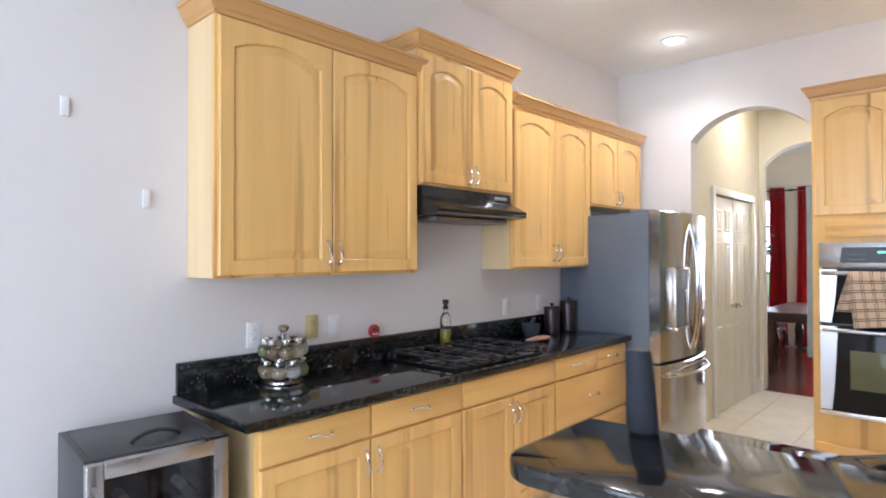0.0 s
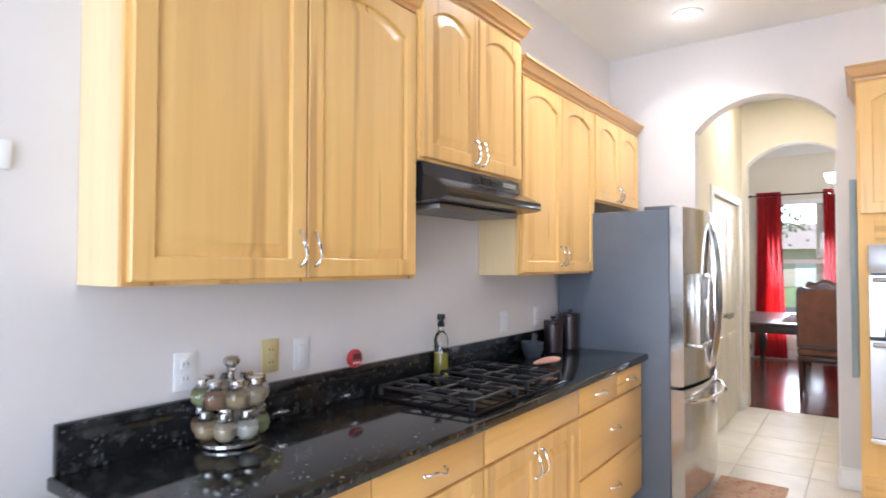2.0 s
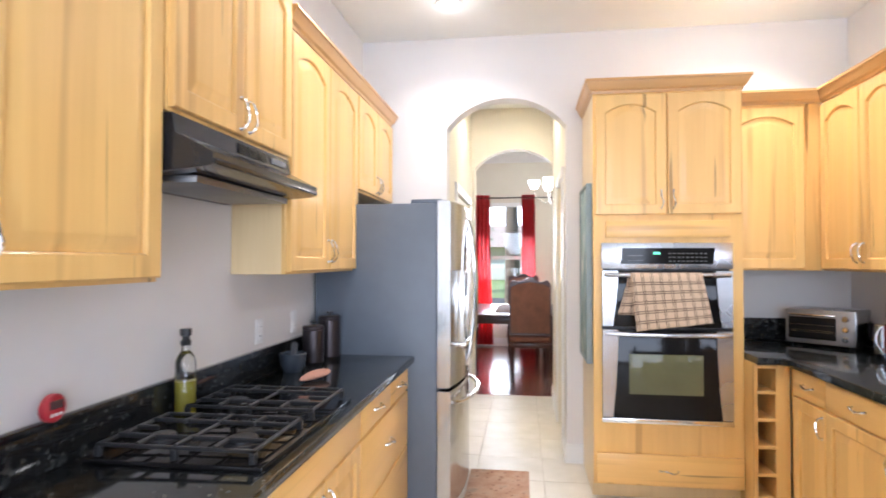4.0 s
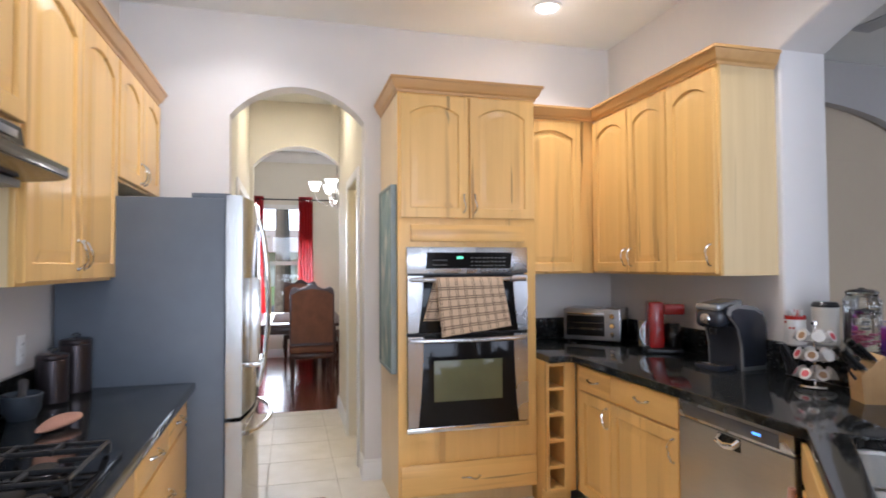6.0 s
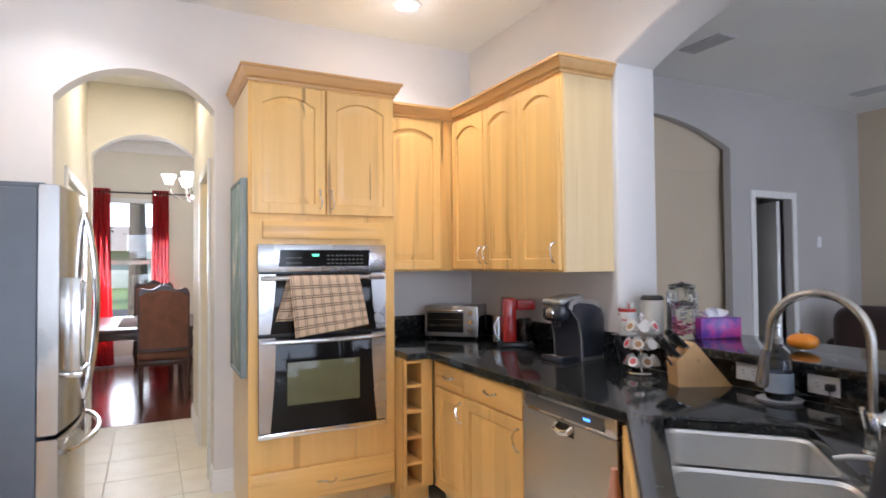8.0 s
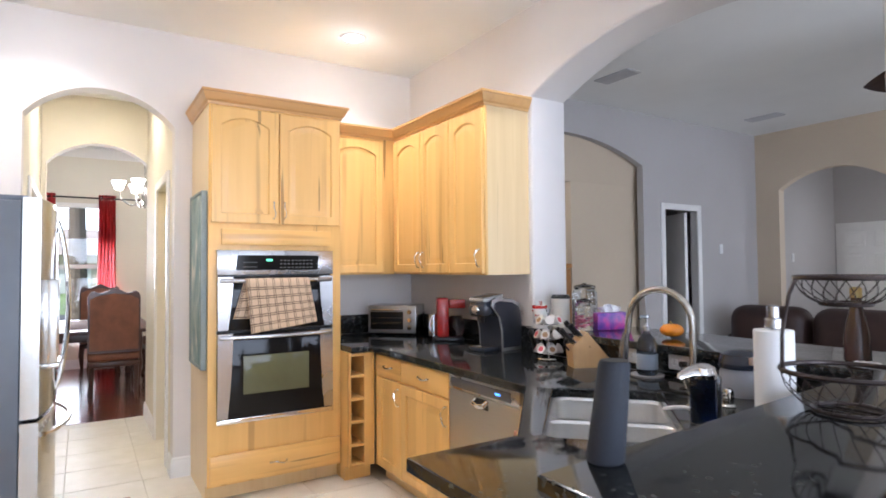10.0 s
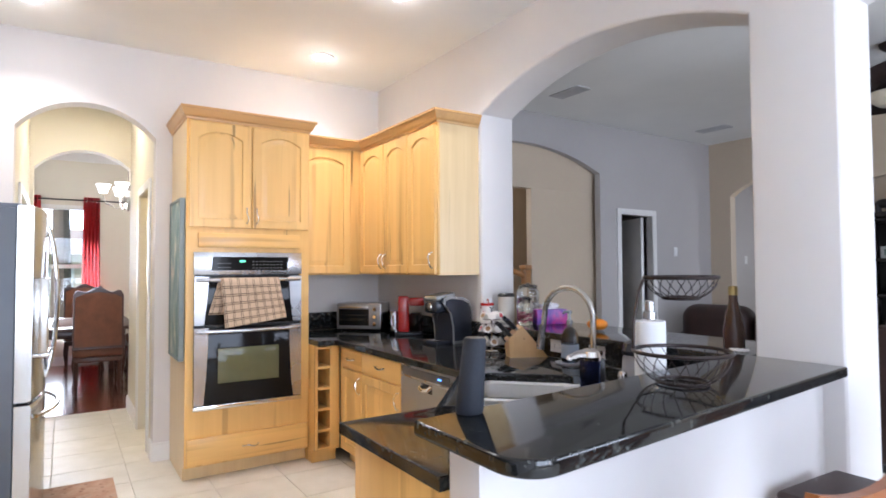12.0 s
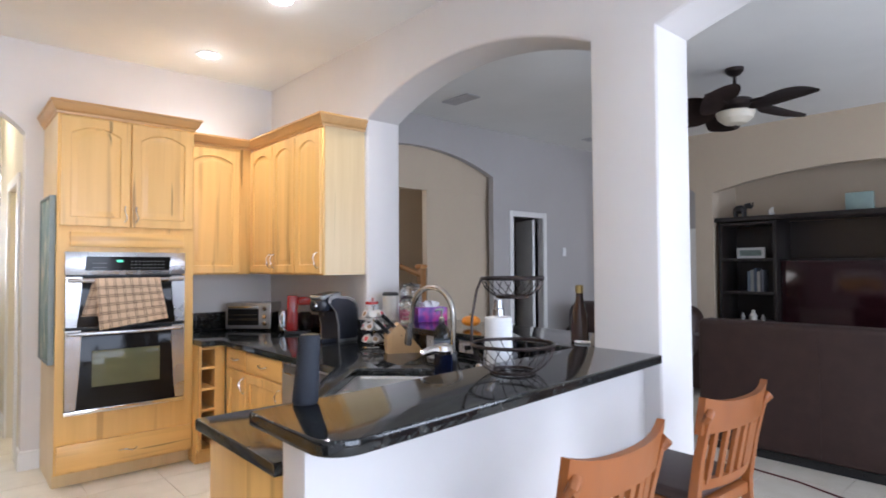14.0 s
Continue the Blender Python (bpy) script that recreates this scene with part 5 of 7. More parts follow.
part("handle", bow_handle((-0.17, -0.02, 0.20), (0.09, -0.02, 0.20), (0, -0.025, 0), 0.007), CHROME, to)
for z in (0.06, 0.12, 0.185):
    part("knob", tube([(0.148, -0.012, z), (0.148, -0.03, z), (0.148, -0.034, z)], [0.02, 0.018, 0.014], 16), CHROME, to)
for fx in (-0.17, 0.17):
    for fy in (0.03, 0.24):
        part("foot", lathe([(0.012, 0), (0.012, 0.013), (0, 0.013)], 10, centre=(fx, fy)), BLACK, to)

RED = plain("red_enamel", (0.46, 0.022, 0.018), 0.22, coat=0.4)
rc = thing("coffee_maker", pose(4.30, -0.29, CZ, 0, 0, -116), "red drip coffee maker with a glass carafe", "coffee maker")
part("base", bx(-0.10, -0.05, 0.0, 0.11, 0.17, 0.03, 0.008), BLACK, rc)
part("tower", bx(-0.08, -0.03, 0.031, 0.005, 0.15, 0.312, 0.012), RED, rc, "upright red tower")
part("brew_arm", bx(0.006, -0.03, 0.235, 0.125, 0.12, 0.30, 0.01), RED, rc)
part("carafe", lathe([(0, 0.032), (0.05, 0.032), (0.056, 0.05), (0.058, 0.12), (0.045, 0.165), (0.04, 0.18)], 20, centre=(0.065, 0.045)), glass("smoky_carafe", (0.35, 0.25, 0.25)), rc, "smoky glass carafe")
part("handle", bow_handle((-0.10, 0.0, 0.05), (-0.10, 0.0, 0.19), (-0.035, 0, 0), 0.008), STEEL, rc)
part("steel_cup", lathe([(0, 0.032), (0.034, 0.032), (0.036, 0.05), (0.036, 0.19), (0.03, 0.195), (0, 0.195)], 18, centre=(-0.105, 0.06)), STEEL, rc)

NAVY = plain("dark_navy_plastic", (0.028, 0.033, 0.046), 0.22, coat=0.3)
SILVER = plain("silver_plastic", (0.45, 0.46, 0.47), 0.25, metal=0.6)
pm = thing("pod_coffee_maker", pose(3.76, -0.30, CZ, 0, 0, -172), "black and silver single-serve pod coffee machine", "coffee maker")
SIDE = [(-0.03, 0.0), (0.14, 0.0), (0.155, 0.03), (0.15, 0.24), (0.125, 0.295), (0.06, 0.325), (-0.07, 0.34), (-0.115, 0.325), (-0.125, 0.29), (-0.06, 0.22), (-0.035, 0.12)]


def side_plate(k, x0, x1, bev):
    cy, cz = 0.03, 0.17
    b = prism([(cy + (y - cy) * k, cz + (z - cz) * k) for y, z in SIDE], "x", x0, x1)
    soften(b, bev, lambda q, e: True)
    return b


part("body", side_plate(0.985, -0.095, 0.095, 0.006), NAVY, pm, "glossy dark navy body")
for sx in (-1, 1):
    x0, x1 = sorted((sx * 0.0955, sx * 0.104))
    band = part("side_band", side_plate(1.0, x0, x1, 0.002), SILVER, pm, "silver edge band")
    x0, x1 = sorted((sx * 0.1045, sx * 0.110))
    part("side_panel", side_plate(0.87, x0, x1, 0.002), NAVY, band, "dark navy side panel")
part("brew_head", bx(-0.08, -0.165, 0.215, 0.08, -0.07, 0.315, 0.035, seg=4), NAVY, pm)
b = bx(-0.075, -0.16, 0.0, 0.075, 0.02, 0.035, 0.016, seg=4)
for v in b.verts:
    v.co.z += 0.325 + 0.14 * v.co.y
part("lid", b, SILVER, pm, "silver brew head lid")
part("ring", tube([(0, -0.166, 0.262), (0, -0.174, 0.262)], [0.03, 0.026], 18), CHROME, pm)
part("nozzle", lathe([(0, 0.18), (0.014, 0.18), (0.02, 0.214), (0, 0.214)], 14, centre=(0, -0.11)), BLACK, pm)
part("drip_tray", bx(-0.08, -0.165, 0.0, 0.08, -0.036, 0.03, 0.008), NAVY, pm)
part("tray_grille", bx(-0.065, -0.15, 0.0302, 0.065, -0.05, 0.034, 0.001), CHROME, pm)

# Carousel of coffee pods.
cr = thing("pod_carousel", pose(3.265, -0.318, CZ), "chrome wire carousel holding foil coffee pods in three tiers", "pod holder")
b = lathe([(0, 0), (0.07, 0), (0.074, 0.005), (0.07, 0.010), (0, 0.012)], 28)
part("base", b, CHROME, cr)
part("post", lathe([(0.005, 0.01), (0.005, 0.265), (0.012, 0.272), (0.012, 0.285), (0, 0.29)], 12), CHROME, cr)
FOIL = [plain("pod_foil_white", (0.72, 0.70, 0.68), 0.3, metal=0.3), plain("pod_foil_red", (0.5, 0.05, 0.07), 0.35), plain("pod_foil_brown", (0.30, 0.17, 0.08), 0.35)]
pod_cup = link_mesh("pod", lathe([(0, 0.0), (0.017, 0.0), (0.023, 0.036), (0.026, 0.038), (0.026, 0.041), (0, 0.041)], 14), FOIL[0])
pod_seal = [link_mesh("seal", lathe([(0, 0.0415), (0.016, 0.0415), (0.016, 0.0425), (0, 0.0428)], 12), f) for f in FOIL]
for tier in range(3):
    z = 0.045 + 0.082 * tier
    part("ring", tube([(0.070 * math.cos(2 * math.pi * k / 24), 0.070 * math.sin(2 * math.pi * k / 24), z - 0.004) for k in range(24)], 0.003, 6, True), CHROME, cr)
    for k in range(7):
        a = 2 * math.pi * (k + 0.4 * tier) / 7
        p = new("pod", pod_cup)
        p.parent = cr
        p.matrix_basis = pose(0.038 * math.cos(a), 0.038 * math.sin(a), z, 0, 0, math.degrees(a)) @ pose(0, 0, 0, 0, 62, 0)
        s = new("seal", pod_seal[(0, 1, 1, 2)[(k + tier) % 4]])
        s.parent = p

# Knife block: a leaning block with slots and dark handles.
kb = thing("knife_block", pose(2.945, -0.345, CZ, 0, 0, -115) @ Matrix.Scale(0.93, 4), "light wood knife block with black-handled knives", "knife block")
b = prism([(-0.135, 0.0), (0.115, 0.0), (-0.055, 0.20), (-0.145, 0.115)], "y", -0.055, 0.055)
soften(b, 0.004, lambda c, e: True)
part("block", b, BLOCK, kb)
out = Vector((-0.70, 0, 0.72)).normalized()
along = Vector((0.72, 0, 0.70)).normalized()
for r in range(2):
    for k in range(3):
        base = Vector((-0.145, 0, 0.115)) + along * (0.03 + 0.055 * r) + Vector((0, -0.034 + 0.034 * k, 0))
        n = 0.115 - 0.02 * ((k + r) % 2)
        p0, p1 = base - out * 0.004, base + out * n
        h = part("knife_handle", tube([p0, base + out * 0.02, base + out * n * 0.6, p1], [0.0085, 0.010, 0.009, 0.011], 10, flat=1.5), BLACK, kb, "black riveted knife handle")
        part("bolster", tube([base - out * 0.002, base + out * 0.012], 0.0112, 10, flat=1.5), STEEL, h)
part("scissors", tube([(-0.16, -0.04, 0.10), (-0.19, -0.045, 0.14), (-0.185, -0.06, 0.165), (-0.165, -0.05, 0.14)], 0.006, 8), BLACK, kb)

# Sink, faucet and what stands round it.
sink = thing("sink", SINK, "double-bowl undermount stainless sink set across the corner", "sink")


def bowl(x0, x1, y0, y1, depth, z=-0.041, r=0.05, n=6):
    b = bmesh.new()
    rings = []
    for inset, zz, rr in ((-0.022, z, r), (0.0, z, r), (0.006, z - 0.01, r), (0.014, z - depth + 0.03, r), (0.04, z - depth, r * 0.7)):
        pts = []
        for sx, sy, a0 in ((1, 1, 0), (-1, 1, 90), (-1, -1, 180), (1, -1, 270)):
            for k in range(n + 1):
                a = radians(a0 + 90 * k / n)
                cx, cy = (x0 + x1) / 2 + sx * ((x1 - x0) / 2 - inset - rr), (y0 + y1) / 2 + sy * ((y1 - y0) / 2 - inset - rr)
                pts.append(b.verts.new((cx + rr * math.cos(a), cy + rr * math.sin(a), zz)))
        rings.append(pts)
    for p, q in zip(rings, rings[1:]):
        for k in range(len(p)):
            b.faces.new((p[k], p[(k + 1) % len(p)], q[(k + 1) % len(p)], q[k]))
    b.faces.new(rings[-1])
    return b


part("bowl", bowl(-SL / 2 + 0.004, -0.012, -SW / 2 + 0.004, SW / 2 - 0.004, 0.19), SINK_STEEL, sink)
part("bowl", bowl(0.012, SL / 2 - 0.004, -SW / 2 + 0.004, SW / 2 - 0.004, 0.19), SINK_STEEL, sink)
for s in (-1, 1):
    part("drain", lathe([(0.0, -0.2285), (0.03, -0.2285), (0.045, -0.226), (0.047, -0.2285)], 20, centre=(s * SL / 4, 0)), CHROME, sink)

fa = thing("faucet", pose(2.09, 0.028, CZ, 0, 0, -80), "tall brushed nickel gooseneck faucet with a pull-down head", "faucet")
pts = [(0, 0, 0.0), (0, 0, 0.10), (0, 0, 0.20), (0, 0, 0.28)]
R = 0.132
pts += [(0, R - R * math.cos(math.pi * k / 14), 0.305 + R * math.sin(math.pi * k / 14)) for k in range(15)]
pts += [(0.0, 2 * R + 0.004, 0.28), (0.0, 2 * R + 0.008, 0.255)]
part("neck", tube(pts, 0.0135, 14), NICKEL, fa)
part("base", lathe([(0.03, 0.0), (0.03, 0.008), (0.024, 0.014), (0.022, 0.10), (0.016, 0.115)], 20), NICKEL, fa)
part("spray_head", tube([(0, 2 * R + 0.012, 0.255), (0, 2 * R + 0.02, 0.215), (0, 2 * R + 0.028, 0.15), (0, 2 * R + 0.03, 0.14)], [0.015, 0.017, 0.020, 0.017], 14), plain("dark_nickel", (0.28, 0.27, 0.27), 0.25, metal=0.8), fa, "pull-down spray head")
part("lever", tube([(-0.02, 0.0, 0.07), (-0.05, 0.0, 0.085), (-0.085, 0.0, 0.14)], [0.013, 0.010, 0.007], 10), NICKEL, fa)

ds = thing("soap_dispenser", pose(1.895, 0.26, CZ), "automatic soap dispenser with a blue tank and chrome spout", "soap dispenser")
part("foot", lathe([(0, 0), (0.043, 0), (0.046, 0.006), (0.044, 0.022), (0, 0.022)], 24), BLACK, ds)
part("tank", lathe([(0, 0.023), (0.04, 0.023), (0.041, 0.03), (0.041, 0.165), (0, 0.165)], 24), glass("blue_soap", (0.06, 0.16, 0.75), 0.05), ds, "deep blue liquid soap")
part("back_shell", bx(-0.04, -0.048, 0.02, 0.04, -0.015, 0.175, 0.012), BLACK, ds)
b = lathe([(0.042, 0.166), (0.044, 0.18), (0.038, 0.20), (0.02, 0.21), (0, 0.212)], 24)
merge(b, tube([(0, 0.02, 0.188), (0.0, 0.07, 0.19), (0, 0.115, 0.182), (0, 0.12, 0.176)], [0.026, 0.018, 0.012, 0.008], 12, flat=0.6))
part("spout", b, CHROME, ds, "chrome top and spout")

bo = thing("dish_soap_bottle", pose(2.60, -0.345, CZ) @ Matrix.Scale(1.22, 4), "clear dish soap bottle with a pump on a round tray", "soap bottle")
part("tray", lathe([(0, 0), (0.06, 0), (0.066, 0.008), (0.062, 0.01), (0.05, 0.006), (0, 0.005)], 24), GREY_PLASTIC, bo)
part("bottle", lathe([(0, 0.007), (0.035, 0.007), (0.04, 0.015), (0.04, 0.12), (0.03, 0.15), (0.014, 0.165), (0.013, 0.18)], 20), glass("grey_blue_bottle", (0.45, 0.52, 0.60)), bo)
part("soap", lathe([(0, 0.01), (0.036, 0.012), (0.037, 0.085), (0, 0.085)], 18), glass("slate_soap", (0.35, 0.42, 0.55)), bo)
part("label", lathe([(0.0405, 0.03), (0.0405, 0.09)], 20, closed=False), plain("soap_label", (0.28, 0.32, 0.38), 0.4), bo)
b = lathe([(0.014, 0.178), (0.015, 0.195), (0.006, 0.2), (0.005, 0.225), (0.011, 0.228), (0.011, 0.24), (0, 0.242)], 14)
merge(b, tube([(0, 0, 0.234), (0.0, 0.03, 0.235), (0.0, 0.04, 0.228)], [0.007, 0.006, 0.005], 8))
part("pump", b, SILVER, bo)

gb = thing("food_chopper", pose(2.115, -0.33, CZ), "grey countertop chopper with a dark domed lid", "food chopper")
part("base", lathe([(0, 0), (0.085, 0), (0.09, 0.01), (0.088, 0.09), (0.08, 0.11), (0, 0.11)], 28), plain("warm_grey_plastic", (0.27, 0.27, 0.29), 0.35), gb)
part("lid", lathe([(0.09, 0.111), (0.092, 0.13), (0.08, 0.165), (0.045, 0.18), (0, 0.182)], 28), plain("blue_black_plastic", (0.018, 0.022, 0.034), 0.25), gb)
part("label", bx(-0.085, 0.03, 0.135, -0.07, 0.075, 0.165, 0.002), plain("tan_label", (0.35, 0.25, 0.2), 0.5), gb)

pt = thing("paper_towel_holder", pose(1.79, 0.03, CZ), "white paper towel roll on a steel holder", "paper towel")
part("foot", lathe([(0, 0), (0.075, 0), (0.078, 0.006), (0.07, 0.012), (0, 0.014)], 28), STEEL, pt)
part("roll", lathe([(0.02, 0.016), (0.058, 0.016), (0.0605, 0.02), (0.0605, 0.31), (0.058, 0.315), (0.02, 0.315)], 32), plain("paper", (0.82, 0.82, 0.82), 0.95, spread=0.02, relief=0.001, relief_scale=150), pt, "white quilted paper roll")
part("rod", lathe([(0.008, 0.012), (0.008, 0.32), (0.026, 0.322), (0.026, 0.35), (0.019, 0.354), (0.019, 0.39), (0.01, 0.397), (0, 0.397)], 16), STEEL, pt, "steel rod with a cylindrical finial")

ag = thing("air_gap", pose(2.03, -0.09, CZ), "brushed nickel air gap cap beside the faucet", "air gap")
part("collar", lathe([(0.026, 0.0), (0.028, 0.004), (0.022, 0.010), (0, 0.010)], 20), NICKEL, ag)
part("cap", lathe([(0.019, 0.0105), (0.021, 0.02), (0.021, 0.052), (0.016, 0.066), (0, 0.07)], 20), CHROME, ag, "polished domed cap")
br = thing("dish_brush", pose(1.985, 0.13, CZ, 0, 0, 25), "small white dish brush lying beside the faucet", "brush")
part("head", lathe([(0, 0.004), (0.024, 0.004), (0.027, 0.012), (0.024, 0.026), (0.010, 0.032), (0, 0.033)], 18), WHITE, br)
part("bristles", lathe([(0, 0.0), (0.022, 0.0), (0.023, 0.0035), (0, 0.0035)], 18), GREY_PLASTIC, br)
part("handle", tube([(0.018, 0, 0.02), (0.06, 0.0, 0.028), (0.10, 0.004, 0.024), (0.135, 0.01, 0.016)], [0.006, 0.007, 0.007, 0.005], 8), WHITE, br)


def hung_cloth(at):
    """A small folded cloth hanging by its middle from a pull."""
    c = bmesh.new()
    rows = []
    for j in range(11):
        v = j / 10
        w = 0.016 + 0.038 * math.sin(0.5 * math.pi * min(1, v * 1.3))
        rows.append([c.verts.new((w * math.cos(2 * math.pi * k / 18), (0.012 + 0.012 * v) * math.sin(2 * math.pi * k / 18) * (1 + 0.35 * math.cos(5 * 2 * math.pi * k / 18) * v), -0.15 * v - 0.012 * v * math.cos(2 * math.pi * k / 9))) for k in range(18)])
    for p, q in zip(rows, rows[1:]):
        for k in range(18):
            c.faces.new((p[k], p[(k + 1) % 18], q[(k + 1) % 18], q[k]))
    c.faces.new(rows[0]), c.faces.new(rows[-1])
    return solid("dish_cloth", c, plain("dusty_pink_cloth", (0.50, 0.27, 0.21), 0.92, spread=0.2, relief=0.002, relief_scale=90), "dusty pink dish cloth hanging on the sink cabinet", "cloth", at=at)


hung_cloth(dm @ pose(0.045, -0.072, 0.71))
for ox in (2.79, 2.49):
    o = wall_plate("bar_outlet", pose(ox, -0.4395, 0.985, 0, 90, 180), "white double outlet set sideways in the granite face", WHITE)
plug = thing("power_plug", pose(2.454, -0.43, 0.985), "black power plug in the bar outlet", "plug")
part("plug_body", bx(-0.014, 0.0, -0.013, 0.014, 0.03, 0.013, 0.004), BLACK, plug)
part("cord", tube([(0, 0.03, 0), (-0.02, 0.05, -0.03), (-0.1, 0.04, -0.06), (-0.2, 0.06, -0.064)], 0.003, 8), BLACK, plug)

# ---- things on the raised bar ----
def leaning(b):
    """Leans a standing part a little, its foot staying flat."""
    for v in b.verts:
        v.co.x -= 0.14 * v.co.z
    return b


sp = thing("smart_speaker", pose(1.535, 1.105, BAR), "dark navy cylindrical cloth smart speaker on the bar", "speaker")
part("body", leaning(lathe([(0, 0), (0.033, 0), (0.036, 0.004), (0.037, 0.012), (0.030, 0.19), (0.027, 0.197), (0, 0.197)], 28)), plain("navy_mesh_cloth", (0.020, 0.024, 0.034), 0.75, relief=0.001, relief_scale=500), sp)
part("top_ring", leaning(lathe([(0.018, 0.1975), (0.026, 0.1975), (0.026, 0.1985), (0.018, 0.1985)], 28)), plain("speaker_top", (0.012, 0.014, 0.018), 0.4), sp)

bk = thing("wire_basket", pose(1.45, 0.316, BAR), "two-tier dark wire fruit basket, empty", "fruit basket")


def wire_bowl(z, r_top, r_bot, h, parent, n=20):
    bw = part("bowl", tube([(r_top * math.cos(2 * math.pi * k / 36), r_top * math.sin(2 * math.pi * k / 36), z + h) for k in range(36)], 0.0065, 8, True), DARK_METAL, parent, "open wire bowl")
    part("foot_ring", tube([(r_bot * math.cos(2 * math.pi * k / 28), r_bot * math.sin(2 * math.pi * k / 28), z + 0.008) for k in range(28)], 0.006, 8, True), DARK_METAL, bw)
    for k in range(n):
        a = 2 * math.pi * k / n
        pts = []
        for s in range(7):
            u = s / 6
            r = r_bot + (r_top - r_bot) * math.sin(u * math.pi / 2)
            w = a + 0.45 * u
            pts.append((r * math.cos(w), r * math.sin(w), z + 0.008 + (h - 0.008) * u ** 1.3))
        part("wire", tube(pts, 0.0015, 5), DARK_METAL, bw)
    for k in range(5):
        q = -r_bot + 2 * r_bot * (k + 0.5) / 5
        e = math.sqrt(max(0, r_bot * r_bot - q * q))
        part("wire", tube([(-e, q, z + 0.006), (e, q, z + 0.006)], 0.0015, 5), DARK_METAL, bw)


wire_bowl(0.0, 0.15, 0.08, 0.105, bk)
wire_bowl(0.27, 0.112, 0.055, 0.075, bk)
a = radians(44)
part("upright", tube([(0.15 * math.cos(a), 0.15 * math.sin(a), 0.10), (0.148 * math.cos(a), 0.148 * math.sin(a), 0.20), (0.13 * math.cos(a), 0.13 * math.sin(a), 0.30), (0.112 * math.cos(a), 0.112 * math.sin(a), 0.345)], 0.005, 8), DARK_METAL, bk)

b2 = thing("sauce_bottle", pose(1.81, -0.60, BAR), "dark brown glass bottle with a gold cap on the ledge", "bottle")
part("glass", lathe([(0, 0), (0.042, 0), (0.046, 0.006), (0.046, 0.09), (0.036, 0.15), (0.02, 0.22), (0.018, 0.25)], 20), plain("brown_bottle_glass", (0.05, 0.025, 0.02), 0.08), b2)
part("cap", lathe([(0.02, 0.248), (0.021, 0.25), (0.021, 0.285), (0.016, 0.29), (0, 0.291)], 16), plain("gold_cap", (0.45, 0.34, 0.14), 0.35, metal=0.7), b2)
solid("cable_loop", tube([(0.04 * math.cos(2 * math.pi * k / 20), 0.028 * math.sin(2 * math.pi * k / 20), 0.004 + 0.004 * (k % 2)) for k in range(20)], 0.004, 6, True), WHITE, "white coiled cable on the bar beside the column", "cable", at=pose(1.755, -0.545, BAR))

pu = thing("pumpkin", pose(2.73, -0.71, BAR), "small orange decorative pumpkin on the ledge", "pumpkin")
b = bmesh.new()
bmesh.ops.create_uvsphere(b, u_segments=40, v_segments=14, radius=0.048)
for v in b.verts:
    a = math.atan2(v.co.y, v.co.x)
    k = 1 + 0.07 * abs(math.cos(4 * a))
    v.co = (v.co.x * 1.2 * k, v.co.y * 1.2 * k, 0.036 + v.co.z * 0.76 * (1 - 0.12 * math.exp(-40 * (v.co.x ** 2 + v.co.y ** 2) / 0.01)))
part("fruit", b, plain("pumpkin_orange", (0.72, 0.24, 0.015), 0.35), pu)
part("stem", tube([(0, 0, 0.062), (0.004, 0, 0.075), (0.012, 0.002, 0.083)], [0.008, 0.006, 0.005], 8), plain("pumpkin_stem", (0.30, 0.2, 0.08), 0.8), pu)

tb = thing("tissue_box", pose(3.215, -0.765, BAR, 0, 0, -104), "magenta and violet tissue box with a white tissue", "tissue box")


def violet_print():
    m, nodes, links, b = material("violet_box_print")
    mp = coords(nodes, links, (1, 1, 1))
    n = noise_node(nodes, links, mp, 14, 2)
    r = ramp(nodes, links, n.outputs["Fac"], [(0.35, (0.10, 0.04, 0.30)), (0.5, (0.28, 0.05, 0.36)), (0.65, (0.55, 0.05, 0.28))])
    links.new(r.outputs["Color"], b.inputs["Base Color"])
    b.inputs["Roughness"].default_value = 0.35
    return m


part("box", bx(-0.115, -0.06, 0.0, 0.115, 0.06, 0.10, 0.003), violet_print(), tb)
b = bmesh.new()
rows = []
for j in range(8):
    v = j / 7
    rows.append([b.verts.new(((u / 12 - 0.5) * (0.11 + 0.05 * v) + 0.01 * math.sin(5 * v + u), 0.018 * math.sin(u * 1.3 + 3 * v) * (0.4 + v), 0.09 + 0.062 * math.sin(v * 1.7) * (1 - 0.35 * abs(u / 6 - 1)))) for u in range(13)])
for p, q in zip(rows, rows[1:]):
    for k in range(12):
        b.faces.new((p[k], p[k + 1], q[k + 1], q[k]))
t = part("tissue", b, plain("tissue_paper", (0.82, 0.82, 0.82), 0.9), tb, "crumpled white tissue")
t.modifiers.new("thickness", "SOLIDIFY").thickness = 0.002


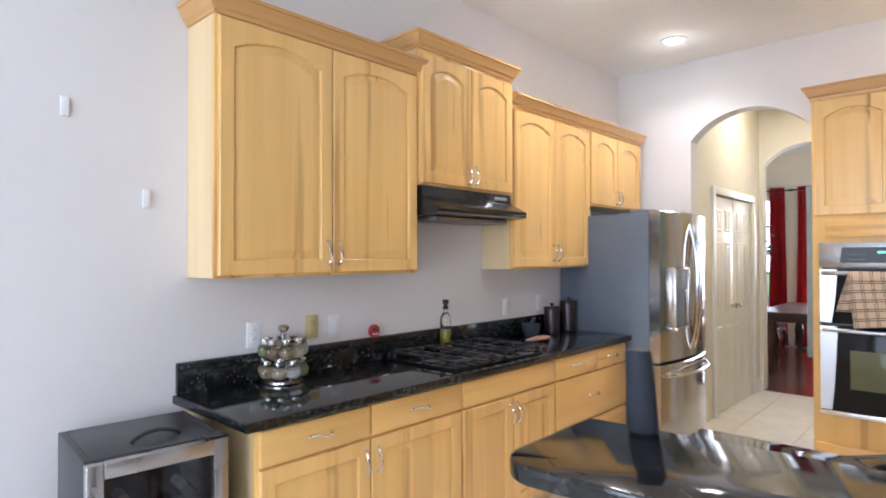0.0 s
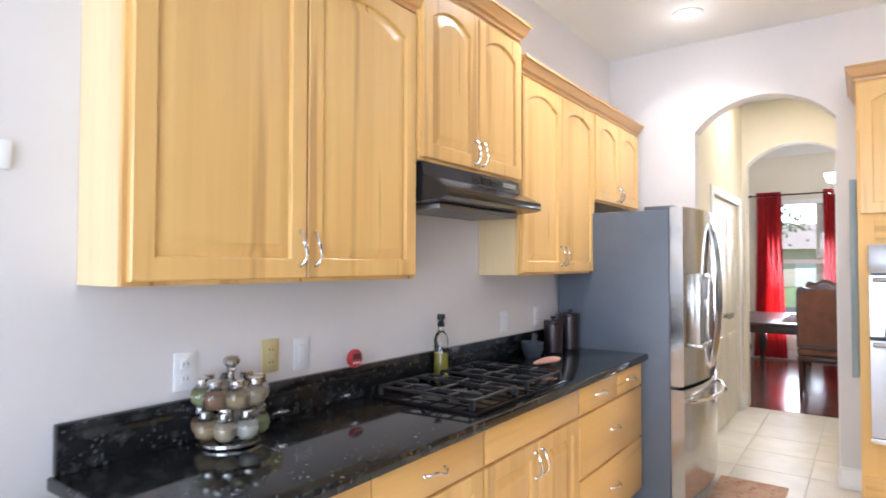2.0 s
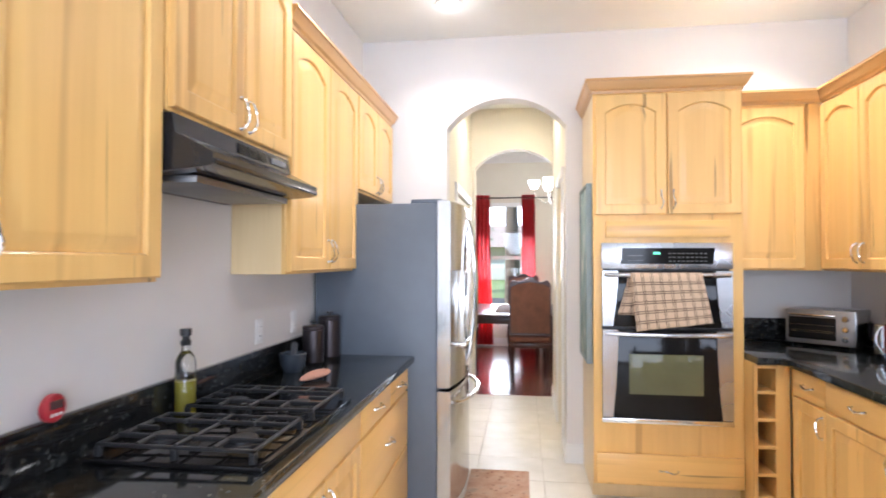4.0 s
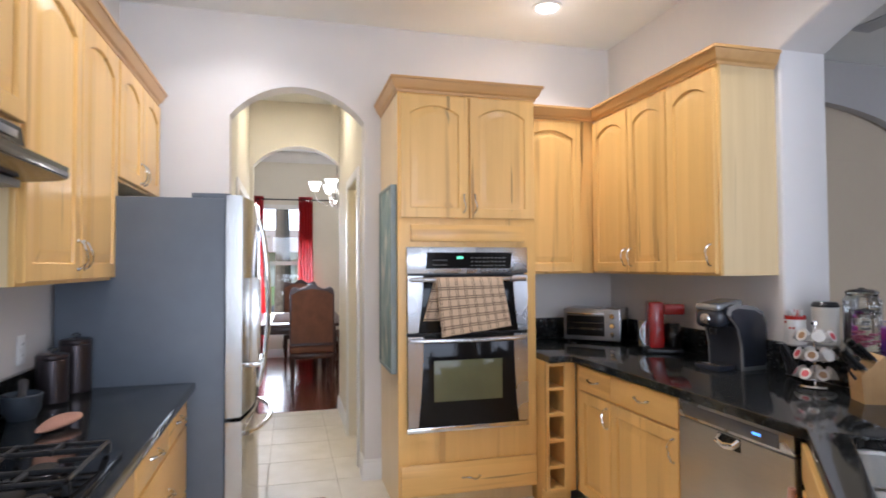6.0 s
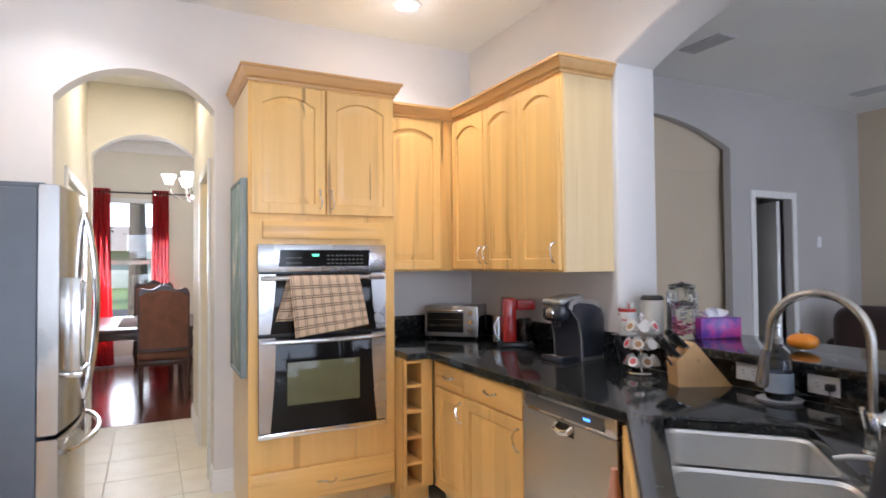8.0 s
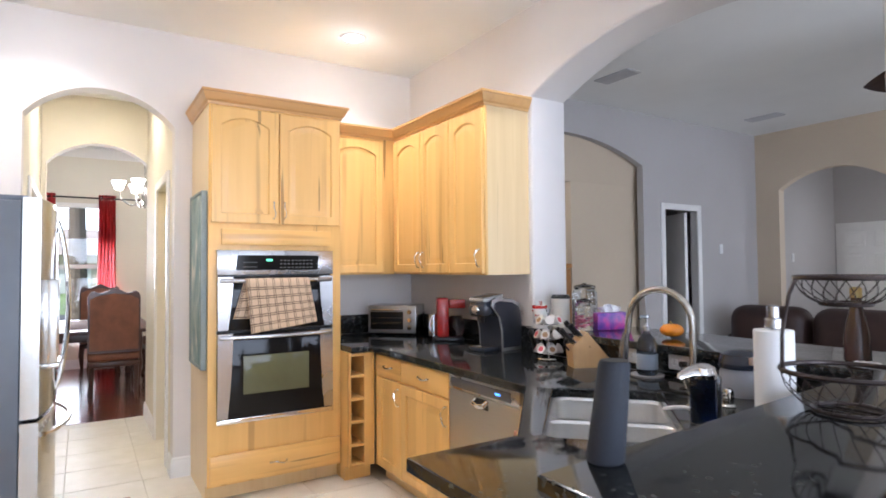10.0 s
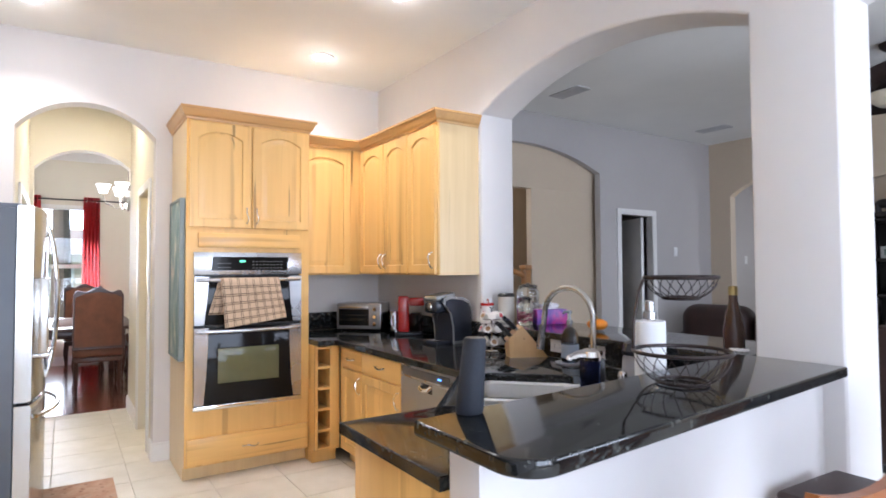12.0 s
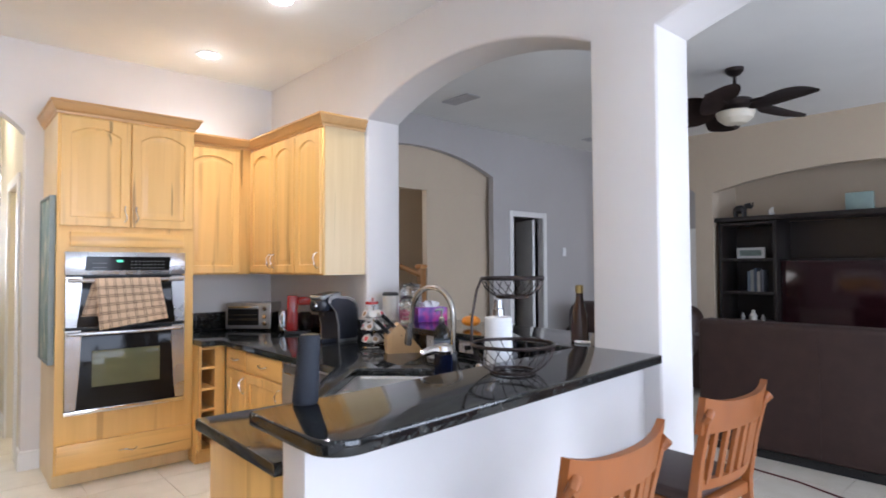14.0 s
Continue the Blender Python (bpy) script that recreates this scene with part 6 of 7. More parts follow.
def glass_jar(x, y, r, h, label, fill):
    j = thing("glass_jar", pose(x, y, BAR), label, "jar", "glass jars on the ledge")
    part("glass", lathe([(0, 0.001), (r * 0.9, 0.001), (r, 0.012), (r, h * 0.78), (r * 0.82, h * 0.86), (r * 0.8, h * 0.9)], 22), CLEAR, j)
    part("lid", lathe([(r * 0.86, h * 0.9), (r * 0.9, h * 0.93), (r * 0.6, h * 0.97), (0.012, h * 0.98), (0.016, h), (0, h * 1.01)], 22), CLEAR, j, "glass lid")
    b = bmesh.new()
    for k in range(26):
        a, q, zz = random.uniform(0, 6.28), r * 0.75 * math.sqrt(random.random()), random.uniform(0.02, h * fill)
        bx(q * math.cos(a) - 0.011, q * math.sin(a) - 0.008, zz - 0.005, q * math.cos(a) + 0.011, q * math.sin(a) + 0.008, zz + 0.005, 0.003, b, 1)
    part("contents", b, FOIL[0] if fill > 0.5 else plain("pink_sweets", (0.6, 0.16, 0.26), 0.4), j)


glass_jar(3.37, -0.72, 0.078, 0.275, "tall clear glass jar with wrapped sweets", 0.8)
glass_jar(3.24, -0.58, 0.055, 0.19, "short clear glass jar with pink sweets", 0.45)
ck = thing("utensil_crock", pose(3.46, -0.60, BAR), "white ceramic crock with a black lid", "crock")
part("crock", lathe([(0, 0), (0.052, 0), (0.056, 0.006), (0.058, 0.17), (0.062, 0.18), (0.056, 0.18), (0.05, 0.02), (0, 0.02)], 24), plain("cream_ceramic", (0.72, 0.69, 0.62), 0.3), ck)
part("lid", lathe([(0, 0.1805), (0.06, 0.1805), (0.061, 0.19), (0.05, 0.205), (0, 0.208)], 24), BLACK, ck, "black lid")
tin = thing("straw_tin", pose(3.515, -0.475, BAR), "white tin with red dots full of red-striped sticks", "tin")
part("tin", lathe([(0, 0), (0.045, 0), (0.046, 0.004), (0.046, 0.135), (0.04, 0.135), (0.04, 0.1), (0, 0.1)], 22), plain("white_tin", (0.75, 0.73, 0.71), 0.3), tin)
part("red_rim", lathe([(0.0465, 0.12), (0.0475, 0.125), (0.0475, 0.135), (0.0465, 0.138)], 22, closed=False), RED, tin)
b = bmesh.new()
for k in range(16):
    a, zz = k * 2.4, 0.025 + (k % 4) * 0.027
    tube([(0.0462 * math.cos(a), 0.0462 * math.sin(a), zz), (0.0474 * math.cos(a), 0.0474 * math.sin(a), zz)], 0.006, 8, bm=b)
part("dots", b, RED, tin)
for k in range(5):
    part("stick", tube([(0.012 * (k - 2), 0.01 * (k % 2), 0.1), (0.016 * (k - 2), 0.012 * (k % 3 - 1), 0.165)], 0.004, 6), plain("stick_red", (0.5, 0.1, 0.08), 0.4) if k % 2 else WHITE, tin)
b = thing("black_headset", pose(3.43, -0.40, CZ), "black cable and clip beside the pod carousel", "cable")
part("loop", tube([(0.0, 0, 0.02), (0.02, 0.02, 0.10), (0.05, 0.03, 0.15), (0.07, 0.02, 0.12), (0.06, 0.0, 0.05), (0.05, 0, 0.008)], 0.012, 10), BLACK, b)
wall_plate("wall_outlet", pose(END - 0.0005, 0.30, 1.17, 0, 0, -90), "white wall outlet above the toaster oven", WHITE)

# ---- rug and wall art ----
def rug_pattern():
    m, nodes, links, b = material("faded_persian_rug")
    mp = coords(nodes, links, (1, 1, 1))
    v = nodes.new("ShaderNodeTexVoronoi")
    v.inputs["Scale"].default_value = 22
    links.new(mp.outputs["Vector"], v.inputs["Vector"])
    n = noise_node(nodes, links, mp, 9, 4)
    c1 = ramp(nodes, links, n.outputs["Fac"], [(0.35, (0.42, 0.24, 0.16)), (0.55, (0.50, 0.33, 0.23)), (0.7, (0.34, 0.26, 0.20))])
    c2 = ramp(nodes, links, v.outputs["Distance"], [(0.18, (0.30, 0.12, 0.08)), (0.3, (1, 1, 1))])
    links.new(mixed(nodes, links, "MULTIPLY", 0.55, c1.outputs["Color"], c2.outputs["Color"]), b.inputs["Base Color"])
    b.inputs["Roughness"].default_value = 0.95
    f = noise_node(nodes, links, mp, 300, 2)
    bump(nodes, links, f.outputs["Fac"], b, 0.7, 0.002)
    return m


rg = thing("rug", pose(4.41, 1.695, 0), "small faded red and beige patterned rug before the fridge", "rug")
part("carpet", bx(-0.30, 0, 0.001, 0.545, 0.40, 0.010, 0.003), rug_pattern(), rg)
b = bmesh.new()
for k in range(28):
    tube([(0.545, 0.01 + 0.014 * k, 0.005), (0.562, 0.008 + 0.014 * k, 0.003)], 0.0025, 4, bm=b)
part("fringe", b, plain("fringe_cotton", (0.55, 0.47, 0.36), 0.95), rg)

def teal_canvas():
    m, nodes, links, b = material("teal_canvas_print")
    mp = coords(nodes, links, (1, 1, 0.5))
    n = noise_node(nodes, links, mp, 9, 3)
    r = ramp(nodes, links, n.outputs["Fac"], [(0.4, (0.17, 0.27, 0.27)), (0.56, (0.30, 0.38, 0.37)), (0.66, (0.62, 0.60, 0.52))])
    links.new(r.outputs["Color"], b.inputs["Base Color"])
    b.inputs["Roughness"].default_value = 0.6
    return m


ar = thing("wall_art", pose(0, 0, 0), "tall narrow teal canvas hung on the oven cabinet side", "picture")
part("canvas", bx(4.60, 1.312, 0.835, 5.03, 1.334, 1.925, 0.003), teal_canvas(), ar)
b = bmesh.new()
for x0, z0, x1, z1 in ((4.585, 0.82, 4.602, 1.94), (5.028, 0.82, 5.045, 1.94), (4.602, 0.82, 5.028, 0.837), (4.602, 1.923, 5.028, 1.94)):
    bx(x0, 1.308, z0, x1, 1.342, z1, 0.002, b)
part("edge", b, plain("grey_green_edge", (0.24, 0.29, 0.29), 0.6), ar)

# ---- bar stools ----
def bar_stool(at):
    """A cherry counter stool: curved top rail on flared posts, slatted back, dark padded seat; local -x is its back."""
    s = thing("bar_stool", at, "cherry wood bar stool with a slatted curved back and dark seat", "bar stool", "bar stools")
    H = 1.02

    def rail_x(v, z):
        return -0.20 - 0.07 * (z - 0.66) / 0.36 - 0.035 * (1 - v * v)

    def rail(z0, z1, w, t, crest=0.0):
        b = bmesh.new()
        n = 12
        rows = []
        for k in range(n + 1):
            v = -1 + 2 * k / n
            y = v * w
            up = crest * abs(v) ** 3
            rows.append([b.verts.new(p) for p in ((rail_x(v, z0), y, z0), (rail_x(v, z0) + t, y, z0), (rail_x(v, z1) + t, y, z1 + up), (rail_x(v, z1), y, z1 + up))])
        for p, q in zip(rows, rows[1:]):
            for j in range(4):
                b.faces.new((p[j], p[(j + 1) % 4], q[(j + 1) % 4], q[j]))
        b.faces.new(rows[0]), b.faces.new(rows[-1])
        soften(b, 0.005, lambda c, e: True)
        return b

    part("top_rail", rail(0.90, 1.0, 0.235, 0.024, 0.025), CHERRY, s, "broad curved top rail")
    part("lower_rail", rail(0.70, 0.735, 0.195, 0.022), CHERRY, s)
    for k in range(6):
        v = -0.72 + 1.44 * k / 5
        b = bmesh.new()
        zs = [0.72, 0.78, 0.85, 0.91]
        rows = [[b.verts.new((rail_x(v, z) + dx, v * 0.21 + dy, z)) for dx, dy in ((0.003, -0.014), (0.017, -0.014), (0.017, 0.014), (0.003, 0.014))] for z in zs]
        for p, q in zip(rows, rows[1:]):
            for j in range(4):
                b.faces.new((p[j], p[(j + 1) % 4], q[(j + 1) % 4], q[j]))
        b.faces.new(rows[0]), b.faces.new(rows[-1])
        part("slat", b, CHERRY, s)
    for sy in (-1, 1):
        pts = [(-0.23, sy * 0.20, 0.0), (-0.205, sy * 0.20, 0.35), (-0.20, sy * 0.20, 0.66), (-0.225, sy * 0.205, 0.82), (-0.262, sy * 0.213, 0.97)]
        part("back_post", tube(pts, [0.019, 0.021, 0.022, 0.02, 0.016], 4, flat=1.0), CHERRY, s)
        b = tube([(-0.262, sy * 0.213, 0.955), (-0.272, sy * 0.222, 0.975), (-0.272, sy * 0.235, 0.965), (-0.258, sy * 0.235, 0.945)], [0.014, 0.015, 0.013, 0.01], 10)
        part("ear", b, CHERRY, s, "scrolled ear")
        part("front_leg", tube([(0.19, sy * 0.19, 0.0), (0.18, sy * 0.19, 0.30), (0.17, sy * 0.185, 0.62)], [0.017, 0.02, 0.023], 4), CHERRY, s)
        part("side_stretcher", tube([(-0.205, sy * 0.2, 0.28), (0.18, sy * 0.19, 0.28)], 0.012, 6), CHERRY, s)
    part("foot_rest", tube([(0.185, -0.19, 0.20), (0.185, 0.19, 0.20)], 0.014, 6), CHERRY, s)
    part("rear_stretcher", tube([(-0.21, -0.2, 0.33), (-0.21, 0.2, 0.33)], 0.012, 6), CHERRY, s)
    part("seat_frame", bx(-0.21, -0.205, 0.60, 0.20, 0.205, 0.645, 0.008), CHERRY, s)
    part("seat_pad", bx(-0.19, -0.20, 0.645, 0.20, 0.20, 0.69, 0.018, seg=3), LEATHER, s, "dark leather seat pad")
    return s


first_stool = bar_stool(pose(1.09, 0.62, 0, 0, 0, 3))
copy_thing(first_stool, pose(1.135, -0.215, 0, 0, 0, -2))

# ---- living room ----
# Dark sofa, its back towards the kitchen.
sofa = thing("sofa", pose(0.925, -2.78, 0, 0, 0, 180), "dark brown leather sofa seen from behind", "sofa")
SWD = 2.6
b = bmesh.new()
bx(-SWD / 2, 0.0, 0.06, SWD / 2, 0.22, 1.02, 0.045, b, 4)
part("back", b, LEATHER, sofa)
part("seat_base", bx(-SWD / 2, 0.22, 0.06, SWD / 2, 0.95, 0.42, 0.04, seg=3), LEATHER, sofa)
for sx in (-1, 1):
    x0 = sx * SWD / 2 - (0.24 if sx > 0 else 0)
    part("arm", bx(x0, 0.05, 0.06, x0 + 0.24, 0.98, 0.64, 0.06, seg=4), LEATHER, sofa)
for k in range(3):
    w = (SWD - 0.48) / 3
    x0 = -SWD / 2 + 0.24 + k * w
    part("seat_cushion", bx(x0 + 0.005, 0.3, 0.42, x0 + w - 0.005, 0.93, 0.55, 0.04, seg=3), LEATHER, sofa)
    part("back_cushion", bx(x0 + 0.005, 0.16, 0.55, x0 + w - 0.005, 0.38, 0.985, 0.06, seg=3), LEATHER, sofa)
for k in (1, 2):
    part("back_seam", bx(-SWD / 2 + k * SWD / 3 - 0.003, -0.004, 0.1, -SWD / 2 + k * SWD / 3 + 0.003, 0.002, 0.95), LEATHER, sofa)
part("skirt", bx(-SWD / 2 + 0.02, 0.03, 0.0, SWD / 2 - 0.02, 0.9, 0.06), BLACK, sofa)

love = thing("loveseat", pose(3.85, -4.45, 0, 0, 0, 186), "dark brown leather reclining loveseat", "sofa")
part("seat_base", bx(-0.8, 0.1, 0.05, 0.8, 0.9, 0.43, 0.05, seg=3), LEATHER, love)
for sx in (-0.42, 0.42):
    b = bx(sx - 0.41, -0.10, 0.40, sx + 0.41, 0.30, 1.0, 0.17, seg=6)
    part("back_cushion", b, LEATHER, love, "puffy back cushion")
    part("seat_cushion", bx(sx - 0.38, 0.26, 0.43, sx + 0.38, 0.92, 0.56, 0.05, seg=4), LEATHER, love)
for sx in (-1, 1):
    x0 = sx * 0.92 - (0.2 if sx > 0 else 0)
    part("arm", bx(x0, 0.02, 0.05, x0 + 0.2, 0.95, 0.66, 0.08, seg=4), LEATHER, love)
solid("throw_blanket", bx(2.95, -4.95, 0.665, 3.12, -4.5, 0.70, 0.014, seg=3), plain("grey_fleece", (0.20, 0.19, 0.20), 0.95, relief=0.004, relief_scale=60), "grey throw blanket folded over the loveseat arm", "blanket")

# Media unit in the niche.
mu = thing("media_unit", pose(0.53, LY - 0.02, 0), "black-brown wall unit with open shelves round a television", "media unit")
MUW = 2.66


def board(x0, z0, x1, z1, y0=-0.45, y1=0.0):
    part("board", bx(x0, y0, z0, x1, y1, z1, 0.004), ESPRESSO, mu)


for x in (0, 0.62, MUW - 0.66, MUW - 0.04):
    board(x, 0, x + 0.04, 1.98)
for x0 in (0.04, MUW - 0.62):
    for z in (0.06, 0.74, 1.10, 1.50, 1.94):
        board(x0, z, x0 + 0.58, z + 0.035)
board(0.66, 0.56, MUW - 0.66, 0.60)
board(0.66, 0.0, MUW - 0.66, 0.14)
part("back_panel", bx(0.0, -0.47, 0, MUW, -0.45, 1.98), ESPRESSO, mu)
part("cornice", bx(-0.03, -0.47, 1.985, MUW + 0.03, 0.05, 2.04, 0.004), ESPRESSO, mu)
part("base_cabinet", bx(0.66, -0.44, 0.14, MUW - 0.66, -0.01, 0.56, 0.004), ESPRESSO, mu)
tv = thing("television", pose(0.53 + MUW / 2, LY - 0.16, 0.60), "large black flat-screen television, switched off", "television")
part("bezel", bx(-0.68, 0, 0.10, 0.68, 0.05, 0.92, 0.008), BLACK, tv)
part("screen", bx(-0.655, 0.0495, 0.125, 0.655, 0.053, 0.895, 0.001), plain("tv_screen_glass", (0.022, 0.006, 0.008), 0.12, spread=0.3, scale=1.5), tv, "dark glossy screen")
part("stand", bx(-0.3, -0.06, 0.0, 0.3, 0.08, 0.02, 0.004), BLACK, tv)
part("neck", bx(-0.05, 0.0, 0.02, 0.05, 0.03, 0.10), BLACK, tv)
sb = thing("soundbar", pose(0.53 + MUW / 2, LY - 0.06, 0.602), "slim black soundbar below the television", "soundbar")
part("bar", bx(-0.42, 0.0, 0.0, 0.42, 0.05, 0.07, 0.01), BLACK, sb)
pf = thing("picture_frame", pose(2.85, LY - 0.12, 1.535), "small pale framed picture on a media unit shelf", "picture")
part("rim", bx(-0.16, -0.01, 0, 0.16, 0.012, 0.13, 0.003), plain("pale_frame", (0.55, 0.55, 0.53), 0.4), pf)
part("print", bx(-0.125, 0.012, 0.03, 0.125, 0.0135, 0.10), plain("grey_green_print", (0.16, 0.20, 0.18), 0.5, spread=0.4, scale=30), pf)
for k in range(5):
    hh = 0.24 + 0.02 * (k % 3)
    solid("book", bx(-0.016, -0.08, 0, 0.016, 0.08, hh, 0.003), plain("book_cover_%s" % "abcde"[k], [(0.10, 0.13, 0.16), (0.22, 0.22, 0.20), (0.05, 0.07, 0.10), (0.30, 0.28, 0.25), (0.08, 0.08, 0.09)][k], 0.5), "upright hardback book on a media unit shelf", "book", group="books on the media unit", at=pose(2.85 - 0.036 * k, LY - 0.12, 1.136))
for x, r, h, c in ((2.95, 0.03, 0.10, (0.3, 0.3, 0.28)), (2.83, 0.045, 0.14, (0.62, 0.60, 0.55)), (2.72, 0.028, 0.09, (0.4, 0.38, 0.36))):
    solid("figurine", lathe([(0, 0), (r, 0), (r * 0.9, h * 0.2), (r, h * 0.45), (r * 0.5, h * 0.7), (r * 0.45, h * 0.9), (0, h)], 16), plain("figurine_glaze", c, 0.3), "small glazed ornament on a media unit shelf", "ornament", group="ornaments on the media unit", at=pose(x, LY - 0.1, 0.777))
el = thing("elephant_ornament", pose(2.98, LY - 0.15, 2.042), "dark elephant ornament on top of the media unit", "ornament")
b = bmesh.new()
bmesh.ops.create_icosphere(b, subdivisions=2, radius=1)
for v in b.verts:
    v.co = Vector((v.co.x * 0.085, v.co.y * 0.05, 0.10 + v.co.z * 0.055))
for lx in (-0.05, 0.05):
    for ly in (-0.028, 0.028):
        tube([(lx, ly, 0.0), (lx, ly, 0.09)], [0.02, 0.022], 8, bm=b)
tube([(-0.07, 0, 0.13), (-0.11, 0, 0.145), (-0.135, 0, 0.11), (-0.15, 0, 0.13), (-0.155, 0, 0.18)], [0.04, 0.035, 0.018, 0.012, 0.008], 10, bm=b)
part("body", b, plain("elephant_dark", (0.02, 0.017, 0.016), 0.3), el)
solid("ceramic_bird", tube([(0, 0, 0.0), (0, 0, 0.03), (0.01, 0, 0.06), (-0.01, 0, 0.09), (-0.03, 0, 0.10)], [0.03, 0.035, 0.026, 0.014, 0.006], 12), plain("pale_ceramic", (0.6, 0.58, 0.55), 0.3), "pale ceramic bird on top of the media unit", "ornament", at=pose(2.62, LY - 0.15, 2.042))
cs = thing("cube_sign", pose(1.75, LY - 0.2, 2.042), "pale blue-green glass block ornament on the media unit", "ornament")
part("block", bx(-0.13, -0.03, 0, 0.13, 0.03, 0.20, 0.01), plain("seafoam_glass", (0.30, 0.40, 0.37), 0.15), cs)
solid("floor_cable", tube([(1.9, -2.52, 0.006), (1.4, -2.45, 0.006), (1.0, -2.3, 0.006), (0.6, -2.28, 0.006), (0.2, -2.1, 0.006)], 0.006, 6), plain("maroon_cable", (0.10, 0.02, 0.02), 0.5), "thin dark red cable lying on the tiles", "cable")

# Ceiling fan with leaf blades.
fan = thing("ceiling_fan", pose(2.055, -3.2, CEIL), "dark bronze ceiling fan with palm-leaf blades and a frosted bowl", "ceiling fan")
part("canopy", lathe([(0, -0.001), (0.075, -0.001), (0.072, -0.03), (0.04, -0.06), (0.015, -0.07), (0, -0.07)], 24), DARK_METAL, fan)
part("rod", tube([(0, 0, -0.06), (0, 0, -0.27)], 0.014, 10), DARK_METAL, fan)
part("motor", lathe([(0.0, -0.25), (0.05, -0.255), (0.13, -0.275), (0.15, -0.30), (0.15, -0.335), (0.12, -0.36), (0.06, -0.37), (0, -0.37)], 28), DARK_METAL, fan)
FROST = plain("frosted_bowl_glass", (0.72, 0.66, 0.54), 0.35)
part("bowl", lathe([(0.15, -0.375), (0.155, -0.385), (0.135, -0.435), (0.085, -0.475), (0.02, -0.49), (0, -0.491)], 28), FROST, fan, "cream frosted glass bowl")
part("finial", lathe([(0.016, -0.489), (0.018, -0.505), (0.008, -0.52), (0, -0.525)], 12), DARK_METAL, fan)
LEAF = wood("woven_leaf_blade", (0.035, 0.018, 0.014), (0.015, 0.008, 0.007), along="x", stave=0.02, rough=0.6, streak=0.2, coat=0.0)


def leaf_blade():
    b = bmesh.new()
    n = 16
    rows = []
    for k in range(n + 1):
        u = k / n
        w = 0.165 * math.sin(math.pi * min(1, 0.08 + 0.92 * u) ** 0.75) ** 0.8 + 0.006
        droop = -0.05 * u * u
        rows.append([b.verts.new((0.17 + 0.52 * u, s * w, droop - 0.018 * abs(s))) for s in (-1, -0.5, 0, 0.5, 1)])
    for p, q in zip(rows, rows[1:]):
        for j in range(4):
            b.faces.new((p[j], p[j + 1], q[j + 1], q[j]))
    bmesh.ops.solidify(b, geom=b.faces[:], thickness=0.008)
    return b


for k in range(5):
    m = pose(0, 0, -0.32, 0, 0, 20 + 72 * k) @ pose(0, 0, 0, 34, 0, 0)
    bl = part("blade", leaf_blade(), LEAF, fan, "dark woven leaf blade", at=m)
    part("blade_arm", tube([(0.12, 0, 0.0), (0.18, 0, 0.006), (0.26, 0, 0.006)], [0.014, 0.012, 0.008], 8), DARK_METAL, bl)


VENT_GREY = plain("painted_vent_metal", (0.52, 0.52, 0.53), 0.5)


def vent(x, y):
    v = thing("ceiling_vent", pose(x, y, CEIL), "grey louvred ceiling air vent", "air vent", "ceiling vents")
    b = bmesh.new()
    for x0, y0, x1, y1 in ((-0.19, -0.09, 0.19, -0.07), (-0.19, 0.07, 0.19, 0.09), (-0.19, -0.07, -0.17, 0.07), (0.17, -0.07, 0.19, 0.07)):
        bx(x0, y0, -0.012, x1, y1, -0.0005, 0.003, b)
    part("rim", b, VENT_GREY, v)
    part("backing", bx(-0.17, -0.07, -0.003, 0.17, 0.07, -0.001), GREY_PLASTIC, v)
    for k in range(6):
        yy = -0.056 + 0.0225 * k
        part("slat", prism([(yy - 0.009, -0.012), (yy + 0.006, -0.004), (yy + 0.008, -0.0055), (yy - 0.007, -0.0135)], "x", -0.17, 0.17), VENT_GREY, v)


vent(4.22, -2.03)
vent(4.34, -4.59)
wall_plate("light_switch", pose(LX - 0.0005, -4.66, 1.65, 0, 0, -90), "small white wall thermostat in the living room", WHITE, "switch")
wall_plate("light_switch", pose(LX + 0.0195, -6.35, 1.55, 0, 0, -90), "white wall switch beside the front door", WHITE, "switch")

# Stairs behind the broad arch.
st = thing("stair_rail", pose(0, 0, 0), "oak stair handrail with a newel post behind the arch", "handrail")
part("newel", bx(5.10, -2.30, 0, 5.18, -2.22, 1.43, 0.008), OAK, st)
part("newel_cap", bx(5.085, -2.305, 1.431, 5.195, -2.205, 1.48, 0.012), OAK, st)
part("rail", tube([(5.14, -2.24, 1.36), (5.40, -1.9, 1.55), (5.9, -1.3, 1.9), (6.1, -0.95, 2.15)], 0.03, 10), OAK, st)
for k in range(5):
    u = 0.15 + 0.2 * k
    yy, zz = -2.25 + 1.2 * u, 1.24 + 0.85 * u
    part("baluster", tube([(5.53 + 0.6 * u, yy, 0.2), (5.53 + 0.6 * u, yy, zz)], 0.014, 8), TRIM, st)
b = bmesh.new()
for k in range(9):
    bx(5.2, -2.2 + 0.13 * k, 0.18 * k, 6.29, -0.91, 0.18 * (k + 1), 0.0, b)
solid("staircase", b, plain("stair_carpet", (0.22, 0.18, 0.14), 0.95, relief=0.002), "carpeted stairs rising behind the arch", "stairs")
dr = thing("bedroom_dresser", pose(5.75, -4.35, 0, 0, 0, -90), "dark dresser inside the bedroom doorway", "dresser")
part("body", bx(-0.4, 0, 0, 0.4, 0.42, 1.15, 0.01), ESPRESSO, dr)
for z in (0.1, 0.45, 0.8):
    part("drawer", bx(-0.37, -0.015, z, 0.37, 0.0, z + 0.3, 0.006), ESPRESSO, dr)

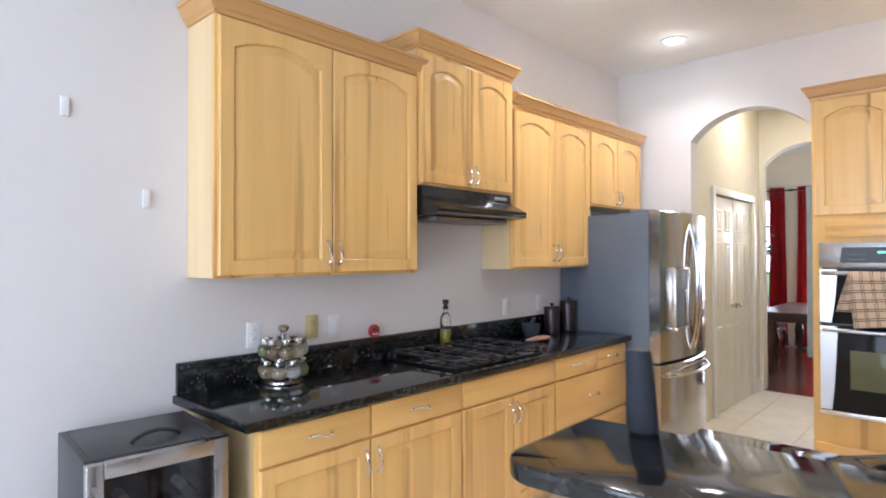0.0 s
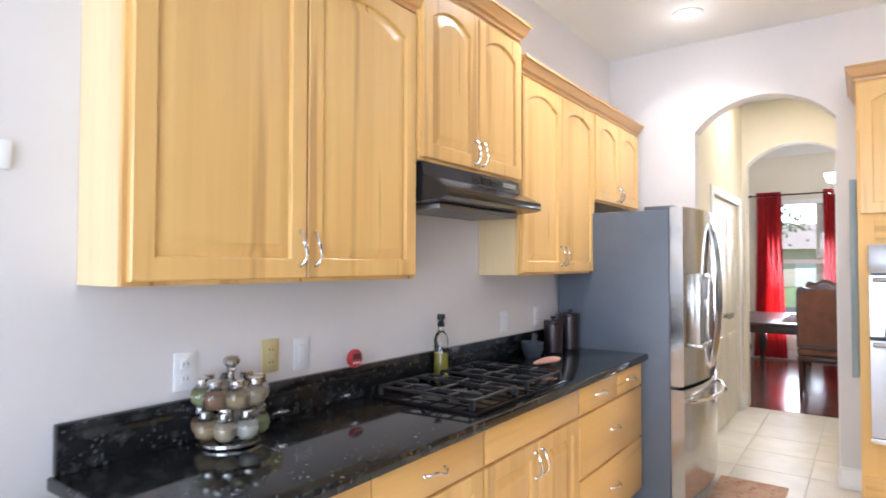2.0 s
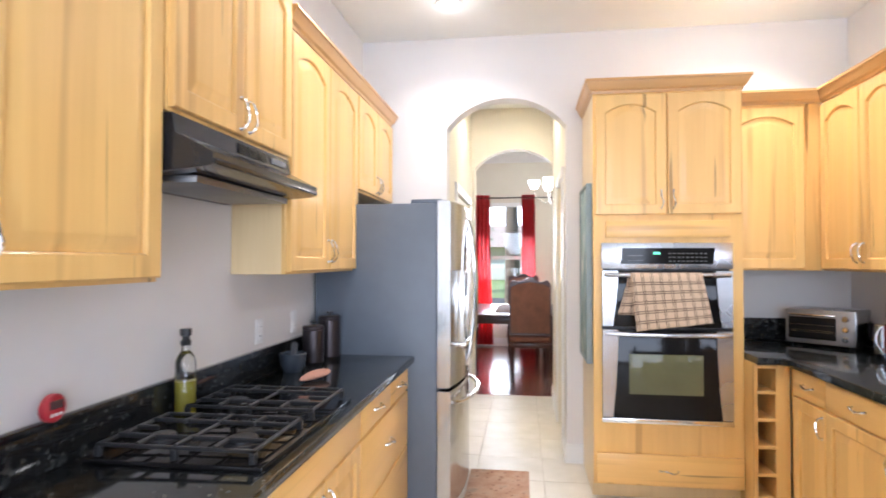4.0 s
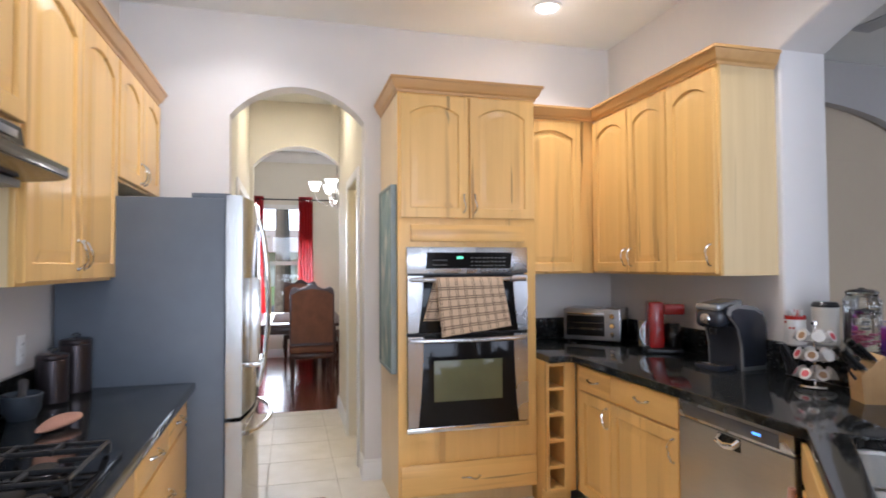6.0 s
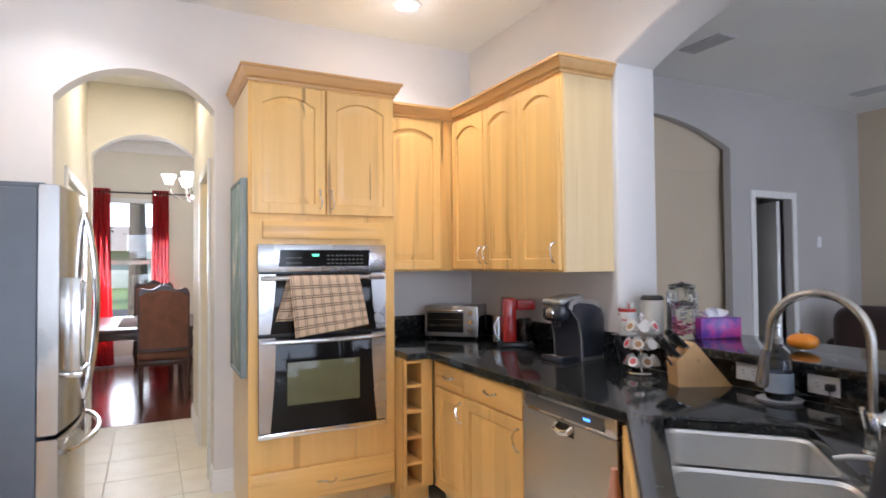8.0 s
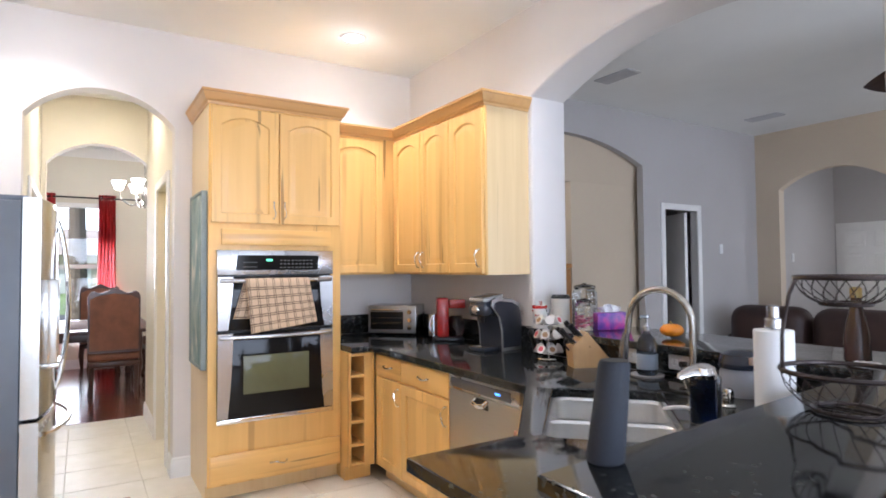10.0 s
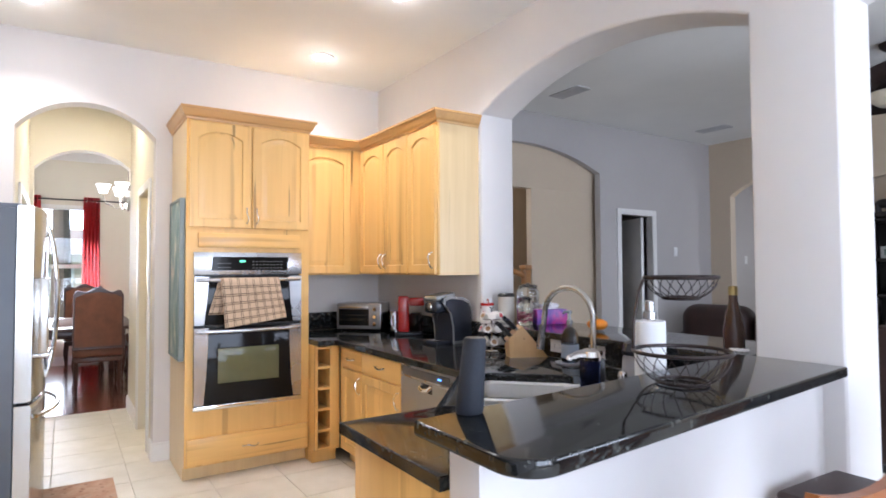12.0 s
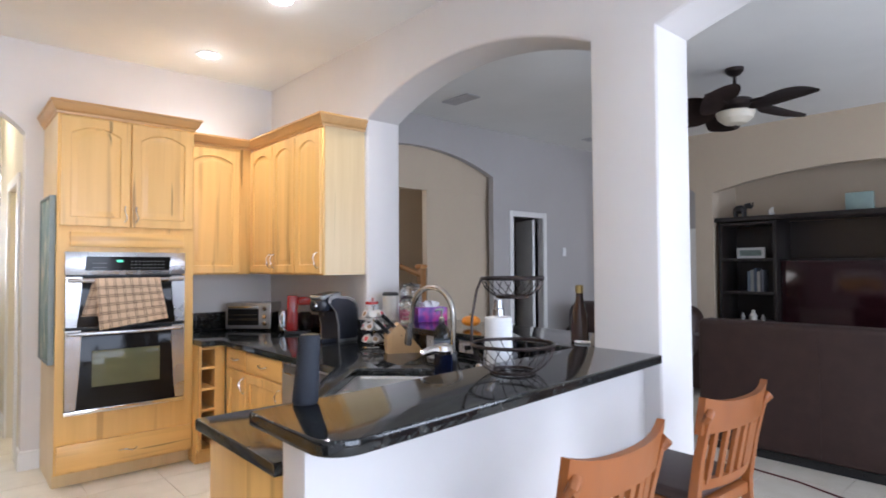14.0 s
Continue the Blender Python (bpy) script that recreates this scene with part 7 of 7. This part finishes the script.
# ---- dining room ----
tab = thing("dining_table", pose(9.35, 1.95, 0), "dark mahogany dining table with turned legs", "table")
part("tabletop", bx(-0.95, -0.72, 0.725, 0.95, 0.72, 0.765, 0.012, seg=3), MAHOGANY, tab)
part("apron", bx(-0.82, -0.6, 0.63, 0.82, 0.6, 0.724, 0.006), MAHOGANY, tab)
for sx in (-0.78, 0.78):
    for sy in (-0.55, 0.55):
        part("leg", lathe([(0, 0), (0.035, 0), (0.045, 0.05), (0.03, 0.10), (0.04, 0.2), (0.062, 0.36), (0.045, 0.47), (0.06, 0.52), (0.06, 0.64), (0, 0.64)], 16, centre=(sx, sy)), MAHOGANY, tab)
solid("table_runner", bx(8.65, 1.78, 0.766, 10.05, 2.12, 0.772, 0.002), plain("runner_cloth", (0.10, 0.05, 0.035), 0.9), "dark table runner along the dining table", "runner")
UPH = plain("brown_leather_upholstery", (0.17, 0.060, 0.028), 0.6, spread=0.2, relief=0.001, relief_scale=140)


def dining_chair(at):
    """A carved chair with a tall padded back and a shaped crest; its back is at local -x."""
    c = thing("dining_chair", at, "dark carved dining chair with a tall leather back", "chair", "dining chairs")
    n = 20
    top = [(0.27 * math.cos(math.pi * k / n) * 1.0, 1.07 + 0.11 * math.sin(math.pi * k / n) ** 0.6 * (0.55 + 0.45 * math.cos(3 * math.pi * (k / n - 0.5)) ** 2)) for k in range(n + 1)]
    out = [(0.27, 0.50)] + top + [(-0.27, 0.50)]
    b = prism(out, "x", -0.27, -0.225)
    soften(b, 0.008, lambda q, e: True)
    part("back_frame", b, MAHOGANY, c)
    inn = [(0.25, 0.53), (0.25, 1.06), (0.17, 1.10), (0, 1.125), (-0.17, 1.10), (-0.25, 1.06), (-0.25, 0.53)]
    b = prism(inn, "x", -0.282, -0.213)
    soften(b, 0.012, lambda q, e: True)
    part("back_pad", b, UPH, c, "reddish brown leather back")
    part("seat", bx(-0.25, -0.27, 0.41, 0.27, 0.27, 0.50, 0.03, seg=3), UPH, c)
    part("seat_rail", bx(-0.25, -0.265, 0.35, 0.265, 0.265, 0.41, 0.012), MAHOGANY, c)
    for sy in (-0.23, 0.23):
        part("front_leg", tube([(0.23, sy, 0.36), (0.26, sy * 1.05, 0.26), (0.235, sy, 0.10), (0.26, sy * 1.05, 0.0)], [0.035, 0.034, 0.02, 0.028], 10), MAHOGANY, c)
        part("rear_leg", tube([(-0.24, sy, 0.36), (-0.25, sy, 0.15), (-0.30, sy, 0.0)], [0.03, 0.025, 0.02], 8), MAHOGANY, c)
    return c


near = dining_chair(pose(8.45, 1.655, 0, 0, 0, 0) @ Matrix.Diagonal((1, 0.95, 1.06, 1)))
copy_thing(near, pose(10.42, 1.74, 0, 0, 0, 180))
copy_thing(near, pose(9.0, 2.92, 0, 0, 0, -90))
copy_thing(near, pose(9.8, 2.92, 0, 0, 0, -90))
copy_thing(near, pose(9.65, 0.98, 0, 0, 0, 90))

RED_CLOTH = plain("red_curtain_cloth", (0.56, 0.028, 0.034), 0.55, spread=0.12, relief=0.0008, relief_scale=400)


def curtain(y0, y1, z0, z1):
    c = thing("curtain", pose(DX - 0.09, (y0 + y1) / 2, z0), "red satin grommet curtain hanging in folds", "curtain", "red curtains")
    b = bmesh.new()
    n, w, h = 48, y1 - y0, z1 - z0
    rows = []
    for j in range(9):
        v = j / 8
        rows.append([b.verts.new((0.032 * math.sin(2 * math.pi * 5 * k / n + 0.4 * math.sin(3 * v)) * (0.75 + 0.35 * (1 - v)), (k / n - 0.5) * w * (0.82 + 0.30 * (1 - v) ** 2), h * v)) for k in range(n + 1)])
    for p, q in zip(rows, rows[1:]):
        for k in range(n):
            b.faces.new((p[k], p[k + 1], q[k + 1], q[k]))
    bmesh.ops.solidify(b, geom=b.faces[:], thickness=0.003)
    part("cloth", b, RED_CLOTH, c)
    for k in range(5):
        part("grommet", tube([(0.0, (k - 2) * w * 0.16 + 0.02 * math.cos(a), h - 0.06 + 0.02 * math.sin(a)) for a in [2 * math.pi * s / 12 for s in range(12)]], 0.004, 6, True), CHROME, c)


for y0, y1 in ((1.52, 1.79), (2.27, 2.68), (2.80, 3.07), (3.62, 3.90)):
    curtain(y0, y1, 0.03, 2.58)
for y0, y1 in ((1.2, 2.73), (2.75, 4.1)):
    rod = thing("curtain_rod", pose(DX - 0.09, y0, 2.53), "thin black curtain rod with ball ends", "curtain rod", "curtain rods")
    part("rod", tube([(0, 0, 0), (0, y1 - y0, 0)], 0.011, 10), BLACK, rod)
    for yy in (0.0, y1 - y0):
        part("finial", tube([(0, yy - 0.02, 0), (0, yy - 0.008, 0), (0, yy + 0.008, 0), (0, yy + 0.02, 0)], [0.008, 0.02, 0.02, 0.008], 12), BLACK, rod)
    for yy in (0.12, y1 - y0 - 0.12):
        part("bracket", tube([(0, yy, 0), (0.088, yy, 0.0)], 0.007, 8), BLACK, rod)

ch = thing("chandelier", pose(9.0, 1.30, DZ) @ Matrix.Diagonal((1, 1, 1.13, 1)), "chandelier with five upturned frosted glass shades, lit", "chandelier")
part("canopy", lathe([(0, -0.001), (0.06, -0.001), (0.055, -0.03), (0.01, -0.045), (0, -0.045)], 20), NICKEL, ch)
part("stem", tube([(0, 0, -0.04), (0, 0, -0.92)], 0.009, 10), NICKEL, ch)
part("hub", lathe([(0.0, -0.60), (0.02, -0.62), (0.03, -0.72), (0.045, -0.80), (0.03, -0.88), (0.012, -0.94), (0, -0.95)], 18), NICKEL, ch)
SHADE = glow("lit_frosted_shade", (1.0, 0.95, 0.86), 5.0)
for k in range(5):
    a = 2 * math.pi * k / 5 + 0.3
    c, s = math.cos(a), math.sin(a)
    arm = part("arm", tube([(0.03 * c, 0.03 * s, -0.86), (0.14 * c, 0.14 * s, -0.92), (0.26 * c, 0.26 * s, -0.86), (0.29 * c, 0.29 * s, -0.76)], 0.008, 8), NICKEL, ch)
    part("shade", lathe([(0.02, -0.75), (0.045, -0.745), (0.06, -0.70), (0.085, -0.65)], 18, centre=(0.29 * c, 0.29 * s), closed=False), SHADE, arm, "lit frosted glass shade")

# Leafy plant beside the window.
pl = thing("potted_plant", pose(8.62, 2.86, 0), "tall leafy potted plant beside the dining table", "plant")
part("pot", lathe([(0, 0), (0.13, 0), (0.17, 0.26), (0.18, 0.28), (0.16, 0.28), (0.15, 0.22), (0, 0.22)], 20), plain("brown_pot", (0.12, 0.06, 0.04), 0.5), pl)
b = bmesh.new()
stems = []
for k in range(7):
    a = 0.9 * k
    tip = (0.22 * math.cos(a) + 0.05, 0.26 * math.sin(a) - 0.05, 1.25 + 0.11 * k)
    tube([(0.02 * math.cos(a), 0.02 * math.sin(a), 0.2), (0.07 * math.cos(a), 0.07 * math.sin(a), 0.8), tip], [0.012, 0.009, 0.004], 6, bm=b)
    stems.append(tip)
part("stem", b, plain("plant_stem", (0.10, 0.08, 0.04), 0.7), pl)
b = bmesh.new()
for tip in stems:
    for k in range(12):
        base = Vector(tip) + Vector((random.uniform(-0.12, 0.12), random.uniform(-0.14, 0.14), random.uniform(-0.45, 0.08)))
        d = Vector((random.uniform(-1, 1), random.uniform(-1, 1), random.uniform(-0.6, 0.5))).normalized()
        sd = d.orthogonal().normalized() * 0.026
        ln = random.uniform(0.07, 0.12)
        up = d.cross(sd).normalized() * 0.008
        vs = [b.verts.new(base), b.verts.new(base + d * ln * 0.5 + sd), b.verts.new(base + d * ln), b.verts.new(base + d * ln * 0.5 - sd), b.verts.new(base + d * ln * 0.5 + up)]
        for i in range(4):
            b.faces.new((vs[i], vs[(i + 1) % 4], vs[4]))
part("leaves", b, plain("plant_leaf", (0.05, 0.10, 0.04), 0.45, spread=0.3, scale=20), pl)

# ---- outside the dining room ----
GRASS = plain("lawn_grass", (0.16, 0.24, 0.07), 0.95, spread=0.3, scale=3, relief=0.02, relief_scale=30)
solid("ground", bx(11.1, -120, -0.42, 220, 120, -0.40), GRASS, "green front lawn", "ground", "structure")
solid("road", bx(24, -110, -0.398, 30, 110, -0.39), plain("asphalt", (0.055, 0.055, 0.058), 0.9, spread=0.1, relief=0.003), "grey asphalt street", "road", "structure")
solid("pavement", bx(21.5, -110, -0.398, 23, 110, -0.37), plain("concrete_walk", (0.42, 0.40, 0.37), 0.9, relief=0.002), "pale concrete sidewalk", "pavement", "structure")
house = thing("house", pose(58, 3.5, -0.4), "pale stucco house across the street with a tiled roof", "house")
part("wall", bx(0, -9, 0, 9, 9, 3.2, 0.02), plain("stucco", (0.62, 0.55, 0.46), 0.9, relief=0.004, relief_scale=30), house)
part("roof", prism([(-1, 3.2), (10, 3.2), (4.5, 5.6)], "y", -9.6, 9.6), plain("weathered_roof_tiles", (0.36, 0.30, 0.26), 0.85, spread=0.2), house)
part("garage_door", bx(-0.06, -2.2, 0, 0.0, 2.6, 2.3, 0.02), plain("garage_white", (0.72, 0.72, 0.70), 0.5), house)
for yy in (-6.5, 5.2):
    w = part("window", bx(-0.05, yy, 0.9, 0.0, yy + 1.6, 2.4, 0.01), TRIM, house)
    part("pane", bx(-0.06, yy + 0.08, 0.98, -0.049, yy + 1.52, 2.32), BLACK_GLASS, w)


def tree(x, y, h, spread, seed):
    random.seed(seed)
    t = thing("tree", pose(x, y, -0.40), "leafy street tree with a rough grey trunk", "tree", "street trees")
    b = tube([(0, 0, 0), (0.05, 0.02, h * 0.2), (-0.03, 0.06, h * 0.42), (0.05, 0.0, h * 0.7)], [0.27, 0.21, 0.17, 0.07], 12)
    ends = []
    for k in range(9):
        a = 2.4 * k
        z = h * (0.30 + 0.05 * k)
        e = Vector((spread * 0.75 * math.cos(a), spread * 0.75 * math.sin(a), z + h * 0.22))
        tube([(0, 0.03, z), (e.x * 0.5, e.y * 0.5, z + h * 0.14), e], [0.09, 0.05, 0.02], 7, bm=b)
        ends += [e, Vector((e.x * 0.55, e.y * 0.55, z + h * 0.2))]
    part("trunk", b, plain("tree_bark", (0.14, 0.11, 0.085), 0.95, spread=0.3, relief=0.02, relief_scale=14), t)
    b = bmesh.new()
    for e in ends:
        for k in range(110):
            c = e + Vector((random.gauss(0, 0.55), random.gauss(0, 0.55), random.gauss(0, 0.42)))
            d = Vector((random.uniform(-1, 1), random.uniform(-1, 1), random.uniform(-1, 0.6))).normalized()
            s = d.orthogonal().normalized() * random.uniform(0.06, 0.10)
            q = [b.verts.new(c - d * 0.10), b.verts.new(c + s), b.verts.new(c + d * 0.13), b.verts.new(c - s)]
            b.faces.new(q)
    part("crown", b, plain("tree_leaves_%d" % seed, (0.12, 0.18, 0.05), 0.6, spread=0.45, scale=1.2), t)


tree(18.0, 2.05, 11.0, 2.6, 3)
tree(23.5, -1.2, 7.0, 2.4, 5)
tree(34.0, 6.2, 6.5, 2.6, 7)
# Emissive sheet: its glow stands in for bright haze and sky past the street.
solid("backdrop", bx(75, -120, -0.5, 75.2, 120, 30), glow("backdrop_glow", (0.86, 0.92, 1.0), 3.2), "glowing pale backdrop sheet beyond the street", "backdrop", "structure")

# ---- floor tiles, last ----
PITCH, JOINT = 0.457, 0.005


def tile_mesh(w, d):
    b = bmesh.new()
    lo = [b.verts.new((x, y, -0.006)) for x, y in ((0, 0), (w, 0), (w, d), (0, d))]
    c = 0.003
    mid = [b.verts.new((x, y, -0.0015)) for x, y in ((0, 0), (w, 0), (w, d), (0, d))]
    hi = [b.verts.new((x, y, 0)) for x, y in ((c, c), (w - c, c), (w - c, d - c), (c, d - c))]
    for p, q in ((lo, mid), (mid, hi)):
        for k in range(4):
            b.faces.new((p[k], p[(k + 1) % 4], q[(k + 1) % 4], q[k]))
    b.faces.new(hi)
    return b


tile_data = {}
GX, GY = 4.815, 1.60            # one joint crossing


def lay(x0, y0, x1, y1, place):
    i0, i1 = math.floor((x0 - GX) / PITCH), math.ceil((x1 - GX) / PITCH)
    j0, j1 = math.floor((y0 - GY) / PITCH), math.ceil((y1 - GY) / PITCH)
    for i in range(i0, i1):
        for j in range(j0, j1):
            ax, ay = max(x0, GX + i * PITCH + JOINT / 2), max(y0, GY + j * PITCH + JOINT / 2)
            cx, cy = min(x1, GX + (i + 1) * PITCH - JOINT / 2), min(y1, GY + (j + 1) * PITCH - JOINT / 2)
            if cx - ax > 0.02 and cy - ay > 0.02:
                place(ax, ay, cx - ax, cy - ay)


def one_tile(x, y, w, d):
    key = (round(w, 3), round(d, 3))
    if key not in tile_data:
        tile_data[key] = link_mesh("tile", tile_mesh(w, d), TILE, 5)
    ob = new("tile", tile_data[key])
    ob.parent = FLOOR
    ob.location = (x, y, 0)


lay(-0.7, RIGHT, HX, LEFT - 0.001, one_tile)
rest = bmesh.new()


def joined_tile(x, y, w, d):
    t = tile_mesh(w, d)
    for v in t.verts:
        v.co += Vector((x, y, 0))
    merge(rest, t)


lay(BACK, RIGHT, -0.7, LEFT - 0.001, joined_tile)
lay(BACK, LY - 2.1, 6.3, RIGHT, joined_tile)
ob = new("floor_tiles", link_mesh("floor_tiles", rest, TILE, 5))
tagged(ob, "cream square floor tiles of the living and breakfast rooms", "floor", "", "stuff")
